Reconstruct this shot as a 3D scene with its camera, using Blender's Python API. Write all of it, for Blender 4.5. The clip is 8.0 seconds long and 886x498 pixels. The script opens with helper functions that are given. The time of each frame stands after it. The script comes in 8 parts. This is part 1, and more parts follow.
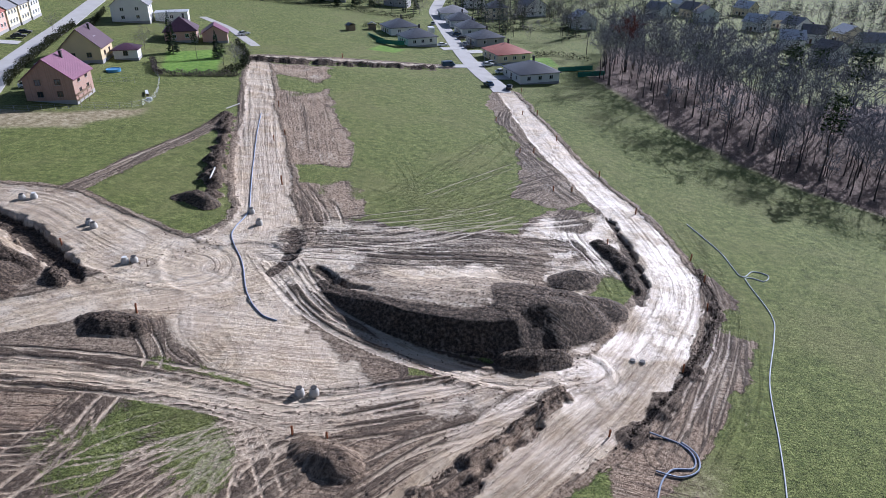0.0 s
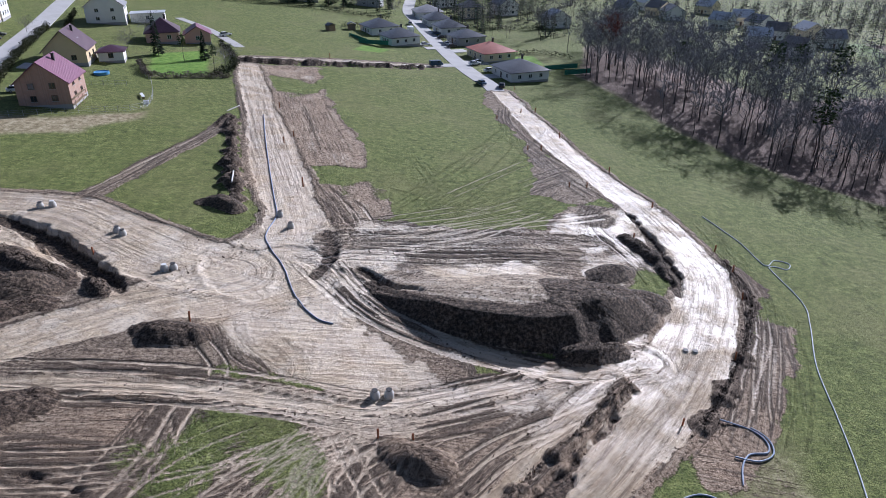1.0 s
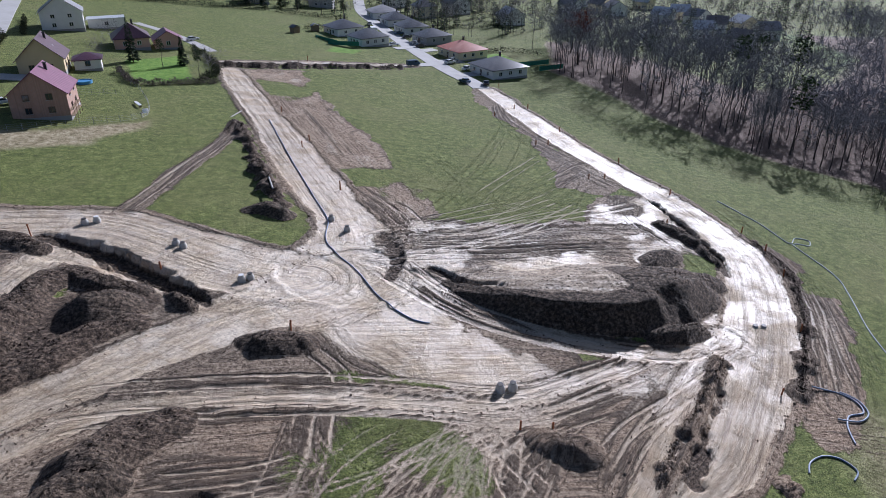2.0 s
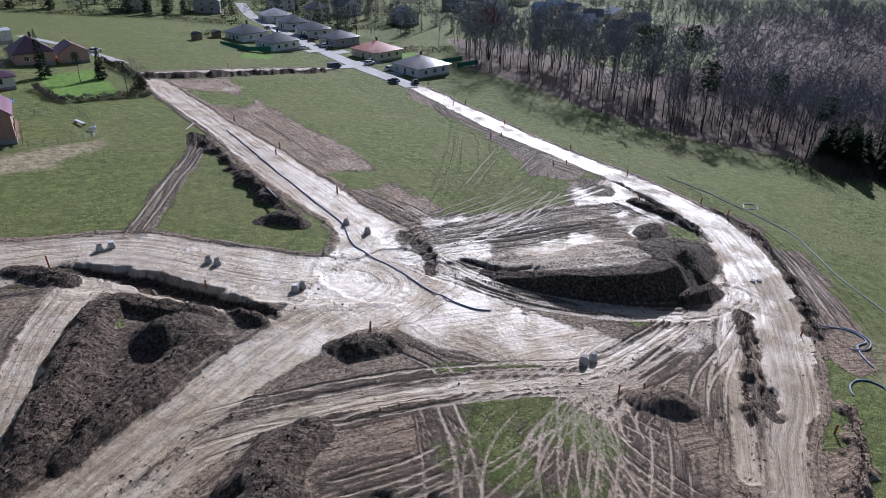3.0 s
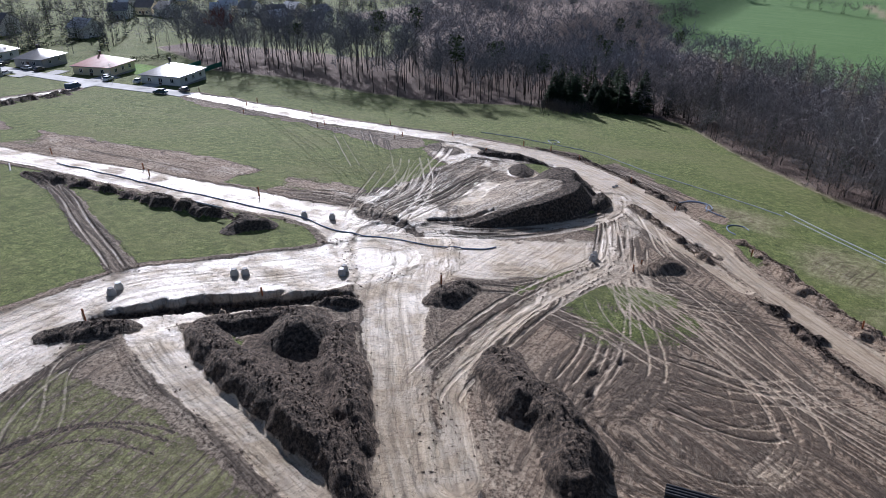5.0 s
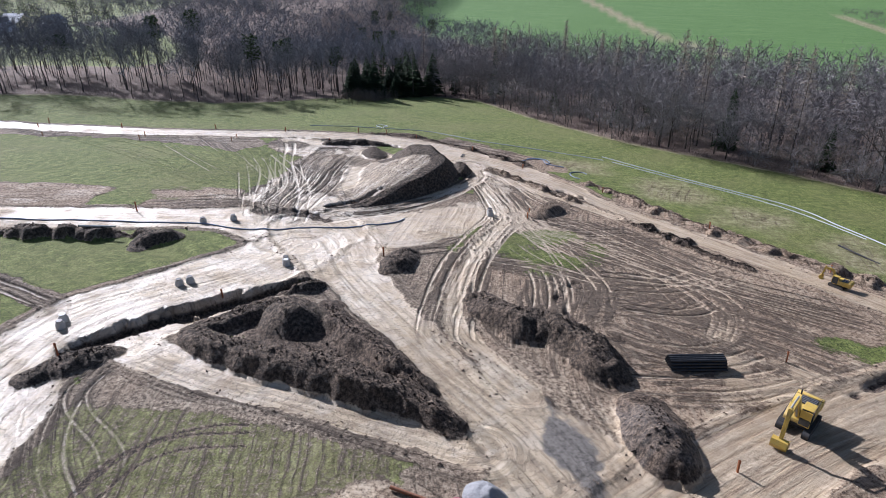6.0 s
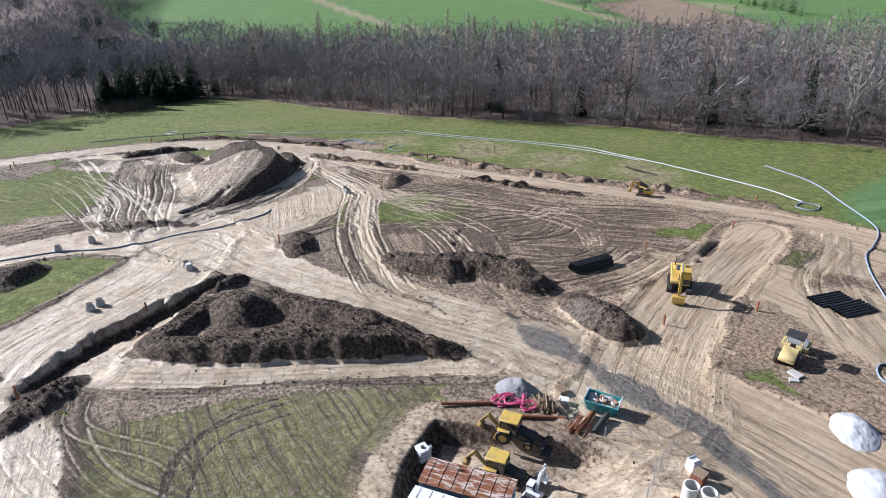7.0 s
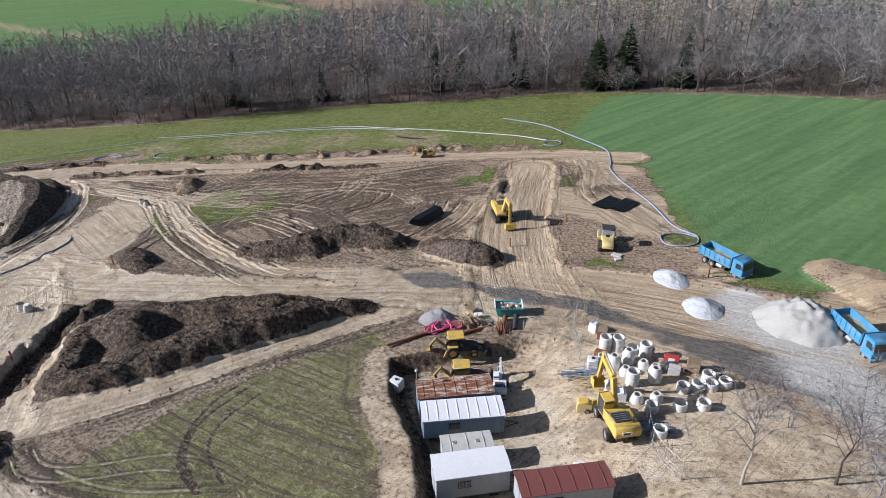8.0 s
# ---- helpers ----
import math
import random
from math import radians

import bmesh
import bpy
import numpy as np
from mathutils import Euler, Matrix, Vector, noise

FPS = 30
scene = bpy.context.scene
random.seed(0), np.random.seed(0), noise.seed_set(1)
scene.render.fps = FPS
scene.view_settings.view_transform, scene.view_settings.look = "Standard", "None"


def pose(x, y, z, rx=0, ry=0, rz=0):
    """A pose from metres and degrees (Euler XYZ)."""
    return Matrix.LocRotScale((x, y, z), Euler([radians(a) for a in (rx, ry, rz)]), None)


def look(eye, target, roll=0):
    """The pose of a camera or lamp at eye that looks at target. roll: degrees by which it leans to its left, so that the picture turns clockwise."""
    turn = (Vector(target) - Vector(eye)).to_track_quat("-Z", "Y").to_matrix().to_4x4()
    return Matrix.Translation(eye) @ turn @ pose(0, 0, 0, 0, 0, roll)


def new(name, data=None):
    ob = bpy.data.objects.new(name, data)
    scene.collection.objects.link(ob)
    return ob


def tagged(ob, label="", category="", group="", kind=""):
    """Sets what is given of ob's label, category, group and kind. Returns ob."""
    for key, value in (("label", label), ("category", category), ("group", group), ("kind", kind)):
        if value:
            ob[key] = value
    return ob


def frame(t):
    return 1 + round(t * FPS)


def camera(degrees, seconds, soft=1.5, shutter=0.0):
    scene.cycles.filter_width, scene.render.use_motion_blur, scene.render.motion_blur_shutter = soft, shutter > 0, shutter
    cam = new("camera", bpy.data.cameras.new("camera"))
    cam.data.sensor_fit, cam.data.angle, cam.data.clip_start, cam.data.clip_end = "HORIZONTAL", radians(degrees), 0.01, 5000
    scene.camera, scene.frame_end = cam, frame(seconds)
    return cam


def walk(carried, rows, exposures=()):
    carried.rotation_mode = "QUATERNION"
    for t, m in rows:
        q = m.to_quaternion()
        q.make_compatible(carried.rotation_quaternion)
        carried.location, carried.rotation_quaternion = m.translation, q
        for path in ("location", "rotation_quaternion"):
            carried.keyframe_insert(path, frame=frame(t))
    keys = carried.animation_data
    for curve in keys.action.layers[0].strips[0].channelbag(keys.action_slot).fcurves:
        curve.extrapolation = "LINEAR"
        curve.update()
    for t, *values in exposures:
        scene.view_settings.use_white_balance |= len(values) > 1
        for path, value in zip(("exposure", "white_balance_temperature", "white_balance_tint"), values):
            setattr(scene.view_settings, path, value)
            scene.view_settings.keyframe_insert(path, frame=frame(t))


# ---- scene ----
cam = camera(66.2, 8.0, soft=0.75)
PATH = [
    (0, (-0.368, -1.073, 52.34), (-0.371, 0.709, 51.432), -0.3),
    (0.5, (-5.625, -0.877, 52.237), (-5.556, 0.903, 51.328), -0.2),
    (1, (-13.712, -0.522, 52.033), (-13.581, 1.256, 51.125), 0.0),
    (1.5, (-23.881, 0.123, 51.749), (-23.66, 1.892, 50.843), 0.0),
    (2, (-35.468, 1.19, 52.178), (-35.117, 2.937, 51.269), 0.0),
    (3.5, (-72.862, 8.777, 53.036), (-71.941, 10.302, 52.127), 0.0),
    (4, (-85.017, 13.677, 52.961), (-83.908, 15.072, 52.052), -0.1),
    (5.5, (-116.91, 36.664, 52.669), (-115.279, 37.367, 51.749), -0.4),
    (6, (-124.882, 47.472, 52.411), (-123.142, 47.819, 51.488), -0.4),
    (6.5, (-130.902, 58.936, 52.845), (-129.134, 58.91, 51.91), -0.6),
    (7, (-134.768, 70.359, 52.99), (-133.052, 69.951, 52.047), -0.6),
    (7.5, (-135.966, 82.003, 53.458), (-134.396, 81.215, 52.501), -0.4),
    (8, (-135.037, 93.309, 54.736), (-133.721, 92.157, 53.766), -0.1),
]
walk(cam, [(t, look(eye, target, roll)) for t, eye, target, roll in PATH], [(0.0, 0.44, 5460, 20), (3.5, 0.08, 5480, 19), (5.5, 0.36, 5580, 18), (6.5, 0.74, 5680, 17), (7.5, 0.74, 5780, 15), (8.0, 0.42, 5860, 15)])

# ---- light ----
SUN_AZ, SUN_EL = 40.0, 25.5
world = bpy.data.worlds.new("sky")
scene.world = world
world.use_nodes = True
sky = world.node_tree.nodes.new("ShaderNodeTexSky")
sky.sky_type = "NISHITA"
sky.sun_disc = False
sky.sun_elevation, sky.sun_rotation = radians(SUN_EL), radians(SUN_AZ)
sky.air_density, sky.dust_density = 1.0, 1.2
back = world.node_tree.nodes["Background"]
world.node_tree.links.new(sky.outputs["Color"], back.inputs["Color"])
back.inputs["Strength"].default_value = 0.05
sun = new("sun", bpy.data.lights.new("sun", "SUN"))
sun.data.energy, sun.data.angle, sun.data.color = 5.0, radians(0.53), (1.0, 0.965, 0.91)
to_sun = Vector((math.sin(radians(SUN_AZ)) * math.cos(radians(SUN_EL)), math.cos(radians(SUN_AZ)) * math.cos(radians(SUN_EL)), math.sin(radians(SUN_EL))))
sun.matrix_basis = look(tuple(to_sun * 300), (0, 0, 0))


# ---- noise on arrays ----
def lattice(ix, iy, seed):
    h = (ix.astype(np.int64) * 374761393 + iy.astype(np.int64) * 668265263 + seed * 974634777) & 0xFFFFFFFF
    h = ((h ^ (h >> 13)) * 1274126177) & 0xFFFFFFFF
    return ((h ^ (h >> 16)) & 0xFFFF) / 65535.0


def vnoise(x, y, seed=0):
    """Smooth noise from 0 to 1 with cells of one unit."""
    x0, y0 = np.floor(x), np.floor(y)
    fx, fy = x - x0, y - y0
    fx, fy = fx * fx * (3 - 2 * fx), fy * fy * (3 - 2 * fy)
    a, b = lattice(x0, y0, seed), lattice(x0 + 1, y0, seed)
    c, d = lattice(x0, y0 + 1, seed), lattice(x0 + 1, y0 + 1, seed)
    return (a * (1 - fx) + b * fx) * (1 - fy) + (c * (1 - fx) + d * fx) * fy


def fbm(x, y, size, octaves=4, seed=0):
    total, amp, norm = 0.0, 1.0, 0.0
    for k in range(octaves):
        total = total + amp * vnoise(x / size + 17.3 * k, y / size - 9.1 * k, seed + k)
        norm, amp, size = norm + amp, amp * 0.5, size * 0.5
    return total / norm


def smooth(lo, hi, v):
    w = np.clip((v - lo) / (hi - lo), 0, 1)
    return w * w * (3 - 2 * w)


def curve_points(points, step=2.0):
    """A smooth line through the points; every column is carried along."""
    p = np.array(points, float)
    ext = np.vstack([2 * p[0] - p[1], p, 2 * p[-1] - p[-2]])
    rows = []
    for k in range(len(p) - 1):
        a, b, c, d = ext[k], ext[k + 1], ext[k + 2], ext[k + 3]
        n = max(2, int(np.hypot(*(c - b)[:2]) / step))
        for s in np.arange(n) / n:
            rows.append(0.5 * (2 * b + (c - a) * s + (2 * a - 5 * b + 4 * c - d) * s * s + (3 * b - a - 3 * c + d) * s**3))
    rows.append(p[-1])
    return np.array(rows)


def nearest(x, y, line):
    """For each place: signed distance to a line (left is plus), length along it, and the line's further columns there."""
    best = np.full(x.shape, 1e9)
    side = np.zeros(x.shape)
    along = np.zeros(x.shape)
    extra = [np.zeros(x.shape) for _ in range(line.shape[1] - 2)]
    run = 0.0
    for a, b in zip(line[:-1], line[1:]):
        d = b[:2] - a[:2]
        n = max(np.hypot(*d), 1e-6)
        s = np.clip(((x - a[0]) * d[0] + (y - a[1]) * d[1]) / n**2, 0, 1)
        ex, ey = x - a[0] - s * d[0], y - a[1] - s * d[1]
        dist = np.hypot(ex, ey)
        nearer = dist < best
        best = np.where(nearer, dist, best)
        side = np.where(nearer, np.sign(d[0] * ey - d[1] * ex), side)
        along = np.where(nearer, run + s * n, along)
        for k in range(len(extra)):
            extra[k] = np.where(nearer, a[2 + k] + s * (b[2 + k] - a[2 + k]), extra[k])
        run += n
    return best * np.where(side == 0, 1, side), along, extra


def inside(x, y, polygon):
    """Signed distance to a polygon's outline: plus inside."""
    p = np.array(polygon, float)
    best = np.full(x.shape, 1e9)
    odd = np.zeros(x.shape, bool)
    for a, b in zip(p, np.roll(p, -1, 0)):
        d = b - a
        s = np.clip(((x - a[0]) * d[0] + (y - a[1]) * d[1]) / max(d @ d, 1e-9), 0, 1)
        best = np.minimum(best, np.hypot(x - a[0] - s * d[0], y - a[1] - s * d[1]))
        cross = (a[1] > y) != (b[1] > y)
        odd ^= cross & (x < a[0] + (y - a[1]) * d[0] / (d[1] if abs(d[1]) > 1e-9 else 1e-9))
    return np.where(odd, best, -best)


def land(x, y):
    """The lie of the land without heaps, ruts or pits: a slope that falls to the wood in the east."""
    x, y = np.asarray(x, float), np.asarray(y, float)
    w = smooth(150, 210, y)
    xc = np.clip(x, -260, 260)
    z = -0.113 * xc + 0.058 * w * np.clip(xc, 0, None) + 0.0148 * np.clip(y, -200, 150) - 0.28 - 0.03 * np.clip(x - 50, 0, 200) * (1 - w)
    far = np.hypot(x + 40, y - 90)
    return z + 22 * smooth(700, 2600, far)


# ---- the plan ----
# haul roads: x, y, half width
ROAD_WEST = [(-57, 211, 3.6), (-46, 166, 4.2), (-38, 133, 5.4), (-31.5, 108, 5.0), (-30, 98, 7.5), (-33, 88, 9)]
ROAD_EAST = [(19, 203, 2.6), (24.5, 164, 4.0), (30, 139, 3.8), (34.5, 121, 4.3), (36.6, 106, 4.6), (36.4, 92.5, 4.6), (29.5, 78.5, 5.2), (21.5, 66.5, 5.6), (14.3, 58, 4.4), (4.8, 47.8, 2.8), (-4.5, 41, 2.6), (-14, 31.7, 2.6), (-21, 24, 2.6), (-31, 13.5, 2.6), (-40, 5, 2.6), (-52, -5, 2.8), (-67, -14, 2.6)]
ROAD_EAST_SPUR = [(12, 66, 1.6), (4, 57, 1.6), (-4, 47.5, 1.8), (-12, 39, 1.6)]
ROAD_HAUL = [(-30, 88, 8), (-38, 82, 7), (-46.5, 77, 5.2), (-59, 66.5, 3.6), (-68.5, 58.2, 3.6), (-76, 50.5, 5.2), (-86, 43, 8), (-97, 37, 9), (-110, 32, 9), (-128, 27, 8)]
ROAD_TRIANGLE = [(-72, 93, 3.2), (-75.5, 82, 2.6), (-77.2, 72, 2.2), (-79.5, 61, 2.1), (-81, 53.5, 3)]
ROAD_NORTHWEST = [(-38, 87, 7), (-47, 89.5, 7), (-56.5, 95.5, 6.8), (-66, 101.5, 6.0), (-76, 102, 6), (-90, 100, 9), (-105, 100, 10)]
ROAD_TRENCHSIDE = [(-53, 80, 1.1), (-60.5, 85.8, 1.2), (-67, 90.5, 1.4), (-72, 93, 2.2)]
ROAD_LOOP = [(2, 64, 1.5), (-10, 61.5, 1.3), (-19.2, 58.4, 1.3), (-35.8, 60.5, 1.3), (-49.7, 61.1, 1.4), (-59.4, 59, 1.7), (-65.3, 54.6, 2.2), (-71, 50, 2.6)]
ROAD_SOUTH = [(-56, 2, 4.6), (-66, 16, 4.8), (-74, 26, 5.2), (-84, 36, 6), (-92, 42, 7)]
ROAD_MOUND = [(-29, 92, 1.4), (-20, 85, 1.6), (-12, 77.5, 1.6), (-3, 69.5, 1.7), (8, 66, 2.2), (18, 70, 2.4)]
ROAD_INNER = [(-24, 98, 3.4), (-14, 100, 3.6), (-2, 101, 3.6), (12, 103, 3.2), (22, 105, 2.2)]
ROAD_NORTH = [(-59, 221, 2.4), (-35, 229, 2.2), (-16, 233, 2.0), (1, 236.5, 2.0)]
ROAD_RUTS = [(-65.5, 107, 0.5), (-61.9, 118, 0.7), (-58, 130.4, 0.7), (-54.5, 140.5, 0.7), (-51, 155, 0.5)]
ROADS = [(ROAD_RUTS, 0.0), (ROAD_WEST, 0.8), (ROAD_EAST, 1.0), (ROAD_HAUL, 1.0), (ROAD_TRIANGLE, 1.0), (ROAD_NORTHWEST, 1.0), (ROAD_TRENCHSIDE, 0.9), (ROAD_LOOP, 0.72), (ROAD_SOUTH, 0.95), (ROAD_MOUND, 0.9), (ROAD_INNER, 0.42), (ROAD_EAST_SPUR, 0.85), (ROAD_NORTH, 0.7)]
PLAZA = [(-42, 91), (-27, 100), (-24, 90), (-19, 80), (-13, 70), (-7, 62), (-12, 59.5), (-22, 60.5), (-30, 65.5), (-40, 74), (-52, 78)]
# stripped, rutted earth
BARE_SOUTH = [(-50, 78), (-30, 72), (0, 68), (17, 62), (22, 59), (9, 44), (0, 35), (-18, 17), (-36, 0), (-58, -14), (-69, -15), (-78, -4), (-88, 6), (-97, 14), (-108, 20), (-120, 17), (-140, 12), (-150, 40), (-142, 66), (-112, 64), (-88, 60.5), (-80, 56), (-65, 66)]
BARE_TRIANGLE = [(-50, 79), (-66, 97), (-78, 99), (-82, 90), (-83, 58), (-77, 53)]
BARE_MOUND = [(-44, 94), (-36, 101), (-24, 110), (-14, 107), (0, 107), (12, 109), (22, 122), (32, 122), (41, 105), (43, 92), (38, 77), (26, 62), (-17, 56), (-45, 75)]
BARE_ROADSIDE = [(-60, 213), (-52, 172), (-45, 140), (-40, 106), (-30, 97), (-14, 108), (-16, 124), (-22, 150), (-29, 178), (-35, 200), (-32, 212), (-38, 218)]
BARE_MARGIN = [(43, 101), (47, 93), (44, 80), (37, 67), (28, 55), (21, 48.5), (13, 47), (21, 57), (30, 69), (38, 80), (42, 92)]
BARE_EAST = [(14, 205), (12, 186), (16, 160), (17, 140), (13, 124), (24, 118), (30, 130), (27, 156), (24, 180), (22, 204)]
BARE_WEST = [(-78, 107), (-90, 112), (-112, 112), (-112, 88), (-88, 92), (-76, 97)]
BARE = [BARE_SOUTH, BARE_TRIANGLE, BARE_MOUND, BARE_ROADSIDE, BARE_WEST, BARE_EAST, BARE_MARGIN]
GRASS = [
    [(-36, 214), (6, 230), (10, 192), (14, 160), (15, 140), (12, 122), (4, 114), (-6, 114), (-12, 116), (-15, 126), (-20.5, 156), (-29, 186)],
    [(-41, 53), (-38, 52.6), (-38.4, 50.6), (-41.6, 50.8)],
    [(-20.5, 90.5), (-16.5, 88.5), (-18.5, 86), (-22.5, 88.5)],
    [(-86, 64.5), (-95, 70.5), (-106, 78), (-118, 86), (-90, 90.5), (-83, 87), (-81, 77), (-83, 69)],
    [(-60, 5), (-66, 9), (-72, 6), (-66, 1)],
]
# spoil heaps: line of x, y, height, left width, right width; roughness; darkness
SPOIL = []


def spoil(line, rough, dark, red):
    SPOIL.append((line, rough, dark, red))


spoil([(-17, 83.0, 0.3, 3, 1.2), (-12.6, 80.0, 1.6, 9, 2.4), (-5, 76.2, 3.2, 14, 3.6), (3, 74.4, 4.1, 16, 4.4), (8, 75.2, 4.3, 15, 4.6)], 0.08, 1.0, 0.0)
spoil([(7.8, 77.5, 4.6, 8.0, 6.6), (12.5, 79.5, 4.8, 8, 7.4), (17.5, 81.5, 3.7, 6, 6)], 0.14, 1.0, 0.0)
spoil([(20, 84, 1.8, 4, 4), (23.5, 84.5, 1.4, 3.5, 3.5)], 0.25, 1.0, 0.0)
spoil([(7.5, 69.8, 1.3, 1.8, 1.8), (11, 70.3, 1.8, 2.2, 2.2), (14.5, 71.4, 1.2, 1.8, 1.8)], 0.25, 1.0, 0.0)
spoil([(18.4, 91.6, 1.2, 2.6, 2.6), (21, 93, 1.6, 2.8, 2.8), (22.4, 93.8, 1.0, 2.2, 2.2)], 0.12, 1.0, 0.0)
spoil([(-67.6, 87.2, 0.9, 2.2, 2.2), (-70.3, 84, 1.5, 2.6, 2.4), (-71.2, 79.5, 1.7, 2.8, 2.6), (-72.6, 73.5, 2.0, 3.2, 2.8), (-74.2, 66.6, 2.1, 3.2, 2.6), (-75.8, 60.6, 1.8, 2.6, 2.2), (-78.4, 55.8, 0.7, 1.4, 1.4)], 0.5, 0.9, 0.45)
spoil([(-60, 80.5, 0.1, 4, 4), (-66, 76.5, 0.15, 5, 5), (-70.5, 68.5, 0.15, 4.5, 4.5), (-74.5, 61, 0.1, 3, 3)], 0.3, 0.62, 0.6)
spoil([(-58.6, 82.6, 0.7, 1.8, 1.8), (-63.4, 84.2, 1.1, 2.2, 2.0), (-67.0, 86.6, 1.0, 2.0, 2.0)], 0.5, 1.0, 0.4)
spoil([(-58.6, 75.2, 0.8, 2.2, 1.8), (-63.6, 71.2, 1.4, 2.6, 2.4), (-66.4, 67.4, 1.6, 2.6, 2.6), (-69.8, 63.8, 1.5, 2.4, 2.2), (-73.2, 60.0, 1.0, 1.8, 1.8)], 0.5, 0.85, 0.75)
spoil([(-61.2, 78.6, 2.5, 3.8, 3.8), (-63.0, 77.6, 2.7, 4.0, 4.0)], 0.12, 1.0, 0.1)
spoil([(-54.6, 82.6, 1.0, 1.5, 1.5), (-53.4, 80.2, 1.2, 1.6, 1.6), (-52.4, 78.6, 0.7, 1.2, 1.2)], 0.3, 1.0, 0.1)
spoil([(-80.0, 98.4, 0.5, 1.8, 1.8), (-76.6, 96.2, 1.0, 2.2, 2.2), (-73.8, 94.0, 0.6, 1.6, 1.6)], 0.5, 1.0, 0.2)
spoil([(-51.6, 57.2, 1.1, 2.4, 2.4), (-55.2, 54.6, 2.0, 3.4, 3.2), (-57.4, 51.0, 2.3, 3.6, 3.4)], 0.4, 0.75, 0.55)
spoil([(-56.6, 49.6, 2.0, 3.0, 3.2), (-59.2, 46.4, 2.5, 3.4, 3.6), (-62.2, 43.6, 2.4, 3.4, 3.4), (-65.4, 42.4, 1.7, 2.6, 2.6)], 0.55, 0.95, 0.15)
spoil([(-71.2, 38.6, 1.1, 2.4, 2.4), (-75.2, 38.0, 2.1, 3.2, 3.2), (-79.0, 37.2, 2.2, 2.8, 2.8)], 0.35, 0.72, 0.7)
spoil([(-38.8, 70.3, 1.0, 2.2, 2.4), (-42.5, 70.4, 1.4, 2.6, 2.6), (-44.8, 71, 0.6, 1.8, 1.6)], 0.35, 1.0, 0.3)
spoil([(-14.4, 51.8, 0.9, 2.6, 2.2), (-10.8, 50, 1.4, 2.6, 2.4)], 0.4, 0.5, 0.9)
spoil([(-51.4, 157, 0.8, 1.7, 1.7), (-46.9, 135.5, 1.1, 1.7, 1.7), (-44.4, 123.3, 1.2, 1.8, 1.8), (-41.6, 111, 1.1, 1.8, 1.8)], 0.5, 0.6, 0.6)
spoil([(-46.5, 109, 0.6, 1.6, 1.6), (-43.6, 109, 1.7, 2.4, 2.6), (-41, 107, 1.3, 2.2, 2.2)], 0.2, 1.0, 0.0)
spoil([(-5, 45, 0.5, 0.8, 0.8), (0.4, 51, 0.6, 0.9, 0.9), (4.7, 54.7, 0.6, 0.9, 0.9), (8.8, 59.2, 0.6, 0.9, 0.9), (14, 64, 0.4, 0.9, 0.9)], 0.6, 0.42, 0.7)
spoil([(20.5, 57.5, 0.4, 1.3, 1.2), (28, 66.3, 0.5, 1.2, 1.5), (35.5, 77, 0.5, 1.3, 1.4), (41.5, 88, 0.5, 1.2, 1.2), (42.8, 100, 0.4, 1.0, 1.0)], 0.7, 0.55, 0.6)
spoil([(27, 106.5, 0.8, 1.4, 1.4), (30, 99, 1.1, 1.8, 1.6), (30.2, 92.5, 0.9, 1.6, 1.5)], 0.4, 1.0, 0.2)
spoil([(9, 43.5, 0.4, 1.2, 1.4), (3.5, 37.5, 0.5, 1.6, 1.6), (-3.5, 33, 0.9, 1.9, 1.9), (-9.5, 27.5, 0.4, 1.5, 1.5), (-17, 20.5, 0.6, 1.6, 1.7), (-25, 12, 0.5, 1.5, 1.6), (-29, 7, 0.8, 1.9, 1.9), (-38, -1, 0.4, 1.5, 1.5), (-46, -7.5, 0.3, 1.2, 1.2)], 0.85, 0.36, 1.0)
spoil([(-15, 36, 0.3, 1, 1), (-20, 30.5, 0.7, 1.2, 1.2), (-26.5, 25.5, 0.6, 1.2, 1.2), (-31, 20.5, 0.3, 1, 1)], 0.9, 0.75, 0.9)
spoil([(-60, 216, 1.0, 1.5, 1.5), (-48, 219.5, 0.8, 1.4, 1.4), (-35, 224, 0.9, 1.3, 1.4), (-16, 228.5, 0.8, 1.2, 1.3), (-4, 231.5, 0.7, 1.2, 1.2)], 0.6, 0.9, 0.3)
spoil([(-113, 12.5, 1.6, 3, 3), (-119, 14.5, 2.2, 3.8, 3.8), (-126, 15.5, 1.8, 4, 4)], 0.3, 0.45, 0.1)
spoil([(-104, 22.2, 0.1, 1, 1), (-105, 21.4, 0.1, 1, 1)], 0.3, 0.3, 0.5)
spoil([(-52.4, 158, 0.5, 1.0, 1.0), (-53, 150, 0.4, 1.0, 1.0)], 0.5, 0.9, 0.2)
# dug trenches and cuts: x, y, depth, half width
TRENCHES = []
TRENCHES.append([(-50.5, 80.0, 0.4, 1.0), (-53.8, 83.4, 1.4, 1.7), (-60.8, 89.5, 1.7, 2.0), (-67.5, 94.9, 1.6, 2.0), (-71.5, 97.0, 1.2, 1.7), (-74.5, 98.3, 0.4, 1.2)])
TRENCHES.append([(31.5, 117, 0.6, 0.9), (32, 106, 0.9, 1.1), (31.6, 95, 0.9, 1.1), (29.5, 88, 0.5, 0.9)])
TRENCHES.append([(-19.5, 89, 0.5, 0.7), (-15, 85, 0.9, 0.9), (-11, 81.8, 0.5, 0.8)])
TRENCHES.append([(-1.2, 45.2, 0.5, 0.7), (4.6, 52, 0.7, 0.7), (10.5, 58.6, 0.6, 0.7)])
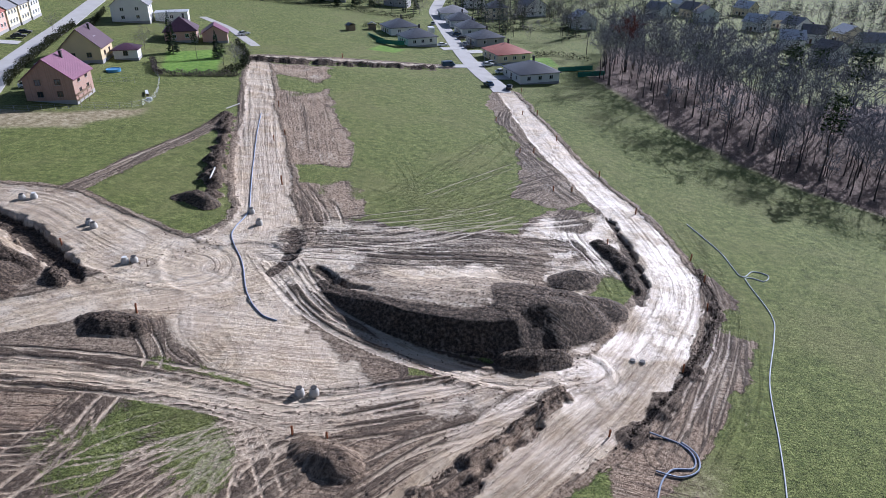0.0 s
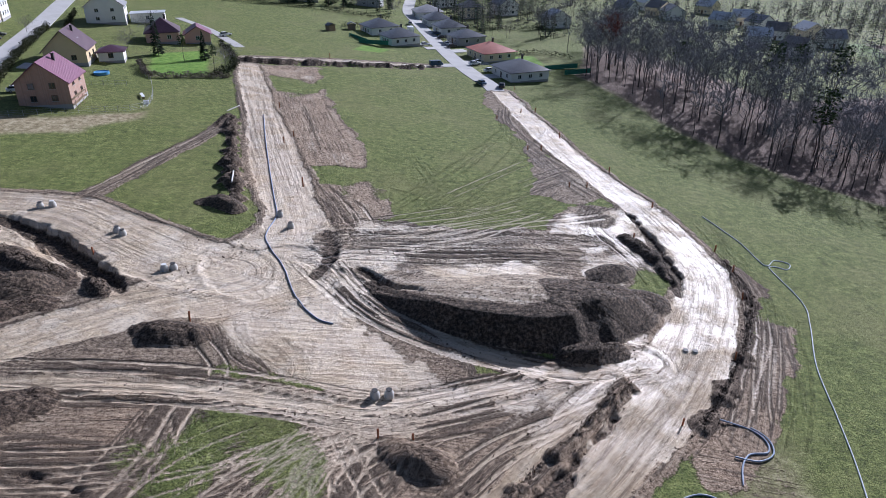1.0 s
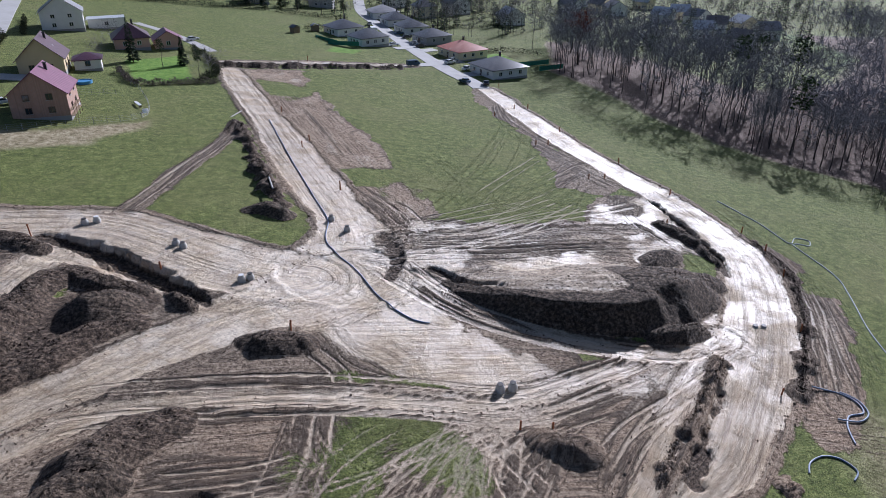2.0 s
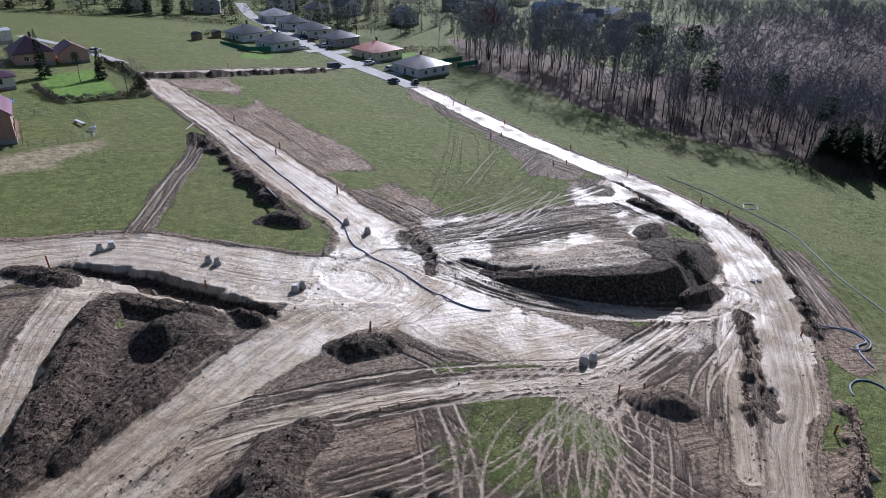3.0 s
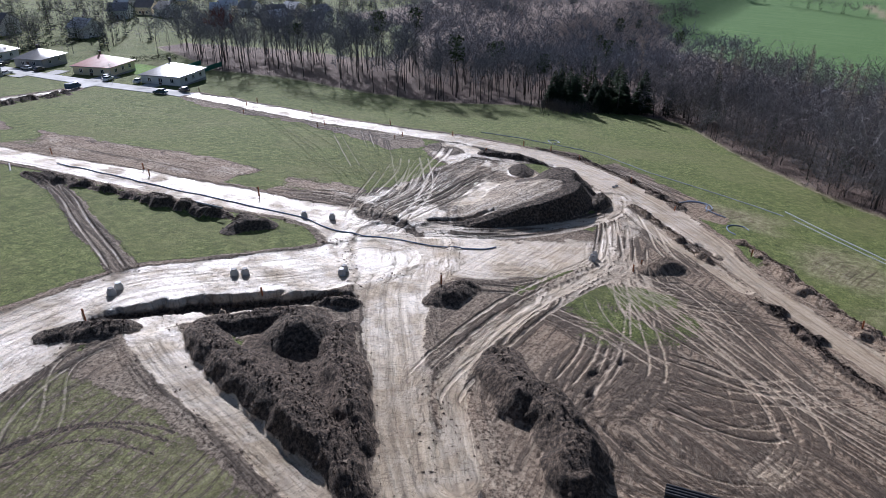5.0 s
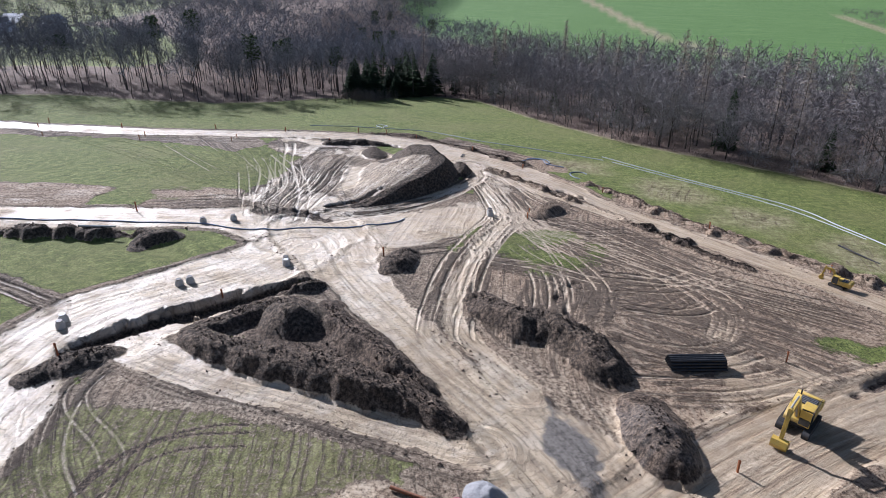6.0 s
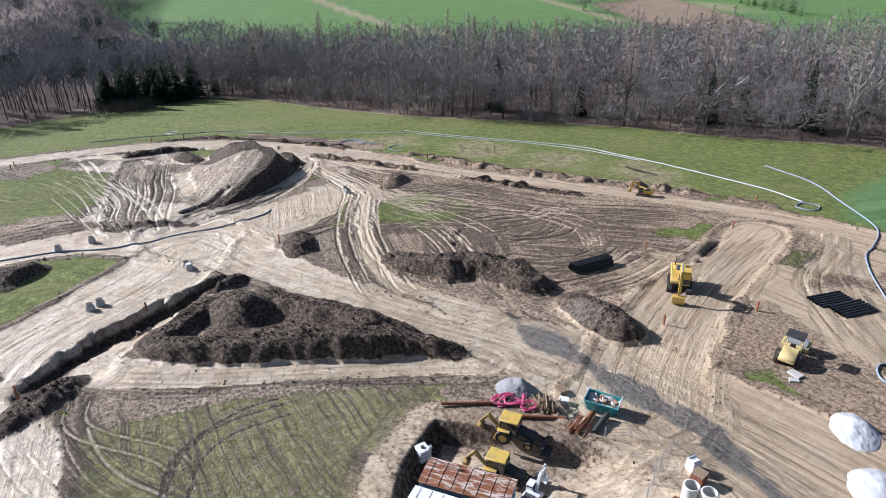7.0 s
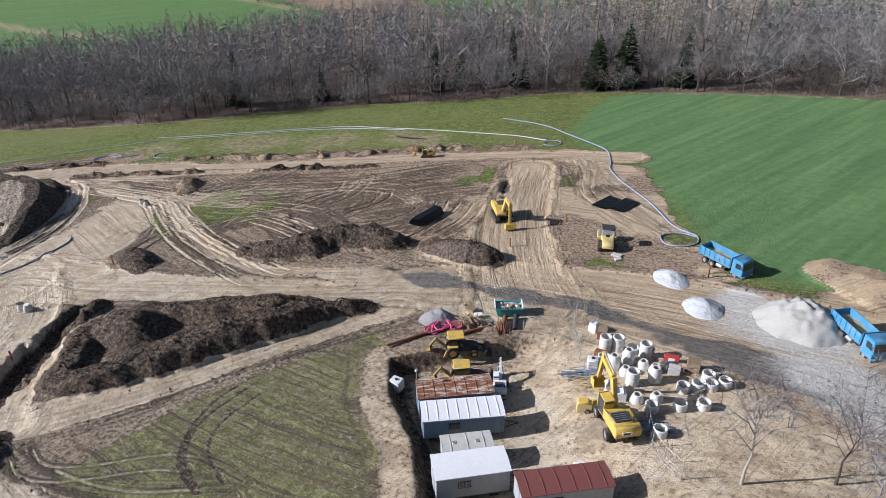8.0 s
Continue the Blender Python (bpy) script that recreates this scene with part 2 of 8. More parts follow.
TRENCHES.append([(-25.4, 101, 0.25, 0.9), (-24.2, 92, 0.35, 1.1), (-26, 87.5, 0.25, 0.9)])
TRENCHES.append([(-56.5, 9, 0.3, 0.5), (-60.5, 13.5, 0.5, 0.5), (-63.5, 17.5, 0.3, 0.5)])
TRENCHES.append([(-59, 37.5, 0.2, 0.4), (-55, 44.5, 0.3, 0.4), (-47, 47.5, 0.3, 0.4), (-40, 44, 0.2, 0.4)])
TRENCHES.append([(-62, 214.5, 0.4, 0.7), (-48, 217.3, 0.6, 0.7), (-20, 225.5, 0.6, 0.7), (-3, 229.5, 0.4, 0.7)])
# churned dark mud: x, y, half width
MUD = [
    [(-21, 83, 1.6), (-15, 75, 3.0), (-10, 70.5, 2.8), (-5, 66, 3.0), (-1, 64.5, 1.2)],
    [(-23.5, 99, 1.0), (-26, 91.5, 1.7), (-30, 87.5, 1.0)],
    [(-30, 60.5, 1.6), (-42, 64.5, 3.4), (-52, 66.5, 3.0)],
    [(-36, 55, 1.5), (-44, 57, 2.2), (-54, 58, 1.5)],
    [(-30, 46, 1.6), (-38, 42, 2.2), (-48, 38, 2.0)],
    [(-5, 50, 1.8), (-12, 44, 2.6), (-20, 37, 2.2), (-28, 30, 1.6)],
    [(-66, 36, 1.6), (-60, 30, 2.4), (-52, 24, 2.0), (-44, 16, 1.6)],
    [(16, 100, 1.4), (6, 98, 1.8), (-6, 96.5, 1.4)],
    [(24, 92, 1.4), (27, 84, 1.6), (22, 74, 1.2)],
    [(-70, 43, 2.0), (-60, 41, 3.0), (-48, 46, 3.2), (-38, 50, 2.0)],
    [(-66, 56, 1.4), (-58, 53, 2.6), (-48, 53, 2.6), (-40, 55, 1.6)],
    [(-82, 90, 1.5), (-86, 92, 2.5), (-94, 93, 2.0)],
]
YARD = [(-89.5, 60.3), (-94, 64), (-101.2, 66.8), (-106, 70.2), (-116, 76), (-150, 85), (-150, 40), (-112, 44), (-98, 46), (-92, 56)]
# wheel ruts: passes, spread across, strength, then x, y along the way
RUTS = []


def ruts(passes, spread, much, *line):
    RUTS.append((passes, spread, much, line))


# fan south of the long mound
ruts(4, 1.5, 0.9, (-40, 40), (-38.3, 42.8), (-33.9, 48.8), (-26.1, 53.9), (-15.4, 57.2), (-2.4, 61.2))
ruts(3, 1.2, 0.8, (-33, 32), (-30.8, 37.7), (-27.1, 45.7), (-22.3, 52.3), (-13.7, 57.9))
ruts(3, 1.4, 0.8, (-28, 30), (-26.6, 36.5), (-23.9, 46.3), (-19.2, 53.5), (-11.1, 58.3))
ruts(3, 1.6, 0.7, (-35.7, 57.8), (-38.3, 47.0), (-40.8, 39.9))
ruts(3, 1.6, 0.8, (-19.3, 32.1), (-23.2, 43.0), (-24.5, 50.9), (-26.3, 57.7))
ruts(5, 2.4, 0.85, (-48, 10), (-44.8, 16.2), (-39.9, 24.9), (-33.7, 34.8), (-25.0, 45.6), (-15.7, 57.8))
ruts(3, 2.0, 0.8, (-40.9, 46.7), (-42.1, 37.6), (-40.2, 31.2), (-34.4, 23.4))
ruts(4, 2.2, 0.85, (-57.8, 47.2), (-42.6, 47.9), (-28.9, 52.4), (-16.2, 57.2))
ruts(3, 1.4, 0.7, (-53.4, 45.1), (-42.4, 44.4), (-28.9, 48.9))
ruts(2, 0.8, 0.9, (-50.9, 43.0), (-48.2, 35.2), (-41.2, 28.3))
ruts(3, 1.6, 0.8, (-55.2, 41.1), (-58.4, 36.2), (-59.1, 29.3), (-52.9, 22.0))
ruts(3, 2.0, 0.75, (-66.4, 40.8), (-64.5, 30.7), (-59.9, 21.4))
ruts(3, 1.2, 0.8, (-35.8, 45.4), (-37.1, 53.2), (-36.0, 60.2))
ruts(2, 1.0, 0.8, (-32.8, 44.7), (-35.0, 54.0), (-38.1, 60.2))
ruts(4, 1.5, 0.95, (-29.2, 45.9), (-22.2, 52.4), (-12.9, 55.7), (-3.3, 59.5))
ruts(3, 1.1, 0.85, (-22.6, 43.8), (-18.8, 51.6), (-9.0, 56.7))
ruts(2, 0.9, 0.8, (-16.8, 44.4), (-20.0, 51.6), (-22.9, 57.0))
ruts(3, 1.3, 0.8, (-38.3, 73.5), (-34.2, 65.0), (-35.0, 59.0))
ruts(3, 1.5, 0.8, (-33.0, 72.7), (-26.6, 65.2), (-28.5, 59.1))
ruts(2, 1.2, 0.8, (-35.5, 76.0), (-32.4, 66.3), (-24.8, 60.0))
ruts(2, 1.2, 0.6, (-54.3, 48.3), (-48.0, 49.6), (-39.8, 50.4))
ruts(6, 1.6, 1.0, (-66, 56.5), (-61.8, 60.0), (-51.1, 60.9), (-39.8, 60.9), (-27.8, 59.2), (-15.8, 57.2), (-4.6, 60.6), (8, 66))
ruts(3, 0.9, 0.9, (-10.3, 45.0), (-3.8, 52.3), (3.1, 57.7), (12.5, 65.1), (20, 70))
ruts(3, 1.6, 0.7, (-30, 44), (-36, 34), (-46, 28), (-56, 30))
ruts(2, 1.5, 0.6, (-14, 50), (-22, 40), (-34, 30), (-44, 26))
ruts(2, 2.2, 0.55, (-52, 20), (-44, 32), (-40, 44))
ruts(3, 2.0, 0.55, (-58, 12), (-50, 24), (-46, 38))
# round the mound and over the meadow's end
ruts(5, 2.0, 1.0, (-28, 97), (-20.1, 100.6), (-8.3, 102.4), (8.1, 110.2), (24.4, 117.0), (32, 124))
ruts(5, 1.8, 0.95, (-29, 95), (-23.2, 99.1), (-1.0, 109.4), (18.9, 122.3))
ruts(5, 1.6, 1.0, (-30, 94), (-20.7, 95.8), (-6.4, 96.4), (8.9, 98.8), (25.7, 99.8))
ruts(4, 1.5, 0.95, (-24.1, 114.3), (-18.9, 103.3), (-6.7, 104.9), (14.6, 117.1))
ruts(4, 1.6, 0.95, (-27.6, 122.2), (-21.4, 106.3), (-20.7, 93.8), (-16, 86))
ruts(3, 2.5, 0.5, (19.9, 172.9), (2.4, 134.4), (-15.6, 105.8))
ruts(3, 2.2, 0.7, (18.1, 147.3), (-5.3, 117.2), (-19.5, 101.2))
ruts(3, 2.0, 0.75, (26.7, 140.9), (4.8, 121.8), (-16.5, 102.3))
ruts(4, 1.0, 0.95, (-28.5, 92.7), (-20.4, 80.7), (-13.3, 75.3), (-6.4, 71.7), (-4.1, 65.8), (-6.9, 60.5))
ruts(4, 1.2, 1.0, (-26.0, 92.9), (-17.4, 79.3), (-9.2, 72.9), (0.6, 68.9), (8.8, 67.6), (17, 71))
ruts(4, 1.6, 0.85, (27, 122), (22, 110), (26, 98), (28, 86))
ruts(4, 1.5, 0.85, (24, 104), (8, 103), (-6, 99), (-24, 94))
ruts(3, 1.2, 0.8, (12, 97), (-2, 95.5), (-14, 91), (-22, 84))
ruts(3, 1.8, 0.6, (18, 128), (10, 114), (16, 104), (27, 100))
ruts(2, 3.0, 0.5, (-12, 150), (-4, 124), (-10, 106))
ruts(2, 3.0, 0.5, (-24, 128), (-10, 120), (6, 124), (16, 136))
ruts(3, 1.8, 0.75, (22, 200), (17, 176), (20, 152), (27, 132))
ruts(3, 1.6, 0.75, (12, 168), (18, 148), (22, 134), (27, 122))
# beside the western road, the eastern margin and the field corner
ruts(1, 2.5, 0.55, (-44, 200), (-39, 172), (-33, 148), (-26, 126), (-20, 112))
ruts(1, 3.0, 0.6, (-40, 196), (-34, 170), (-28, 142), (-22, 118))
ruts(2, 0.5, 1.0, (-65.5, 107), (-61.9, 118), (-58, 130.4), (-54.5, 140.5), (-51, 155))
ruts(2, 1.2, 0.7, (45, 120), (44.5, 104), (41.5, 86), (32, 66), (24, 55))
ruts(3, 1.4, 0.75, (43.5, 84), (37, 71), (30, 60), (26, 54))
ruts(3, 1.5, 0.7, (-72, 97), (-84, 97), (-94, 91))
ruts(4, 1.6, 0.8, (-74, 95), (-82, 93), (-90, 88), (-96, 82))
ruts(3, 1.4, 0.7, (-68, 103), (-82, 101), (-98, 96))
ruts(4, 1.8, 0.65, (-56, 6), (-64, 16), (-73, 26), (-82, 36))
ruts(3, 2.0, 0.6, (-60, -6), (-72, 4), (-88, 12))
ruts(3, 1.4, 0.6, (-66, -2), (-74, 8), (-86, 14), (-96, 18))
ruts(3, 2.0, 0.6, (-48, 40), (-56, 26), (-66, 14))
ruts(4, 1.8, 0.6, (-70, 48), (-84, 42), (-100, 36), (-118, 32))
ruts(3, 1.8, 0.6, (-84, 44), (-98, 41), (-104, 52))
# dark furrows in the young grass beside the yard
FURROWS = [
    [(-93.5, 83.2), (-88.9, 82.8), (-85.1, 80.2), (-82.7, 76.7), (-82.0, 74.1)],
    [(-93.8, 82.2), (-88.9, 81.2), (-85.7, 78.3), (-84.1, 73.2)],
    [(-95.6, 78.8), (-91.1, 77.4), (-87.1, 75.0), (-84.7, 72.3)],
    [(-97.2, 74.8), (-93.4, 73.4), (-88.8, 72.9), (-85.1, 73.4)],
    [(-98.5, 72.4), (-94.7, 71.1), (-90.3, 70.4), (-85.4, 71.1)],
    [(-90.5, 86.7), (-85.1, 86.5), (-81.2, 83.6), (-80.3, 78.9)],
    [(-88.7, 91.1), (-83.3, 91.2), (-79.1, 89.8), (-77.9, 85.8)],
]


def wheel_lines():
    """Each single wheel's way: points, strength, and whether it is a dark furrow."""
    rng = np.random.default_rng(4)
    out = []

    def pair(p, off, much, dark):
        d = np.gradient(p, axis=0)
        d /= np.maximum(np.hypot(d[:, 0], d[:, 1])[:, None], 1e-6)
        run = np.linspace(0, 1, len(p))
        sway = off + rng.normal(0, 0.12 if dark else 0.9) * np.sin(run * rng.uniform(2, 7) + rng.uniform(0, 6.28))
        lo, hi = rng.uniform(0, 0.35), rng.uniform(0.65, 1.0)
        fade = smooth(lo - 0.05, lo + 0.05, run) * smooth(hi + 0.05, hi - 0.05, run)
        fade = fade * (0.55 + 0.45 * smooth(0.3, 0.6, vnoise(run * len(p) * 0.02, run * 0 + off * 9.7, 13)))
        if dark:
            fade = np.ones(len(p))
        for g in (-0.95, 0.95) if rng.uniform() < 0.75 else (0.0,):
            side = (sway + g)[:, None] * np.stack([-d[:, 1], d[:, 0]], 1)
            out.append((p + side, much * fade * rng.uniform(0.8, 1.0), dark))

    for passes, spread, much, line in RUTS:
        p = curve_points(line, 0.25)[:, :2]
        for _ in range(int(passes * (3.6 if line[0][1] < 62 and line[0][0] > -70 else (2.0 if 80 < line[0][1] < 125 else 1.6)))):
            pair(p, rng.normal(0, spread * 1.15), (0.95 if 80 < line[0][1] < 125 else 1.0) * much * rng.uniform(0.25, 1.0), False)
    for road, much in ROADS[1:]:
        p = curve_points([q[:2] for q in road], 0.25)
        half = float(np.mean([q[2] for q in road]))
        for _ in range(2 + int(half)):
            pair(p, rng.uniform(-0.8, 0.8) * half, 0.42 * rng.uniform(0.3, 1.0), False)
    for k, line in enumerate(FURROWS):
        pair(curve_points(line, 0.25), 0.0, 0.75 if k < 2 else 0.3, True)
    return out


def roll_out(x, y, field, p, much, wide):
    """Presses a line of points into a field over the grid, keeping the strongest."""
    xs, ys = x[0, :], y[:, 0]
    i, j = np.searchsorted(xs, p[:, 0]), np.searchsorted(ys, p[:, 1])
    for dj in range(-3, 4):
        for di in range(-3, 4):
            ii, jj = np.clip(i + di, 0, len(xs) - 1), np.clip(j + dj, 0, len(ys) - 1)
            dist = np.hypot(xs[ii] - p[:, 0], ys[jj] - p[:, 1])
            np.maximum.at(field, (jj, ii), much * np.clip(1.0 - dist / wide, 0, 1))


def boxed(x, y, line, margin):
    """The slice of the grid that lies round a line."""
    p = np.array(line, float)
    xs, ys = x[0, :], y[:, 0]
    i0, i1 = np.searchsorted(xs, [p[:, 0].min() - margin, p[:, 0].max() + margin])
    j0, j1 = np.searchsorted(ys, [p[:, 1].min() - margin, p[:, 1].max() + margin])
    return slice(j0, j1), slice(i0, i1)


def lay_ground(x, y):
    """Height and surface of the ground on a grid: a dict of arrays."""
    g = {k: np.zeros(x.shape) for k in ("bare", "pale", "dark", "red", "wet", "straw", "litter", "field", "lawn", "grey", "along", "across", "rut", "run", "dust")}
    z = land(x, y)
    wob = fbm(x, y, 6, 3, 5) - 0.5
    fine = fbm(x, y, 1.3, 3, 9) - 0.5
    g["along"], g["across"] = 150 * np.arctan2(y + 130, x + 25), np.hypot(x + 25, y + 130) + 1.2 * wob
    for polygon in BARE:
        s = boxed(x, y, polygon, 6)
        d = inside(x[s], y[s], polygon) + 5 * wob[s] + 1.5 * fine[s]
        g["bare"][s] = np.maximum(g["bare"][s], smooth(-0.8, 1.2, d))
    patchy = fbm(x, y, 14, 3, 31)
    g["bare"] *= 1 - 0.75 * smooth(0.56, 0.70, patchy)
    plot = smooth(1.2, 0.5, np.hypot((x + 32) / 34, (y - 38) / 24))
    g["bare"] *= 1 - plot * (0.02 + 0.12 * smooth(0.44, 0.62, fbm(x, y, 8, 4, 33)))
    g["red"] = smooth(30, -30, y - 60 - 0.35 * x - 10) * 0.85 + 0.5 * smooth(0.5, 0.75, fbm(x, y, 11, 3, 41))
    g["pale"] = g["bare"] * (0.04 + 0.34 * smooth(0.45, 0.7, fbm(x, y, 9, 3, 51)))
    for polygon in GRASS:
        s = boxed(x, y, polygon, 6)
        d = inside(x[s], y[s], polygon) + 4 * wob[s] + 1.5 * fine[s]
        keep = 1 - (0.55 if len(polygon) == 4 else 1.0) * smooth(-0.6, 1.0, d)
        for k in ("bare", "pale"):
            g[k][s] *= keep
    s = boxed(x, y, BARE_MOUND, 3)
    w = smooth(-1, 3, inside(x[s], y[s], BARE_MOUND) + 4 * wob[s]) * g["bare"][s]
    g["pale"][s] = np.maximum(g["pale"][s], w * (0.22 + 0.5 * smooth(0.38, 0.6, fbm(x[s], y[s], 6, 3, 57))))
    s = boxed(x, y, BARE_ROADSIDE, 3)
    w = smooth(-1, 3, inside(x[s], y[s], BARE_ROADSIDE) + 5 * wob[s]) * g["bare"][s]
    lumpy = fbm(x[s], y[s], 3.5, 3, 58)
    g["pale"][s] = np.maximum(g["pale"][s], w * (0.14 + 0.26 * smooth(0.42, 0.6, lumpy)))
    g["red"][s] = np.maximum(g["red"][s], 0.8 * w)
    g["along"][s], g["across"][s] = np.where(w > 0.3, 1.5 * y[s], g["along"][s]), np.where(w > 0.3, 0.22 * x[s] + 3 * wob[s], g["across"][s])
    z[s] += 0.5 * w * (lumpy - 0.45)
    # open plaza of scraped clay
    s = boxed(x, y, PLAZA, 6)
    w = smooth(-1, 2, inside(x[s], y[s], PLAZA) + 4 * wob[s])
    g["pale"][s] = np.maximum(g["pale"][s], 0.85 * w)
    g["bare"][s] = np.maximum(g["bare"][s], w)
    z[s] -= 0.15 * w
    # churned mud
    for m in MUD:
        line = curve_points(m, 1.0)
        s = boxed(x, y, m, 7)
        d, along, (half,) = nearest(x[s], y[s], line)
        w = smooth(-1.2, 1.0, half - np.abs(d) + 4 * wob[s] + 2.5 * fine[s])
        g["pale"][s] *= 1 - 0.8 * w
        g["dark"][s] = np.maximum(g["dark"][s], w * (0.06 + 0.40 * smooth(0.46, 0.62, fbm(x[s], y[s], 3.0, 3, 97))))
        z[s] += w * 0.22 * (fbm(x[s], y[s], 1.7, 3, 98) - 0.5)
    # haul roads
    for road, much in ROADS:
        line = curve_points(road)
        s = boxed(x, y, road, 14)
        d, along, (half,) = nearest(x[s], y[s], line)
        edge = half - np.abs(d) + 1.6 * wob[s] + 0.9 * fine[s]
        w = smooth(-0.5, 0.9, edge)
        g["bare"][s] = np.maximum(g["bare"][s], smooth(-2.2, -0.2, edge))
        g["pale"][s] = np.maximum(g["pale"][s] * (1 - w), much * w)
        g["dark"][s] *= 1 - w
        g["along"][s] = np.where(edge > -1.5, along, g["along"][s])
        g["across"][s] = np.where(edge > -1.5, d, g["across"][s])
        z[s] += -0.12 * w + 0.16 * smooth(-1.3, -0.2, edge) * (1 - w) * (0.4 + fine[s] + 0.5)
        ruts = vnoise(d * 1.7 + 40, along * 0.07, 77) - 0.5
        z[s] += w * 0.07 * ruts
    # streaks follow the wheels' ways
    for passes, spread, much, line in RUTS:
        p = curve_points(line, 1.5)
        s = boxed(x, y, p, 5)
        d, along, _ = nearest(x[s], y[s], p)
        near = (np.abs(d) < 0.6 + 1.1 * spread + 2.5 * wob[s]) & (g["pale"][s] < 0.6)
        g["along"][s] = np.where(near, along + 40 * much, g["along"][s])
        g["across"][s] = np.where(near, d + 9 * spread, g["across"][s])
    # wheel ruts with their pressed-up rims
    furrow = np.zeros(x.shape)
    for p, much, dark in wheel_lines():
        far = p[:, 1] > 114
        for some, wide in ((~far, 0.46), (far, 0.52)):
            if some.any():
                roll_out(x, y, furrow if dark else g["rut"], p[some], much[some], wide)
    core = smooth(0.22, 0.55, g["rut"])
    rim = smooth(0.02, 0.2, g["rut"]) * smooth(0.45, 0.25, g["rut"])
    deep = 0.17 * (1 - 0.6 * g["pale"]) * (0.2 + 0.8 * g["bare"])
    z += -deep * core + 0.45 * deep * rim
    z += -0.10 * smooth(0.2, 0.6, furrow)
    g["dark"] = np.maximum(g["dark"], 0.75 * smooth(0.15, 0.5, furrow))
    g["bare"] = np.maximum(g["bare"], 0.75 * smooth(0.15, 0.5, furrow))
    g["bare"] = np.maximum(g["bare"], (0.25 + 0.5 * smooth(0.05, 0.4, g["bare"])) * smooth(0.2, 0.6, g["rut"]))
    g["run"] = g["rut"]
    # clods all over the open earth
    z += g["bare"] * (1 - 0.7 * g["pale"]) * (0.10 * (fbm(x, y, 2.4, 4, 61) - 0.45) + 0.07 * (fbm(x, y, 0.9, 2, 67) - 0.5))
    z += (1 - g["bare"]) * 0.10 * (fbm(x, y, 3.5, 3, 71) - 0.5)
    # trenches
    for t in TRENCHES:
        line = curve_points(t, 1.0)
        s = boxed(x, y, t, 5)
        d, along, (depth, half) = nearest(x[s], y[s], line)
        w = smooth(0.35, -0.55, np.abs(d) - half + 1.8 * fine[s] + 1.2 * wob[s])
        z[s] -= depth * w
        # dark soil colour in the cut also stands in for its shadow
        g["dark"][s] = np.maximum(g["dark"][s], 0.75 * w)
        g["pale"][s] *= 1 - 0.8 * w
        g["bare"][s] = np.maximum(g["bare"][s], w)
    # heaps
    heap = np.zeros(x.shape)
    for pts, rough, dark, red in SPOIL:
        line = curve_points(pts, 1.0)
        s = boxed(x, y, pts, 16)
        xs, ys = x[s], y[s]
        d, along, (h, left, right) = nearest(xs + rough * 1.2 * (fbm(xs, ys, 1.8, 2, 81) - 0.5), ys + rough * 1.2 * (fbm(xs, ys, 1.8, 2, 83) - 0.5), line)
        width = np.where(d > 0, left, right)
        if rough >= 0.5 and max(q[3] for q in pts) < 2.3 and len(pts) > 3:
            some = fbm(along, d * 0.5 + rough * 30 + pts[0][0], 2.6, 2, 91)
            broken = np.clip(-0.45 + 2.6 * some, 0.05, 1.3)
            h, width = h * broken, width * (0.35 + 0.65 * broken)
            width = width * (0.6 + 0.8 * vnoise(along / 1.05 + 3, np.sign(d) * 5.0, 93))
        # tipped loads leave lobes and gullies down the sides
        lobes = vnoise(along / (1.1 + 1.2 * (1 - rough)) + pts[0][1], np.sign(d) * 4.0 + 0.12 * d, 94)
        width = width * (1 - 0.42 * rough + 0.84 * rough * lobes)
        q = np.abs(d) / np.maximum(width, 0.3)
        k = np.clip(1.06 - q, 0, 1)
        flank = np.clip(1.0 - (np.sqrt(q * q + 0.02) - 0.14), 0, 1)
        shape = np.minimum(flank * (1.0 + 0.75 * rough), 1.0 - 0.12 * q)
        if max(p[3] for p in pts) > 7:
            shape = np.minimum(k * 1.35, 1 - 0.5 * (1 - k) ** 2)
        lumps = 1 + rough * 1.1 * (fbm(xs, ys, 2.6, 2, 85) - 0.5) + rough * 0.35 * (fbm(xs, ys, 0.9, 2, 89) - 0.5)
        rise = np.where(k > 0, h * shape * lumps, 0)
        rise += smooth(0, 0.3, k) * min(rough, 0.6) * 0.55 * (0.3 - np.abs(fbm(xs, ys, 1.3, 2, 87) - 0.5) * 2)
        heap[s] = np.maximum(heap[s], rise)
        w = smooth(0.0, 0.12, k)
        g["dark"][s] = np.maximum(g["dark"][s], dark * w)
        g["red"][s] = g["red"][s] * (1 - w) + red * w
        g["pale"][s] *= 1 - w * min(1, dark + 0.25)
        g["bare"][s] = np.maximum(g["bare"][s], w)
    z += heap
    g["run"] = g["run"] * (1 - smooth(0.05, 0.3, heap))
    # scraped ramp up the back of the long mound
    ramp = [(-18, 89), (-14, 81.4), (-4.6, 76.9), (3, 75.2), (6.4, 76.4), (6.2, 82), (7.2, 87), (15, 91), (4, 95), (-9, 94.5)]
    s = boxed(x, y, ramp, 3)
    w = smooth(-0.3, 0.7, inside(x[s], y[s], ramp) + 0.8 * wob[s])
    g["pale"][s], g["dark"][s] = np.maximum(g["pale"][s], 0.42 * w), g["dark"][s] * (1 - w)
    g["along"][s], g["across"][s] = np.where(w > 0, x[s] - 0.35 * y[s], g["along"][s]), np.where(w > 0, 0.5 * (y[s] + 0.35 * x[s]), g["across"][s])
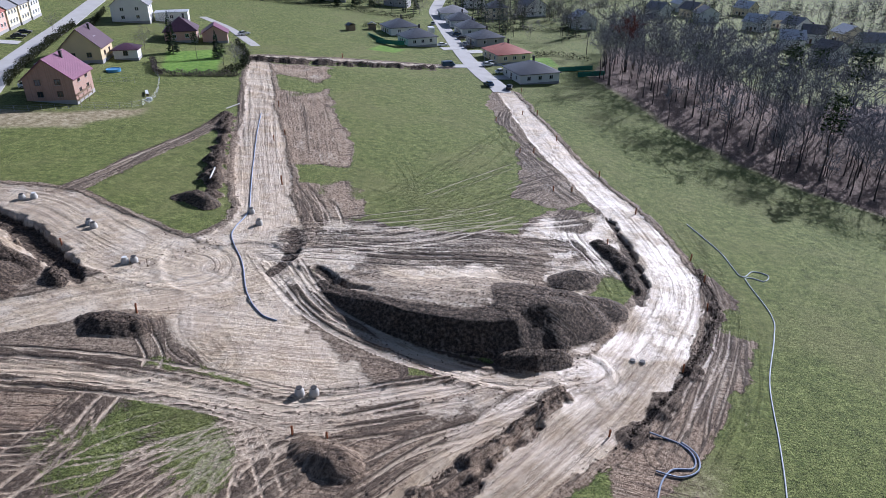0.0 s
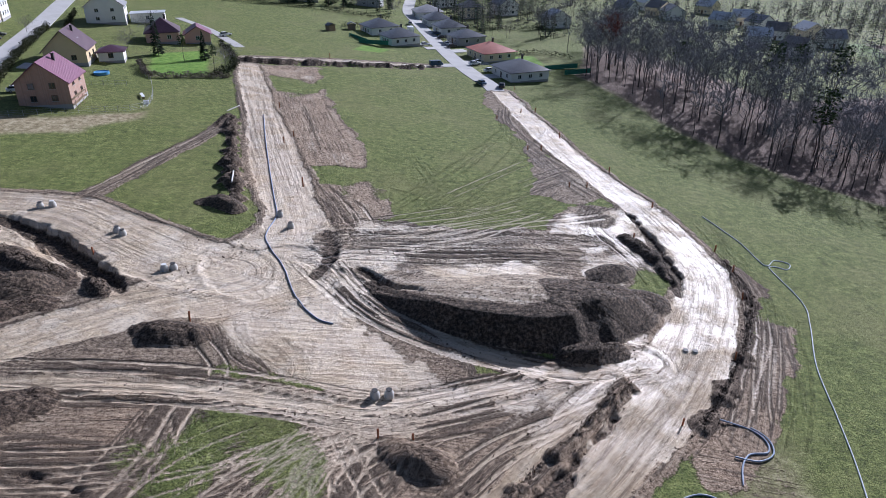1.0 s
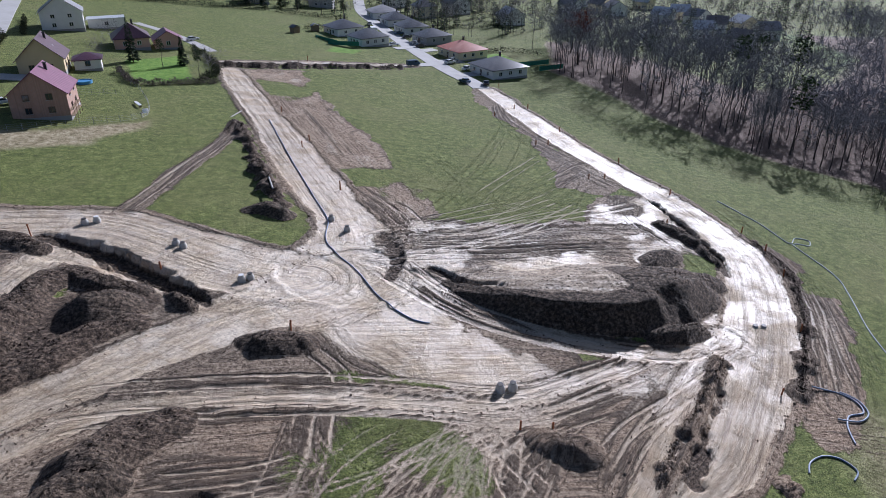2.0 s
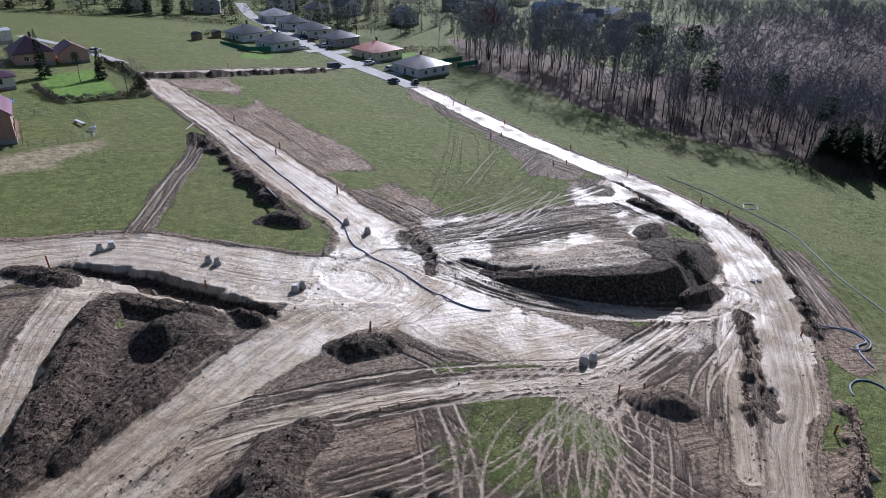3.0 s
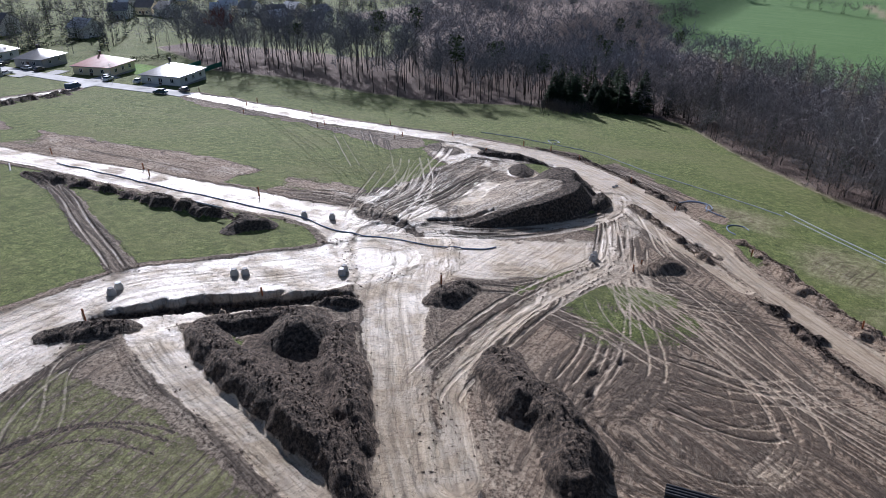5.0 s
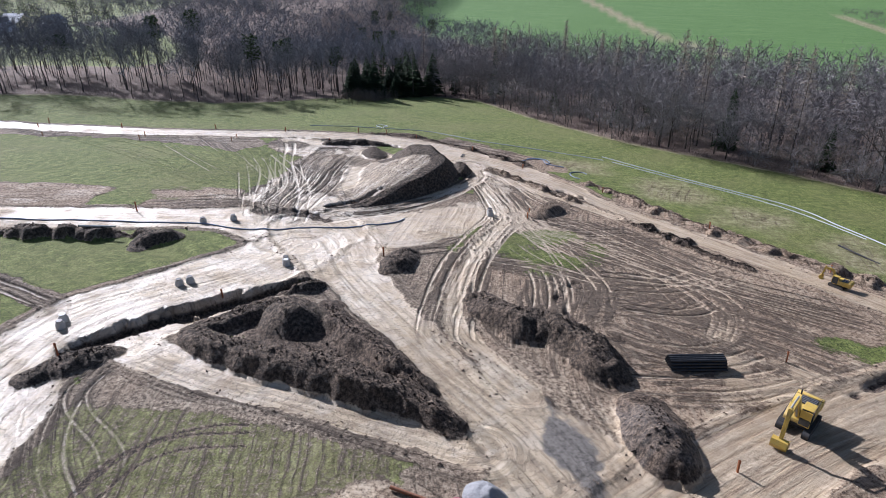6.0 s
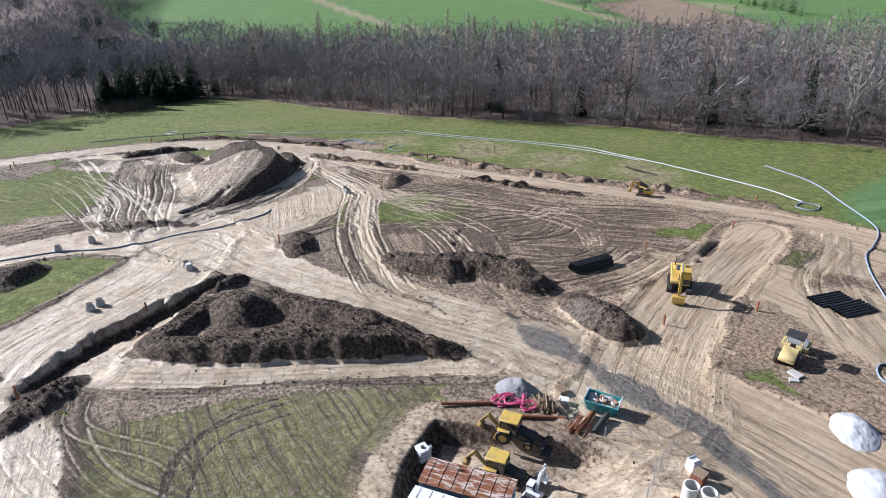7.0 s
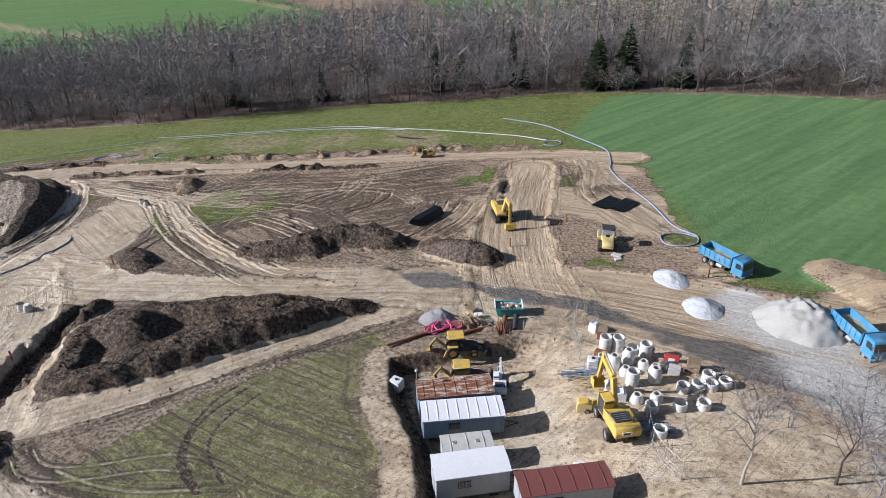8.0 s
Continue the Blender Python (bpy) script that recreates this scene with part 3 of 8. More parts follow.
    for cx, cy, rx, ry in ((8, 26, 9, 9), (-6, 14, 10, 9), (24, 48, 6, 12), (-22, 2, 10, 7)):
        w = smooth(1.3, 0.4, np.hypot((x - cx) / rx, (y - cy) / ry) + 1.2 * wob)
        g["straw"] = np.maximum(g["straw"], 0.55 * w)
        g["bare"] = np.maximum(g["bare"], 0.40 * w)
    # the yard is cut into the slope
    s = boxed(x, y, YARD, 4)
    bank, _, _ = nearest(x[s], y[s], np.array(YARD[:6], float))
    d = inside(x[s], y[s], YARD) + 0.5 * fine[s]
    cut = smooth(-0.5, 0.7, d) * (1 - smooth(9, 21, np.abs(bank)))
    z[s] -= 1.7 * cut
    w = smooth(-3.8, -2.8, d + 1.6 * wob[s])
    g["run"][s] *= 1 - 0.5 * smooth(-1, 2, d)
    g["bare"][s] = np.maximum(g["bare"][s], w)
    g["pale"][s] = np.maximum(g["pale"][s], 0.5 * w * smooth(0.2, -0.6, d))
    g["red"][s] = np.maximum(g["red"][s], 0.5 * w)
    flat = d > -4.5
    g["along"][s] = np.where(flat, 2.0 * x[s], g["along"][s])
    g["across"][s] = np.where(flat, 0.16 * y[s] - 0.1 * x[s], g["across"][s])
    # cut face and foot: the bank's shade put into the earth colour
    face = smooth(-0.6, -0.1, d) * smooth(1.6, 0.9, d) * smooth(4.0, 2.0, np.abs(bank))
    g["dark"][s] = np.maximum(g["dark"][s], 0.9 * face)
    g["pale"][s] = np.maximum(g["pale"][s], 0.6 * np.maximum(smooth(0.8, 2.5, d), smooth(-3.0, -0.5, d) * smooth(3.0, 5.0, np.abs(bank))))
    g["red"][s] *= 1 - 0.7 * smooth(0.8, 2.5, d)
    # mud trodden round the loaders, hoses and scrap
    w = smooth(1.2, 0.4, np.hypot((x + 91.5 - 0.6 * (y - 53)) / 5.5, (y - 53) / 6.5) + 1.1 * wob)
    g["pale"] *= 1 - 0.75 * w
    g["dark"] = np.maximum(g["dark"], 0.42 * w)
    s = boxed(x, y, [(-130, -20), (-20, 50)], 1)
    w = smooth(52, 34, y[s]) * smooth(-38, -62, x[s]) * g["bare"][s]
    g["pale"][s] = np.maximum(g["pale"][s], w * (0.30 + 0.5 * smooth(0.4, 0.65, fbm(x[s], y[s], 7, 3, 95))))
    g["red"][s] = np.maximum(g["red"][s], 0.9 * w)
    # rock dust round the great gravel heap
    for cx, cy, rx, ry in ((-116, 29, 9, 6), (-122, 34, 9, 6), (-110, 26, 5, 3.5), (-129, 36, 8, 5)):
        g["dust"] = np.maximum(g["dust"], smooth(1.25, 0.3, np.hypot((x - cx) / rx, (y - cy) / ry) + 0.8 * wob))
    # black spilled road chippings
    grime = curve_points([(-71, 48, 1.0), (-79, 45.5, 2.0), (-90, 40.5, 1.5), (-98, 38.2, 1.6), (-108, 37.6, 2.2), (-119, 36, 2.4), (-130, 36.5, 2.6)])
    s = boxed(x, y, grime, 6)
    d, _, (half,) = nearest(x[s], y[s], grime)
    g["grey"][s] = 0.9 * smooth(-0.6, 1.2, half - np.abs(d) + 3.5 * wob[s] + 2.0 * fine[s])
    g["pale"][s] *= 1 - 0.5 * g["grey"][s]
    
    crop = [(-55, -14), (-67, -15), (-78, -4), (-88, 6), (-97, 14), (-109, 19.5), (-120, 14), (-135, 8), (-230, 0), (-230, -118), (-130, -97), (-87, -87), (-67, -82), (-43, -71), (-30, -60), (-40, -30)]
    g["field"] = smooth(-2, 3, inside(x, y, crop) + 5 * wob)
    beyond = np.maximum(smooth(0, 60, x - 120 - 0.2 * y) * (y < 330), smooth(-100, -140, y))
    g["field"] = np.maximum(g["field"], beyond)
    g["lawn"] = 0.25 * beyond * smooth(-60, 60, x)
    g["straw"] = np.maximum(g["straw"], 0.9 * smooth(7, 3, np.abs(nearest(x, y, np.array([(285, -276), (339, -279), (420, -300)], float))[0])))
    g["straw"] = np.maximum(g["straw"], 0.8 * smooth(9, 3, np.abs(nearest(x, y, np.array([(520, -160), (400, -180), (350, -184)], float))[0])))
    ploughed = smooth(-3, 6, inside(x, y, [(440, -190), (470, -300), (345, -275), (290, -270), (250, -230), (325, -190)]))
    g["bare"] = np.maximum(g["bare"], ploughed)
    g["straw"] = np.maximum(g["straw"], 0.9 * smooth(8, 3, np.abs(nearest(x, y, np.array([(640, 70), (505, 29), (437, 10), (374, -10), (330, -40)], float))[0])))
    for polygon in ([(-79, 189), (-65, 195), (-72, 227), (-86, 214)], [(26, 240), (42, 246), (40, 262), (30, 258)], [(-24, 262), (-14, 258), (-18, 250), (-28, 252)]):
        s = boxed(x, y, polygon, 4)
        g["lawn"][s] = np.maximum(g["lawn"][s], smooth(-0.5, 1, inside(x[s], y[s], polygon) + wob[s]))
    g["wet"] = (0.45 + 0.55 * smooth(62, 98, y + 0.3 * x + 25)) * np.clip(smooth(-0.1, 0.35, g["pale"]) + 0.7 * core, 0, 1) * smooth(-115, -85, x + 0.4 * y)
    # strips of rough dead grass, gardens, wood floor
    strip = [(-92, 131), (-78, 138.5), (-69, 149.5), (-69, 157), (-84, 148), (-110, 140), (-116, 130)]
    s = boxed(x, y, GRASS[3], 9)
    g["straw"][s] = np.maximum(g["straw"][s], 0.35 * smooth(-8, -4, inside(x[s], y[s], GRASS[3]) + 4 * wob[s]))
    g["bare"][s] = np.maximum(g["bare"][s], 0.46 * smooth(-8, -4, inside(x[s], y[s], GRASS[3]) + 4 * wob[s]))
    s = boxed(x, y, strip, 4)
    g["straw"][s] = np.maximum(g["straw"][s], smooth(-0.5, 2.5, inside(x[s], y[s], strip) + 4 * wob[s]) * 1.0)
    g["litter"] = wood_floor(x, y, wob)
    g["straw"] = np.maximum(g["straw"], smooth(0.04, 0.25, g["litter"]) * smooth(0.75, 0.4, g["litter"]) * 0.8)
    g["dark"] = np.where((np.abs(nearest(x, y, np.array(ROAD_RUTS)[:, :2])[0]) < 1.6) & (y > 106) & (y < 157), np.maximum(g["dark"], 0.45), g["dark"])
    return z, g


WOOD_EDGE = [(49, 232), (54, 211), (61, 181), (73, 162), (84, 148), (101, 136), (106, 121), (124, 101), (121, 84), (79, 56), (52, 33), (41, 15), (31, 0), (17, -17), (3, -31), (-17, -55), (-43, -70), (-67, -81), (-87, -86), (-130, -96), (-210, -112)]
WOOD_BACK = [(-210, -185), (-130, -190), (-40, -200), (40, -205), (140, -195), (246, -155), (236, -50), (274, -19), (279, 13), (302, 80), (338, 138), (430, 200), (430, 320), (300, 325), (218, 326), (204, 262), (152, 216), (115.6, 205), (105.7, 212), (102.8, 233), (97, 260), (84, 292), (68, 290), (60, 262)]


def wood_floor(x, y, wob):
    d = inside(x, y, WOOD_EDGE + WOOD_BACK)
    return smooth(-1.0, 2.5, d + 3 * wob)


def spaced(stops):
    """Coordinates with a step that changes from stop to stop: (from, step), ..., (end, 0)."""
    out = []
    for (a, step), (b, _) in zip(stops[:-1], stops[1:]):
        n = max(1, round((b - a) / step))
        out.append(a + (b - a) * np.arange(n) / n)
    return np.concatenate(out + [[stops[-1][0]]])


def node_group(mat):
    mat.use_nodes = True
    return mat.node_tree, mat.node_tree.nodes, mat.node_tree.links, mat.node_tree.nodes["Principled BSDF"]


class Nodes:
    """Short hand for wiring a material."""

    def __init__(self, name):
        self.mat = bpy.data.materials.new(name)
        self.tree, self.nodes, self.links, self.bsdf = node_group(self.mat)

    def put(self, socket, value):
        if isinstance(value, bpy.types.NodeSocket):
            self.links.new(value, socket)
        elif isinstance(value, tuple) and len(value) == 3 and socket.type == "RGBA":
            socket.default_value = (*value, 1)
        else:
            socket.default_value = value

    def attribute(self, name):
        n = self.nodes.new("ShaderNodeAttribute")
        n.attribute_name = name
        return n

    def coords(self, kind="Object"):
        return self.nodes.new("ShaderNodeTexCoord").outputs[kind]

    def scaled(self, vector, scale):
        n = self.nodes.new("ShaderNodeMapping")
        self.links.new(vector, n.inputs["Vector"])
        n.inputs["Scale"].default_value = scale
        return n.outputs["Vector"]

    def noise(self, vector, scale, detail=4.0, rough=0.55, distort=0.0):
        n = self.nodes.new("ShaderNodeTexNoise")
        if vector is not None:
            self.links.new(vector, n.inputs["Vector"])
        n.inputs["Scale"].default_value, n.inputs["Detail"].default_value = scale, detail
        n.inputs["Roughness"].default_value, n.inputs["Distortion"].default_value = rough, distort
        return n.outputs["Fac"]

    def ramp(self, fac, *stops):
        n = self.nodes.new("ShaderNodeValToRGB")
        self.links.new(fac, n.inputs["Fac"])
        while len(n.color_ramp.elements) < len(stops):
            n.color_ramp.elements.new(0.5)
        for e, (at, colour) in zip(n.color_ramp.elements, stops):
            e.position = at
            e.color = (*colour, 1) if isinstance(colour, tuple) else (colour, colour, colour, 1)
        return n.outputs["Color"]

    def mix(self, fac, a, b, how="MIX"):
        n = self.nodes.new("ShaderNodeMix")
        n.data_type, n.blend_type = "RGBA", how
        self.put(n.inputs["Factor"], fac)
        self.put(n.inputs[6], a)
        self.put(n.inputs[7], b)
        return n.outputs[2]

    def math(self, how, a, b=0.0, clamp=False):
        n = self.nodes.new("ShaderNodeMath")
        n.operation, n.use_clamp = how, clamp
        self.put(n.inputs[0], a)
        self.put(n.inputs[1], b)
        return n.outputs[0]

    def bump(self, height, strength=0.5, distance=0.05):
        n = self.nodes.new("ShaderNodeBump")
        n.inputs["Strength"].default_value, n.inputs["Distance"].default_value = strength, distance
        self.links.new(height, n.inputs["Height"])
        self.links.new(n.outputs["Normal"], self.bsdf.inputs["Normal"])

    def done(self, colour, rough=0.8, metal=0.0, spec=None):
        self.put(self.bsdf.inputs["Base Color"], colour)
        self.put(self.bsdf.inputs["Roughness"], rough)
        self.bsdf.inputs["Metallic"].default_value = metal
        if spec is not None:
            self.put(self.bsdf.inputs["Specular IOR Level"], spec)
        return self.mat


def ground_material():
    n = Nodes("ground")
    p = n.coords()
    sep = []
    for name in ("cover_a", "cover_b", "cover_c"):
        s = n.nodes.new("ShaderNodeSeparateColor")
        n.links.new(n.attribute(name).outputs["Color"], s.inputs["Color"])
        sep.append(s)
    bare, pale, dark = sep[0].outputs
    red, wet, straw = sep[1].outputs
    litter, lawn, grey = sep[2].outputs
    run = n.attribute("cover_b").outputs["Alpha"]
    t = n.attribute("track").outputs["Vector"]
    fine = n.noise(p, 2.3, 6, 0.68)
    grain = n.noise(p, 8.0, 4, 0.75)
    big = n.noise(p, 0.055, 5, 0.6)
    mid = n.noise(p, 0.4, 5, 0.6)
    streak = n.noise(n.scaled(t, (0.075, 1.7, 1)), 1.0, 7, 0.74, 0.5)
    streak = n.math("SUBTRACT", n.math("MULTIPLY", streak, 1.3), 0.15)
    cleat = n.noise(n.scaled(t, (2.6, 0.9, 1)), 1.0, 3, 0.6, 0.2)
    # wheel ruts: pressed pale cores between raised rims, their shade painted dark
    tread = n.ramp(n.math("ADD", n.math("MULTIPLY", fine, 0.6), n.math("MULTIPLY", grain, 0.4)), (0.36, 0.35), (0.52, 1.0))
    worn = n.math("ADD", run, n.math("MULTIPLY", n.math("SUBTRACT", streak, 0.5), 0.35))
    cores = n.math("MULTIPLY", n.ramp(worn, (0.34, 0.0), (0.52, 1.0)), tread)
    shaded_rims = n.math("MULTIPLY", n.ramp(worn, (0.06, 0.0), (0.17, 1.0), (0.30, 1.0), (0.42, 0.0)), tread)
    # grass: young growth, moss and last year's blades
    blades = n.noise(n.scaled(p, (1, 1, 0.2)), 4.5, 7, 0.8)
    tuft = n.noise(p, 0.75, 7, 0.78)
    green = n.ramp(tuft, (0.38, (0.056, 0.084, 0.018)), (0.49, (0.150, 0.192, 0.044)), (0.60, (0.290, 0.330, 0.098)))
    green = n.mix(n.ramp(mid, (0.40, 0.0), (0.65, 0.45)), green, (0.175, 0.205, 0.050))
    green = n.mix(n.ramp(blades, (0.47, 0.0), (0.55, 0.9)), green, (0.030, 0.044, 0.008))
    green = n.mix(n.ramp(big, (0.46, 0.0), (0.70, 0.45)), green, (0.19, 0.175, 0.075))
    green = n.mix(n.ramp(grain, (0.52, 0.0), (0.62, 0.6)), green, (0.30, 0.30, 0.10))
    turf = n.ramp(tuft, (0.36, (0.085, 0.185, 0.022)), (0.62, (0.21, 0.34, 0.055)))
    rows = n.noise(n.scaled(p, (0.5, 0.02, 1)), 1.0, 4, 0.6)
    wheat = n.ramp(n.math("ADD", n.math("MULTIPLY", rows, 0.5), n.math("MULTIPLY", tuft, 0.5)), (0.36, (0.074, 0.150, 0.052)), (0.5, (0.112, 0.205, 0.074)), (0.64, (0.170, 0.265, 0.104)))
    green = n.mix(n.attribute("cover_c").outputs["Alpha"], green, wheat)
    green = n.mix(lawn, green, turf)
    green = n.mix(n.math("MULTIPLY", straw, 0.85), green, n.ramp(tuft, (0.36, (0.17, 0.135, 0.075)), (0.5, (0.36, 0.29, 0.18)), (0.62, (0.56, 0.48, 0.34))))
    green = n.mix(n.math("MULTIPLY", shaded_rims, 0.12), green, (0.055, 0.055, 0.020))
    green = n.mix(n.math("MULTIPLY", cores, 0.7), green, (0.42, 0.37, 0.265))
    # earth
    rough_soil = n.math("ADD", n.math("MULTIPLY", fine, 0.93), n.math("SUBTRACT", n.math("MULTIPLY", grain, 0.57), 0.25))
    brown = n.ramp(rough_soil, (0.37, (0.050, 0.037, 0.026)), (0.46, (0.185, 0.140, 0.098)), (0.56, (0.310, 0.246, 0.178)), (0.66, (0.47, 0.385, 0.290)))
    brown = n.mix(n.math("MULTIPLY", red, 0.7), brown, n.ramp(rough_soil, (0.36, (0.12, 0.073, 0.045)), (0.5, (0.34, 0.235, 0.150)), (0.66, (0.52, 0.385, 0.26))))
    brown = n.mix(n.ramp(streak, (0.55, 0.0), (0.60, 0.7)), brown, (0.085, 0.062, 0.044))
    brown = n.mix(n.ramp(streak, (0.37, 0.55), (0.43, 0.0)), brown, (0.42, 0.345, 0.25))
    clay = n.ramp(streak, (0.32, (0.30, 0.225, 0.145)), (0.40, (0.47, 0.368, 0.243)), (0.50, (0.58, 0.462, 0.308)), (0.62, (0.68, 0.562, 0.395)))
    clay = n.mix(n.ramp(mid, (0.46, 0.0), (0.60, 0.75)), clay, (0.39, 0.295, 0.195))
    clay = n.mix(n.ramp(n.noise(p, 0.22, 5, 0.62, 0.8), (0.50, 0.0), (0.62, 0.7)), clay, (0.66, 0.57, 0.44))
    clay = n.mix(n.ramp(cleat, (0.56, 0.0), (0.62, 0.5)), clay, (0.16, 0.12, 0.082))
    clay = n.mix(n.ramp(rough_soil, (0.36, 0.6), (0.45, 0.0)), clay, (0.15, 0.11, 0.075))
    clay = n.mix(n.math("MULTIPLY", red, 0.75), clay, n.ramp(streak, (0.34, (0.20, 0.125, 0.07)), (0.44, (0.42, 0.30, 0.18)), (0.62, (0.54, 0.42, 0.28))))
    # dark topsoil; in trenches and on the yard bank also painted shade
    humus_shade = n.ramp(rough_soil, (0.36, (0.013, 0.009, 0.006)), (0.49, (0.066, 0.048, 0.033)), (0.64, (0.225, 0.168, 0.118)))
    humus_shade = n.mix(n.math("MULTIPLY", red, 0.6), humus_shade, n.ramp(rough_soil, (0.37, (0.030, 0.019, 0.012)), (0.50, (0.095, 0.063, 0.042)), (0.66, (0.24, 0.17, 0.118))))
    chips = n.ramp(fine, (0.3, (0.06, 0.056, 0.052)), (0.7, (0.17, 0.155, 0.14)))
    leaves = n.ramp(rough_soil, (0.36, (0.06, 0.042, 0.034)), (0.5, (0.165, 0.118, 0.092)), (0.66, (0.33, 0.25, 0.205)))
    ragged = n.math("ADD", n.math("MULTIPLY", n.math("SUBTRACT", fine, 0.5), 0.75), n.math("MULTIPLY", n.math("SUBTRACT", streak, 0.5), 0.8))
    open_earth = n.ramp(n.math("ADD", bare, n.math("MULTIPLY", ragged, 0.9)), (0.42, 0.0), (0.58, 1.0))
    scraped = n.ramp(n.math("ADD", pale, ragged), (0.36, 0.0), (0.60, 1.0))
    soil = n.ramp(n.math("ADD", dark, n.math("MULTIPLY", ragged, 0.5)), (0.40, 0.0), (0.60, 1.0))
    earth = n.mix(scraped, brown, clay)
    loose = n.math("SUBTRACT", 1.0, n.math("MULTIPLY", scraped, 0.72))
    earth = n.mix(n.math("MULTIPLY", n.math("MULTIPLY", shaded_rims, 0.72), loose), earth, (0.066, 0.048, 0.034))
    earth = n.mix(n.math("MULTIPLY", cores, 0.7), earth, n.mix(n.math("MULTIPLY", red, 0.8), (0.56, 0.47, 0.345), (0.56, 0.435, 0.295)))
    earth = n.mix(soil, earth, humus_shade)
    earth = n.mix(n.ramp(n.math("ADD", grey, n.math("MULTIPLY", ragged, 0.6)), (0.35, 0.0), (0.75, 0.9)), earth, chips)
    top = n.mix(open_earth, green, earth)
    top = n.mix(litter, top, leaves)
    depth = n.nodes.new("ShaderNodeSeparateXYZ")
    n.links.new(t, depth.inputs["Vector"])
    powder = n.ramp(n.math("ADD", depth.outputs[2], n.math("MULTIPLY", ragged, 0.5)), (0.15, 0.0), (0.85, 0.95))
    top = n.mix(powder, top, n.ramp(fine, (0.3, (0.46, 0.44, 0.40)), (0.7, (0.66, 0.64, 0.60))))
    moist = n.math("MAXIMUM", scraped, n.math("MULTIPLY", cores, open_earth))
    wetness = n.math("MULTIPLY", n.math("MULTIPLY", wet, moist), n.ramp(n.noise(p, 0.16, 5, 0.65), (0.36, 0.25), (0.56, 1.0)))
    rough = n.math("SUBTRACT", 0.92, n.math("MULTIPLY", wetness, 0.54))
    relief = n.math("ADD", n.math("MULTIPLY", streak, n.math("ADD", 0.2, n.math("MULTIPLY", open_earth, 1.1))), n.math("ADD", n.math("MULTIPLY", fine, 0.9), n.math("MULTIPLY", grain, 0.45)))
    relief = n.math("ADD", relief, n.math("SUBTRACT", n.math("MULTIPLY", shaded_rims, 0.35), n.math("MULTIPLY", cores, 0.25)))
    relief = n.math("MULTIPLY", relief, n.math("SUBTRACT", 1.0, n.math("MULTIPLY", wetness, 0.62)))
    n.bump(relief, 1.0, 0.26)
    sheen = n.math("ADD", 0.26, n.math("MULTIPLY", open_earth, n.math("ADD", 0.12, n.math("MULTIPLY", wetness, 0.65))))
    return n.done(top, rough, 0.0, sheen)


gx = spaced([(-3000, 400), (-1000, 100), (-400, 25), (-220, 4), (-150, 0.9), (-124, 0.4), (-100, 0.27), (46, 1.1), (130, 5), (330, 25), (800, 100), (1200, 300), (3200, 0)])
gy = spaced([(-3000, 400), (-1000, 100), (-450, 25), (-190, 4), (-95, 1.8), (-18, 0.42), (12, 0.27), (113, 0.4), (150, 0.95), (240, 2.0), (300, 6), (440, 25), (900, 100), (1300, 300), (3200, 0)])
GX, GY = np.meshgrid(gx, gy)
GZ, COVER = lay_ground(GX, GY)


def gz(x, y):
    """Height of the finished ground at a place."""
    i = int(np.clip(np.searchsorted(gx, x) - 1, 0, len(gx) - 2))
    j = int(np.clip(np.searchsorted(gy, y) - 1, 0, len(gy) - 2))
    s, t = (x - gx[i]) / (gx[i + 1] - gx[i]), (y - gy[j]) / (gy[j + 1] - gy[j])
    return float((GZ[j, i] * (1 - s) + GZ[j, i + 1] * s) * (1 - t) + (GZ[j + 1, i] * (1 - s) + GZ[j + 1, i + 1] * s) * t)


def grid_mesh(name, x, y, z):
    rows, cols = x.shape
    mesh = bpy.data.meshes.new(name)
    mesh.vertices.add(rows * cols)
    mesh.vertices.foreach_set("co", np.stack([x, y, z], -1).astype(np.float32).ravel())
    k = np.arange(rows * cols).reshape(rows, cols)
    quads = np.stack([k[:-1, :-1], k[:-1, 1:], k[1:, 1:], k[1:, :-1]], -1).reshape(-1, 4)
    mesh.loops.add(quads.size)
    mesh.loops.foreach_set("vertex_index", quads.ravel().astype(np.int32))
    mesh.polygons.add(len(quads))
    mesh.polygons.foreach_set("loop_start", np.arange(0, quads.size, 4, dtype=np.int32))
    mesh.polygons.foreach_set("use_smooth", np.ones(len(quads), bool))
    mesh.update(calc_edges=True)
    return mesh


def cover(mesh, name, *layers):
    att = mesh.attributes.new(name, "FLOAT_COLOR", "POINT")
    full = np.ones((len(mesh.vertices), 4), np.float32)
    for k, layer in enumerate(layers):
        full[:, k] = np.clip(layer.ravel(), 0, 1)
    att.data.foreach_set("color", full.ravel())


ground_mesh = grid_mesh("ground", GX, GY, GZ)
cover(ground_mesh, "cover_a", COVER["bare"], COVER["pale"], COVER["dark"])
cover(ground_mesh, "cover_b", COVER["red"], COVER["wet"], COVER["straw"], COVER["run"])
cover(ground_mesh, "cover_c", COVER["litter"], COVER["lawn"], COVER["grey"], COVER["field"])
att = ground_mesh.attributes.new("track", "FLOAT_VECTOR", "POINT")
att.data.foreach_set("vector", np.stack([COVER["along"], COVER["across"], COVER["dust"]], -1).astype(np.float32).ravel())
ground_mesh.materials.append(ground_material())
ground = tagged(new("ground", ground_mesh), "stripped rutted brown earth with pale haul roads among green meadows", "ground", kind="structure")


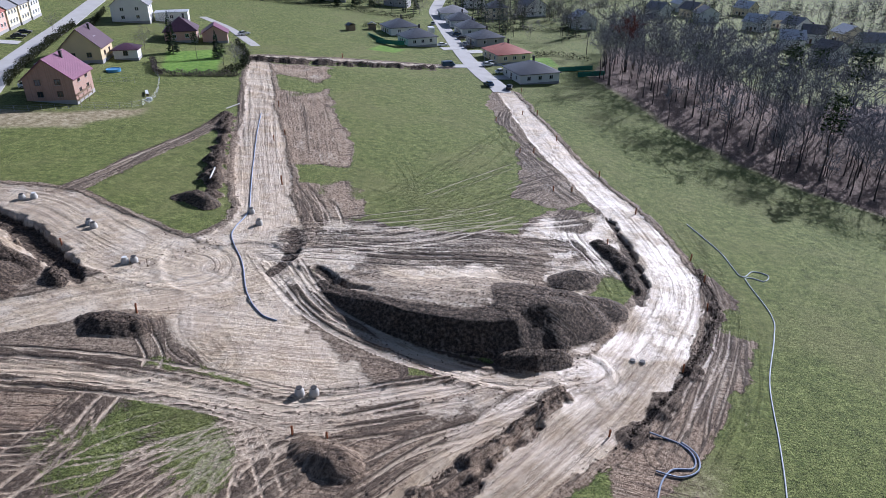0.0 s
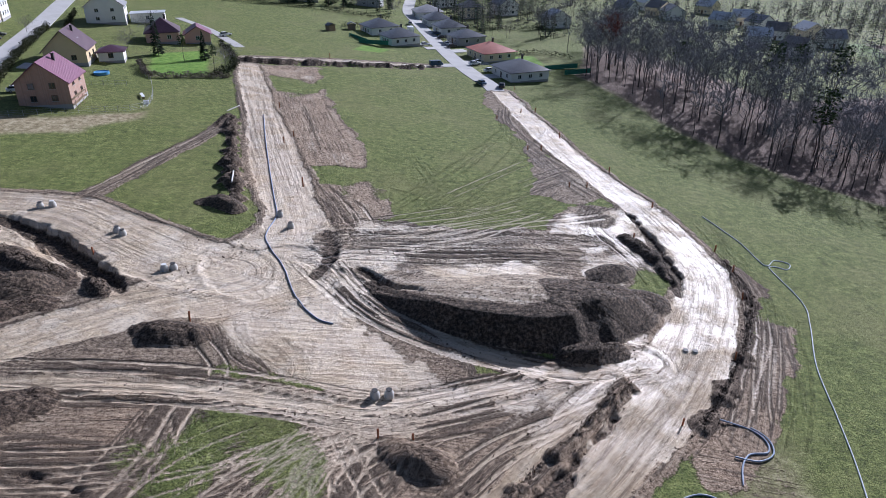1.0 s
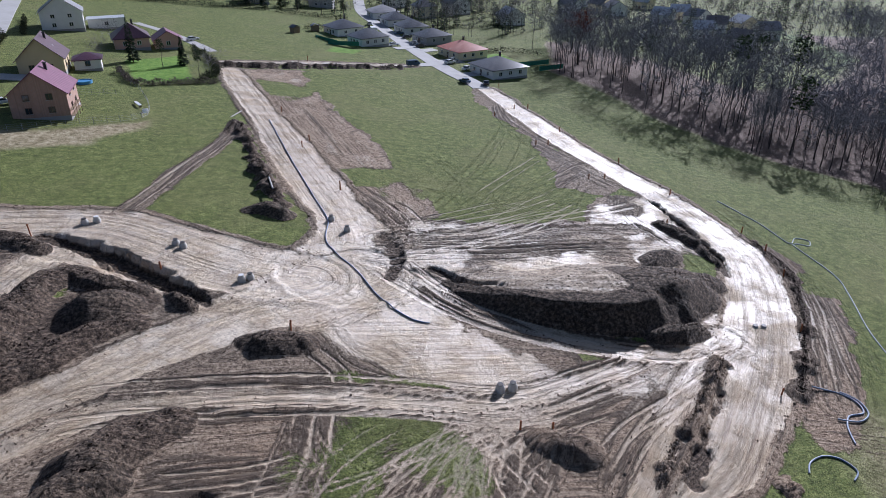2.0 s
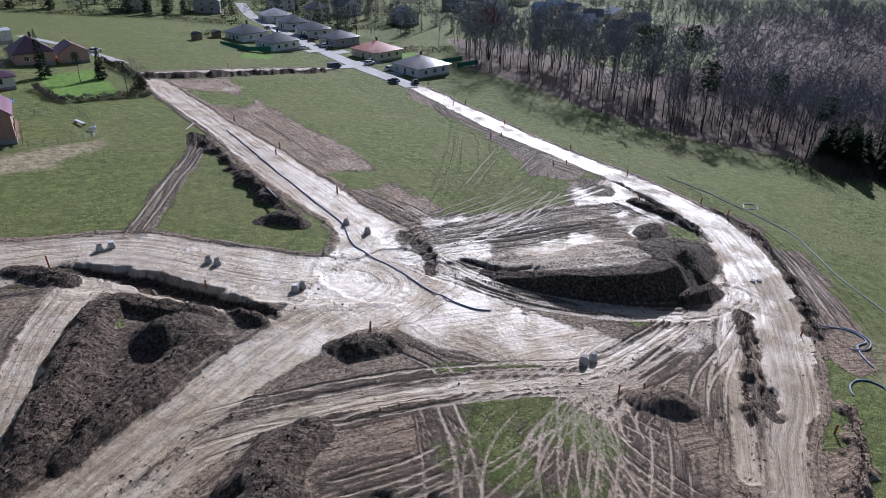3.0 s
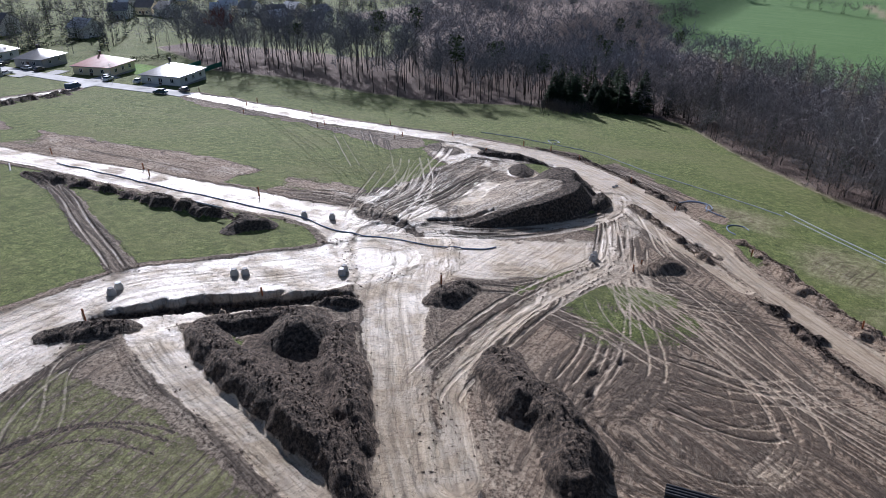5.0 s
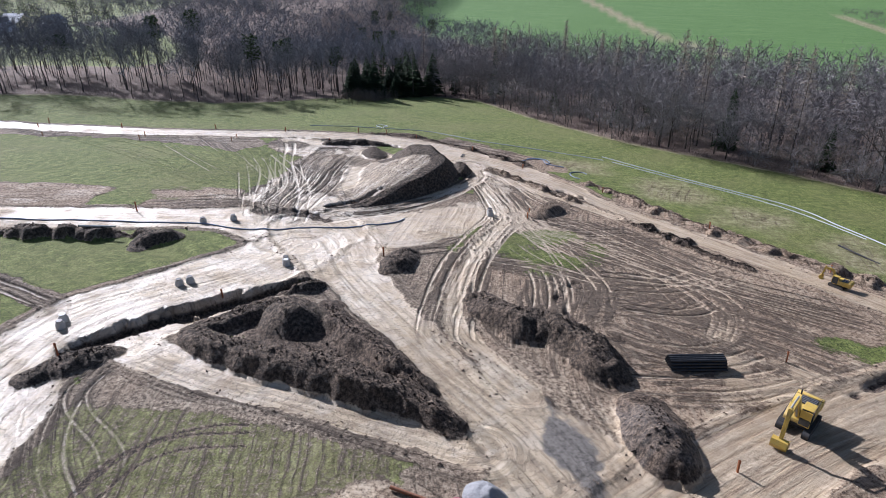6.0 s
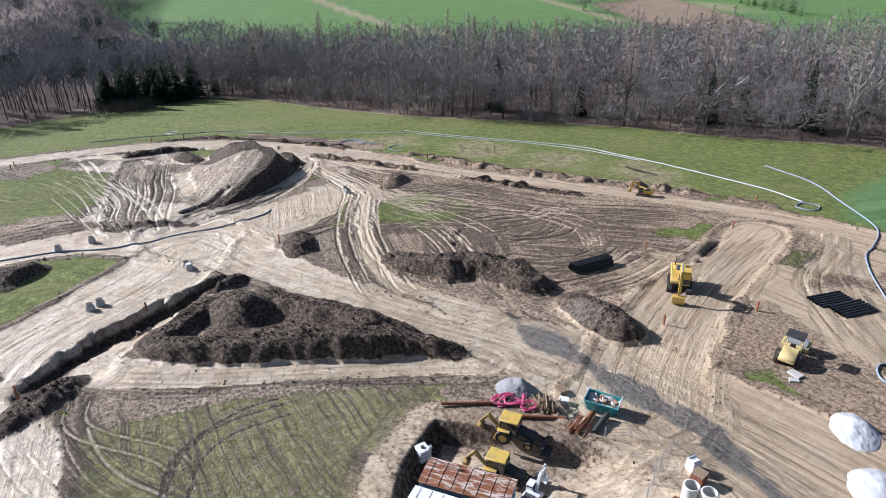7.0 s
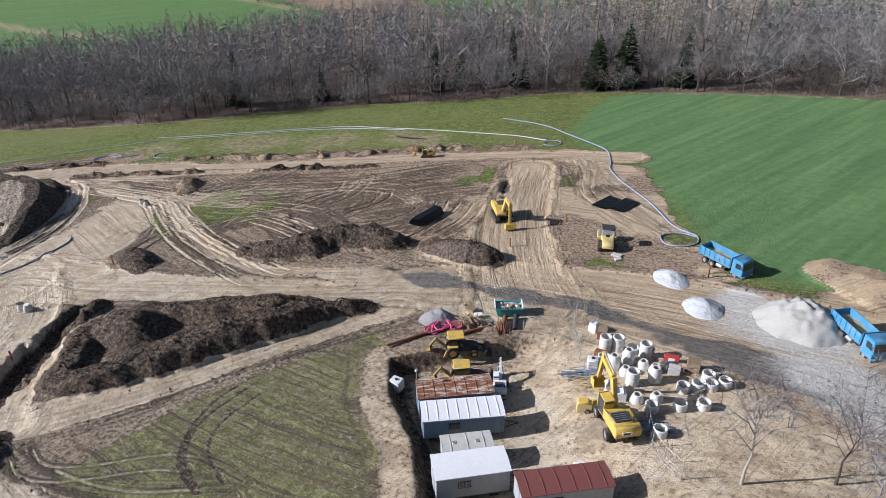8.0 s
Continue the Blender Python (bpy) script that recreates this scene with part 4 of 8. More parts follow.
# ---- materials ----
def paint(name, colour, rough=0.5, metal=0.0, wear=0.25, dirt=(0.16, 0.12, 0.085), size=1.6, bump=0.15):
    """Painted or plain surface with grime in two sizes."""
    n = Nodes(name)
    p = n.coords()
    big, small = n.noise(p, size, 5, 0.6), n.noise(p, size * 9, 4, 0.65)
    c = n.mix(n.ramp(small, (0.35, 0.0), (0.75, 0.30)), colour, tuple(v * 0.62 for v in colour))
    c = n.mix(n.math("MULTIPLY", n.ramp(big, (0.45, 0.0), (0.72, 1.0)), wear), c, dirt)
    n.bump(small, bump, 0.02)
    return n.done(c, n.ramp(big, (0.3, rough), (0.8, min(1.0, rough + 0.25))), metal)


def render_wall(name, colour):
    n = Nodes(name)
    p = n.coords()
    big, small = n.noise(p, 0.5, 5, 0.6), n.noise(p, 22, 4, 0.7)
    c = n.mix(n.ramp(big, (0.35, 0.0), (0.75, 0.35)), colour, tuple(v * 0.72 for v in colour))
    c = n.mix(n.ramp(small, (0.4, 0.0), (0.8, 0.2)), c, tuple(v * 0.6 for v in colour))
    n.bump(small, 0.3, 0.02)
    return n.done(c, 0.9)


def block_wall(name, colour, joint):
    """Hollow clay blocks laid in courses."""
    n = Nodes(name)
    b = n.nodes.new("ShaderNodeTexBrick")
    m = n.scaled(n.coords(), (1, 1, 1))
    n.links.new(m, b.inputs["Vector"])
    b.inputs["Scale"].default_value = 2.2
    n.put(b.inputs["Color1"], colour)
    n.put(b.inputs["Color2"], tuple(v * 0.8 for v in colour))
    n.put(b.inputs["Mortar"], joint)
    c = n.mix(n.ramp(n.noise(n.coords(), 1.2, 5), (0.4, 0.0), (0.7, 0.4)), b.outputs["Color"], tuple(v * 0.6 for v in colour))
    n.bump(b.outputs["Fac"], 0.3, 0.02)
    return n.done(c, 0.9)


def roof_tiles(name, colour, rough=0.6):
    """Courses of roof tiles, by waves across and along the slope."""
    n = Nodes(name)
    p = n.coords()
    w = n.nodes.new("ShaderNodeTexWave")
    w.bands_direction = "Z"
    n.links.new(p, w.inputs["Vector"])
    w.inputs["Scale"].default_value, w.inputs["Distortion"].default_value = 2.6, 0.3
    big, small = n.noise(p, 0.7, 4), n.noise(p, 14, 4, 0.7)
    c = n.mix(n.ramp(small, (0.35, 0.0), (0.75, 0.45)), colour, tuple(v * 0.6 for v in colour))
    c = n.mix(n.ramp(big, (0.45, 0.0), (0.75, 0.4)), c, tuple(min(1, v * 1.35 + 0.02) for v in colour))
    c = n.mix(n.ramp(w.outputs["Fac"], (0.0, 0.45), (0.25, 0.0)), c, tuple(v * 0.4 for v in colour))
    n.bump(w.outputs["Fac"], 0.5, 0.05)
    return n.done(c, rough)


def rusty(name, colour, much=0.5):
    """Sheet metal with rust runs."""
    n = Nodes(name)
    p = n.coords()
    runs = n.noise(n.scaled(p, (2.2, 0.5, 0.5)), 1.3, 6, 0.7, 0.6)
    fine = n.noise(p, 12, 5, 0.7)
    rust = n.ramp(fine, (0.3, (0.13, 0.05, 0.024)), (0.55, (0.26, 0.095, 0.04)), (0.8, (0.36, 0.16, 0.07)))
    c = n.mix(n.ramp(runs, (0.62 - 0.25 * much, 0.0), (0.74 - 0.25 * much, 1.0)), colour, rust)
    n.bump(fine, 0.2, 0.02)
    return n.done(c, 0.6, 0.15)


def bark(name, dark, light, scale=3.0):
    n = Nodes(name)
    info = n.nodes.new("ShaderNodeObjectInfo").outputs["Random"]
    island = n.nodes.new("ShaderNodeNewGeometry").outputs["Random Per Island"]
    f = n.math("ADD", n.math("MULTIPLY", n.noise(n.coords(), scale, 4, 0.7), 0.35), n.math("ADD", n.math("MULTIPLY", info, 0.25), n.math("MULTIPLY", island, 0.40)))
    return n.done(n.ramp(f, (0.25, dark), (0.75, light)), 0.92, 0.0, 0.2)


def gravel_material(name, a, b, c):
    n = Nodes(name)
    p = n.coords()
    v = n.nodes.new("ShaderNodeTexVoronoi")
    n.links.new(p, v.inputs["Vector"])
    v.inputs["Scale"].default_value = 17.0
    f = n.noise(p, 5, 6, 0.75)
    col = n.ramp(n.math("ADD", n.math("MULTIPLY", v.outputs["Distance"], 0.4), n.math("MULTIPLY", f, 0.75)), (0.28, a), (0.5, b), (0.75, c))
    n.bump(n.math("ADD", n.math("MULTIPLY", v.outputs["Distance"], 0.4), f), 0.5, 0.06)
    return n.done(col, 0.9)


def glass(name, colour=(0.02, 0.03, 0.04)):
    n = Nodes(name)
    n.put(n.bsdf.inputs["Base Color"], colour)
    n.bsdf.inputs["Roughness"].default_value = 0.06
    n.bsdf.inputs["Specular IOR Level"].default_value = 0.8
    return n.mat


M = {
    "twig": bark("twig_bark", (0.080, 0.072, 0.072), (0.360, 0.338, 0.330)),
    "trunk": bark("trunk_bark", (0.028, 0.024, 0.022), (0.110, 0.095, 0.084), 6),
    "pale_trunk": bark("pale_bark", (0.16, 0.145, 0.13), (0.40, 0.37, 0.34), 6),
    # grey twigs with the tall wood's bluish haze mixed into their colour
    "hazy_twig": bark("hazy_twig_bark", (0.060, 0.060, 0.067), (0.270, 0.274, 0.292)),
    "larch": bark("larch_twig", (0.20, 0.162, 0.130), (0.50, 0.42, 0.345)),
    "needle": bark("needles", (0.010, 0.022, 0.009), (0.036, 0.062, 0.024)),
    "pine": bark("pine_needles", (0.018, 0.036, 0.014), (0.055, 0.082, 0.032)),
    "red_twig": bark("red_leaf", (0.12, 0.045, 0.035), (0.24, 0.08, 0.06)),
    "shrub": bark("shrub_twig", (0.060, 0.049, 0.041), (0.25, 0.208, 0.175)),
    "hedge": bark("hedge_leaf", (0.020, 0.030, 0.012), (0.060, 0.062, 0.028)),
    "white_wall": render_wall("white_render", (0.80, 0.79, 0.76)),
    "cream_wall": render_wall("cream_render", (0.78, 0.68, 0.48)),
    "yellow_wall": render_wall("yellow_render", (0.62, 0.50, 0.30)),
    "grey_wall": render_wall("grey_render", (0.42, 0.42, 0.42)),
    "pink_wall": render_wall("pink_render", (0.66, 0.42, 0.34)),
    "block_wall": block_wall("clay_block", (0.46, 0.29, 0.225), (0.36, 0.31, 0.28)),
    "plinth": render_wall("plinth_render", (0.36, 0.35, 0.34)),
    "dark_roof": roof_tiles("dark_tiles", (0.085, 0.090, 0.100), 0.33),
    "maroon_roof": roof_tiles("maroon_tiles", (0.185, 0.050, 0.105), 0.42),
    "purple_roof": roof_tiles("purple_tiles", (0.085, 0.036, 0.056), 0.4),
    "red_roof": roof_tiles("red_tiles", (0.36, 0.11, 0.075), 0.6),
    "grey_roof": roof_tiles("grey_tiles", (0.26, 0.26, 0.27), 0.5),
    "metal_roof": paint("pale_sheet", (0.62, 0.64, 0.66), 0.35, 0.2, 0.15),
    "glass": glass("window_glass"),
    "frame": paint("white_frame", (0.78, 0.78, 0.76), 0.5, 0, 0.1),
    "brown_frame": paint("brown_frame", (0.10, 0.055, 0.035), 0.5, 0, 0.1),
    "concrete_road": paint("concrete_road", (0.46, 0.45, 0.43), 0.7, 0, 0.5, (0.34, 0.32, 0.29), 0.2, 0.4),
    "concrete": paint("concrete", (0.52, 0.51, 0.48), 0.85, 0, 0.45, (0.32, 0.28, 0.23), 1.2, 0.4),
    "ring_concrete": paint("pale_concrete", (0.66, 0.65, 0.62), 0.85, 0, 0.35, (0.42, 0.38, 0.33), 1.4, 0.4),
    "wood": paint("weathered_wood", (0.30, 0.22, 0.14), 0.85, 0, 0.5, (0.16, 0.11, 0.07), 2.0, 0.5),
    "steel": paint("galvanised_steel", (0.46, 0.47, 0.48), 0.45, 0.7, 0.3),
    "dark_steel": paint("dark_steel", (0.06, 0.06, 0.062), 0.55, 0.4, 0.4),
    "rubber": paint("tyre_rubber", (0.028, 0.027, 0.026), 0.9, 0, 0.65, (0.20, 0.16, 0.12), 3.0, 0.6),
    "yellow": paint("machine_yellow", (0.66, 0.45, 0.085), 0.45, 0, 0.6, (0.28, 0.22, 0.15), 1.1),
    "pale_yellow": paint("faded_yellow", (0.66, 0.52, 0.22), 0.55, 0, 0.45, (0.34, 0.28, 0.19), 1.1),
    "dirty_yellow": paint("muddy_yellow", (0.42, 0.29, 0.08), 0.6, 0, 0.8, (0.17, 0.13, 0.09), 1.6),
    "blue": paint("truck_blue", (0.060, 0.25, 0.44), 0.4, 0, 0.4, (0.38, 0.34, 0.30), 0.9),
    "teal": paint("teal_paint", (0.045, 0.34, 0.33), 0.5, 0, 0.45, (0.14, 0.15, 0.13), 1.4),
    "trailer_blue": paint("trailer_blue_grey", (0.20, 0.29, 0.38), 0.6, 0, 0.5, (0.30, 0.31, 0.31), 0.8),
    "trailer_grey": paint("trailer_grey", (0.34, 0.36, 0.38), 0.6, 0, 0.4, (0.24, 0.23, 0.22), 0.8),
    "white_sheet": paint("white_sheet", (0.80, 0.81, 0.82), 0.45, 0, 0.25, (0.55, 0.52, 0.48), 0.8),
    "rust_roof": rusty("rusty_sheet", (0.66, 0.58, 0.50), 0.95),
    "red_roof_sheet": rusty("red_sheet", (0.21, 0.070, 0.062), 0.32),
    "rust": rusty("rust", (0.25, 0.12, 0.07), 0.9),
    "plastic_pink": paint("pink_hose", (0.62, 0.10, 0.22), 0.45, 0, 0.2),
    "hose_blue": paint("blue_hose", (0.27, 0.33, 0.44), 0.5, 0, 0.35, (0.22, 0.21, 0.20)),
    "hose_white": paint("white_hose", (0.62, 0.66, 0.70), 0.7, 0, 0.3, (0.44, 0.43, 0.40)),
    "pvc": paint("orange_pipe", (0.42, 0.145, 0.055), 0.6, 0, 0.45, (0.24, 0.13, 0.08), 2.5),
    "black_pipe": paint("black_pipe", (0.020, 0.021, 0.024), 0.4, 0, 0.35, (0.10, 0.09, 0.08)),
    "white_plastic": paint("white_plastic", (0.76, 0.77, 0.76), 0.5, 0, 0.25, (0.48, 0.44, 0.38)),
    "red": paint("red_paint", (0.50, 0.05, 0.04), 0.45, 0, 0.25),
    "car_white": paint("car_white", (0.74, 0.75, 0.76), 0.25, 0, 0.1),
    "car_blue": paint("car_blue", (0.035, 0.085, 0.16), 0.22, 0.2, 0.1),
    "car_silver": paint("car_silver", (0.40, 0.42, 0.44), 0.25, 0.5, 0.1),
    "car_dark": paint("car_dark", (0.03, 0.032, 0.038), 0.22, 0.2, 0.1),
    "tan_bed": paint("sand_in_body", (0.46, 0.33, 0.17), 0.9, 0, 0.4, (0.34, 0.24, 0.13), 3, 0.6),
    "net": paint("green_net", (0.035, 0.20, 0.13), 0.8, 0, 0.2),
    "pool": paint("pool_blue", (0.10, 0.33, 0.60), 0.3, 0, 0.1),
    "soil_pile": bark("soil_clod", (0.022, 0.016, 0.012), (0.125, 0.095, 0.070)),
    "earth_clod": bark("earth_clod", (0.09, 0.062, 0.042), (0.34, 0.27, 0.20)),
    "gravel_grey": gravel_material("grey_gravel", (0.09, 0.09, 0.093), (0.19, 0.19, 0.195), (0.34, 0.34, 0.345)),
    "gravel_white": gravel_material("white_gravel", (0.32, 0.335, 0.35), (0.42, 0.435, 0.45), (0.52, 0.53, 0.54)),
    "gravel_sand": gravel_material("pale_crushed_rock", (0.26, 0.255, 0.235), (0.34, 0.335, 0.31), (0.42, 0.41, 0.385)),
}


# ---- helpers for things ----
def thing(name, x, y, rz=0.0, label="", category="", group="", dz=0.0, tilt=(0, 0)):
    ob = new(name)
    ob.empty_display_size = 0.2
    ob.matrix_basis = pose(x, y, gz(x, y) + dz, tilt[0], tilt[1], rz)
    return tagged(ob, label, category, group)


def mesh_of(name, bm, material, flat=False):
    mesh = bpy.data.meshes.new(name)
    bm.normal_update()
    bm.to_mesh(mesh)
    bm.free()
    mesh.materials.append(material)
    if not flat:
        mesh.shade_smooth()
        mesh.set_sharp_from_angle(angle=radians(38))
    return mesh


def part(name, bm, material, parent, label=""):
    """Links a bmesh as one mesh under a thing or a part."""
    ob = new(name, mesh_of(name, bm, material) if isinstance(bm, bmesh.types.BMesh) else bm)
    ob.parent = parent
    if label:
        ob["label"] = label
    return ob


def add_box(bm, size, at=(0, 0, 0), bevel=0.0, turn=None, taper=1.0):
    m = Matrix.Translation(at) @ (turn or Matrix()) @ Matrix.Diagonal((*size, 1))
    made = bmesh.ops.create_cube(bm, size=1.0, matrix=m)["verts"]
    if taper != 1.0:
        top = sorted(made, key=lambda v: v.co.z)[4:]
        for v in top:
            v.co.x, v.co.y = at[0] + (v.co.x - at[0]) * taper, at[1] + (v.co.y - at[1]) * taper
    if bevel:
        edges = {e for v in made for e in v.link_edges}
        bmesh.ops.bevel(bm, geom=list(edges), offset=bevel, segments=1, affect="EDGES")
    return bm


def box(size, at=(0, 0, 0), bevel=0.0, turn=None, taper=1.0):
    return add_box(bmesh.new(), size, at, bevel, turn, taper)


def add_rod(bm, a, b, r, r2=None, sides=10, caps=True):
    a, b = Vector(a), Vector(b)
    d = b - a
    m = Matrix.Translation((a + b) / 2) @ d.to_track_quat("Z", "Y").to_matrix().to_4x4()
    bmesh.ops.create_cone(bm, cap_ends=caps, segments=sides, radius1=r, radius2=r if r2 is None else r2, depth=d.length, matrix=m)
    return bm


def rod(a, b, r, r2=None, sides=10):
    return add_rod(bmesh.new(), a, b, r, r2, sides)


def lathe(profile, sides=20, at=(0, 0, 0)):
    """Turns a profile of (radius, height) round the upright axis; a ring if it closes on itself."""
    bm = bmesh.new()
    rings = [[bm.verts.new((at[0] + r * math.cos(2 * math.pi * k / sides), at[1] + r * math.sin(2 * math.pi * k / sides), at[2] + z)) for k in range(sides)] for r, z in profile]
    for a, b in zip(rings[:-1], rings[1:]):
        for k in range(sides):
            bm.faces.new((a[k], a[(k + 1) % sides], b[(k + 1) % sides], b[k]))
    return bm


def side_profile(outline, width, at=(0, 0, 0), bevel=0.0):
    """A body from its side outline in x and z, as wide as given along y."""
    bm = bmesh.new()
    left = [bm.verts.new((at[0] + x, at[1] - width / 2, at[2] + z)) for x, z in outline]
    right = [bm.verts.new((at[0] + x, at[1] + width / 2, at[2] + z)) for x, z in outline]
    n = len(outline)
    bm.faces.new(left)
    bm.faces.new(right[::-1])
    for k in range(n):
        bm.faces.new((left[(k + 1) % n], left[k], right[k], right[(k + 1) % n]))
    bmesh.ops.recalc_face_normals(bm, faces=bm.faces)
    if bevel:
        bmesh.ops.bevel(bm, geom=list(bm.edges), offset=bevel, segments=1, affect="EDGES")
    return bm


def pipe_along(points, r, sides=7, material=None, name="hose"):
    """A hose along points that it follows smoothly, as a mesh."""
    p = curve_points(points, 0.7)
    rows = []
    bm = bmesh.new()
    for k, q in enumerate(p):
        d = Vector(p[min(k + 1, len(p) - 1)]) - Vector(p[max(k - 1, 0)])
        side = Vector((-d.y, d.x, 0)).normalized()
        up = d.cross(side).normalized() * -1
        rows.append([bm.verts.new(Vector(q) + r * (math.cos(a) * side + math.sin(a) * up)) for a in (2 * math.pi * s / sides for s in range(sides))])
    for a, b in zip(rows[:-1], rows[1:]):
        for s in range(sides):
            bm.faces.new((a[s], a[(s + 1) % sides], b[(s + 1) % sides], b[s]))
    return mesh_of(name, bm, material)


def on_ground(points, lift=0.06, step=1.2):
    p = curve_points(points, step)
    return [(float(x), float(y), gz(x, y) + lift) for x, y in p]


# ---- trees ----
def tube(points, radii, sides):
    p = np.array(points, float)
    verts, faces = [], []
    for k in range(len(p)):
        d = p[min(k + 1, len(p) - 1)] - p[max(k - 1, 0)]
        d /= max(np.linalg.norm(d), 1e-6)
        u = np.cross(d, (0.31, 0.95, 0.1) if abs(d[2]) > 0.9 else (0, 0, 1))
        u /= np.linalg.norm(u)
        v = np.cross(d, u)
        for s in range(sides):
            a = 2 * math.pi * s / sides
            verts.append(p[k] + radii[k] * (math.cos(a) * u + math.sin(a) * v))
    for k in range(len(p) - 1):
        for s in range(sides):
            a, b = k * sides + s, k * sides + (s + 1) % sides
            faces.append((a, b, b + sides, a + sides))
    return verts, faces


class Geo:
    def __init__(self):
        self.v, self.f = [], []

    def add(self, verts, faces):
        n = len(self.v)
        self.v.extend(verts)
        self.f.extend(tuple(i + n for i in f) for f in faces)

    def sliver(self, a, b, w, rng):
        d = b - a
        u = np.cross(d, rng.normal(size=3))
        u *= w / max(np.linalg.norm(u), 1e-6)
        self.add([a - u, a + u, b], [(0, 1, 2)])

    def mesh(self, name, material):
        m = bpy.data.meshes.new(name)
        m.from_pydata([tuple(map(float, v)) for v in self.v], [], self.f)
        m.materials.append(material)
        return m


def bare_tree(seed, height, spread, low, leaders, forks, twigs, width, sides=5, girth=0.02, upright=0.5):
    """A leafless tree: trunk, and a crown of leaders that fork into branches and twigs."""
    rng = np.random.default_rng(seed)
    trunk, crown = Geo(), Geo()
    top = height * (low + 0.35 * (1 - low) * (1 + upright))
    axis = [np.array([0, 0, -0.4])]
    for k in range(1, 6):
        axis.append(np.array([*(rng.normal(0, 0.012 * height, 2) * k / 3), top * k / 5]))
    r0 = height * girth
    trunk.add(*tube(axis, [r0 * (1.25 if k == 0 else 1 - 0.15 * k) for k in range(6)], sides))
    axis = np.array(axis)

    def turned(d, angle):
        u = rng.normal(size=3)
        u -= d * (u @ d)
        u /= np.linalg.norm(u)
        v = d * math.cos(angle) + u * math.sin(angle)
        v[2] += 0.02
        return v / np.linalg.norm(v)

    for k in range(leaders):
        h = low * height + (top - low * height) * ((k + rng.uniform(0, 1)) / leaders)
        i = min(int(h / top * 5), 4)
        base = axis[i] + (axis[i + 1] - axis[i]) * (h / top * 5 - i)
        a = k * 2.4 + rng.uniform(-0.6, 0.6)
        lean = rng.uniform(0.35, 1.0) * (1.25 - upright)
        d = np.array([math.cos(a) * lean, math.sin(a) * lean, 1.0 - 0.35 * lean])
        d /= np.linalg.norm(d)
        reach = min((height - h) * rng.uniform(0.55, 0.85) / max(d[2], 0.35), spread * rng.uniform(1.0, 1.5))
        mid = base + d * reach * 0.5 + rng.normal(0, 0.06 * reach, 3)
        end = base + d * reach + np.array([0, 0, 0.12 * reach]) + rng.normal(0, 0.08 * reach, 3)
        rb = r0 * 0.42
        if twigs > 1:
            crown.add(*tube([base, mid, end], [rb, rb * 0.6, rb * 0.25], 3))
        else:
            crown.sliver(base, end, rb, rng)
        for f in range(forks):
            s = rng.uniform(0.25, 1.0)
            q = base + (mid - base) * 2 * s if s < 0.5 else mid + (end - mid) * (2 * s - 1)
            d2 = turned(d, rng.uniform(0.5, 1.1))
            l2 = reach * rng.uniform(0.35, 0.6)
            e2 = q + d2 * l2
            crown.sliver(q, e2, width * 2.0, rng)
            for _ in range(4):
                d3 = turned(d2, rng.uniform(0.5, 1.2))
                q3 = q + d2 * l2 * rng.uniform(0.3, 1.0)
                l3 = l2 * rng.uniform(0.4, 0.7)
                crown.sliver(q3, q3 + d3 * l3, width * 1.2, rng)
                for _ in range(twigs):
                    q4 = q3 + d3 * l3 * rng.uniform(0.2, 1.0)
                    crown.sliver(q4, q4 + turned(d3, rng.uniform(0.4, 1.3)) * l3 * rng.uniform(0.4, 0.8), width * rng.uniform(0.6, 1.0), rng)
    return trunk, crown


def spruce_tree(seed, height, spread, rings, per, low=0.05, droop=0.12):
    rng = np.random.default_rng(seed)
    trunk, crown = Geo(), Geo()
    trunk.add(*tube([(0, 0, -0.3), (0, 0, height * 0.5), (0, 0, height)], [height * 0.014, height * 0.009, 0.02], 5))
    for k in range(rings):
        h = low + (1 - low) * (k / rings) ** 0.92
        out = spread * (1 - h) ** 0.8 * rng.uniform(0.75, 1.1) + 0.15
        for j in range(per):
            a = rng.uniform(0, 2 * math.pi)
            base = np.array([0, 0, h * height])
            tip = base + np.array([math.cos(a) * out, math.sin(a) * out, -droop * out + rng.normal(0, 0.2)])
            u = np.array([-math.sin(a), math.cos(a), 0]) * out * rng.uniform(0.20, 0.32)
            mid = base + (tip - base) * 0.6 + np.array([0, 0, 0.10 * out])
            crown.add([base, mid + u, tip, mid - u], [(0, 1, 2), (0, 2, 3)])
            crown.add([mid * 0.5 + base * 0.5, mid + u * 0.4 + np.array([0, 0, -0.35]), tip + np.array([0, 0, -0.3])], [(0, 1, 2)])
    return trunk, crown


def larch_tree(seed, height, spread, rings, per, twigs, width):
    """A bare larch: straight stem and thin level boughs with short hanging twigs."""
    rng = np.random.default_rng(seed)
    trunk, crown = Geo(), Geo()
    trunk.add(*tube([(0, 0, -0.3), (0.1, 0, height * 0.5), (0, 0, height)], [height * 0.008, height * 0.005, 0.02], 5))
    for k in range(rings):
        h = 0.22 + 0.78 * k / rings
        out = spread * (1.02 - h) ** 0.7 * rng.uniform(0.7, 1.1)
        for _ in range(per):
            a = rng.uniform(0, 2 * math.pi)
            base = np.array([0, 0, h * height + rng.normal(0, 0.2)])
            tip = base + np.array([math.cos(a) * out, math.sin(a) * out, 0.18 * out])
            crown.sliver(base, tip, width * 1.4, rng)
            for _ in range(twigs):
                q = base + (tip - base) * rng.uniform(0.25, 1.0)
                crown.sliver(q, q + np.array([*rng.normal(0, 0.35, 2), rng.normal(-0.25, 0.2)]) * rng.uniform(0.9, 1.9), width, rng)
    return trunk, crown


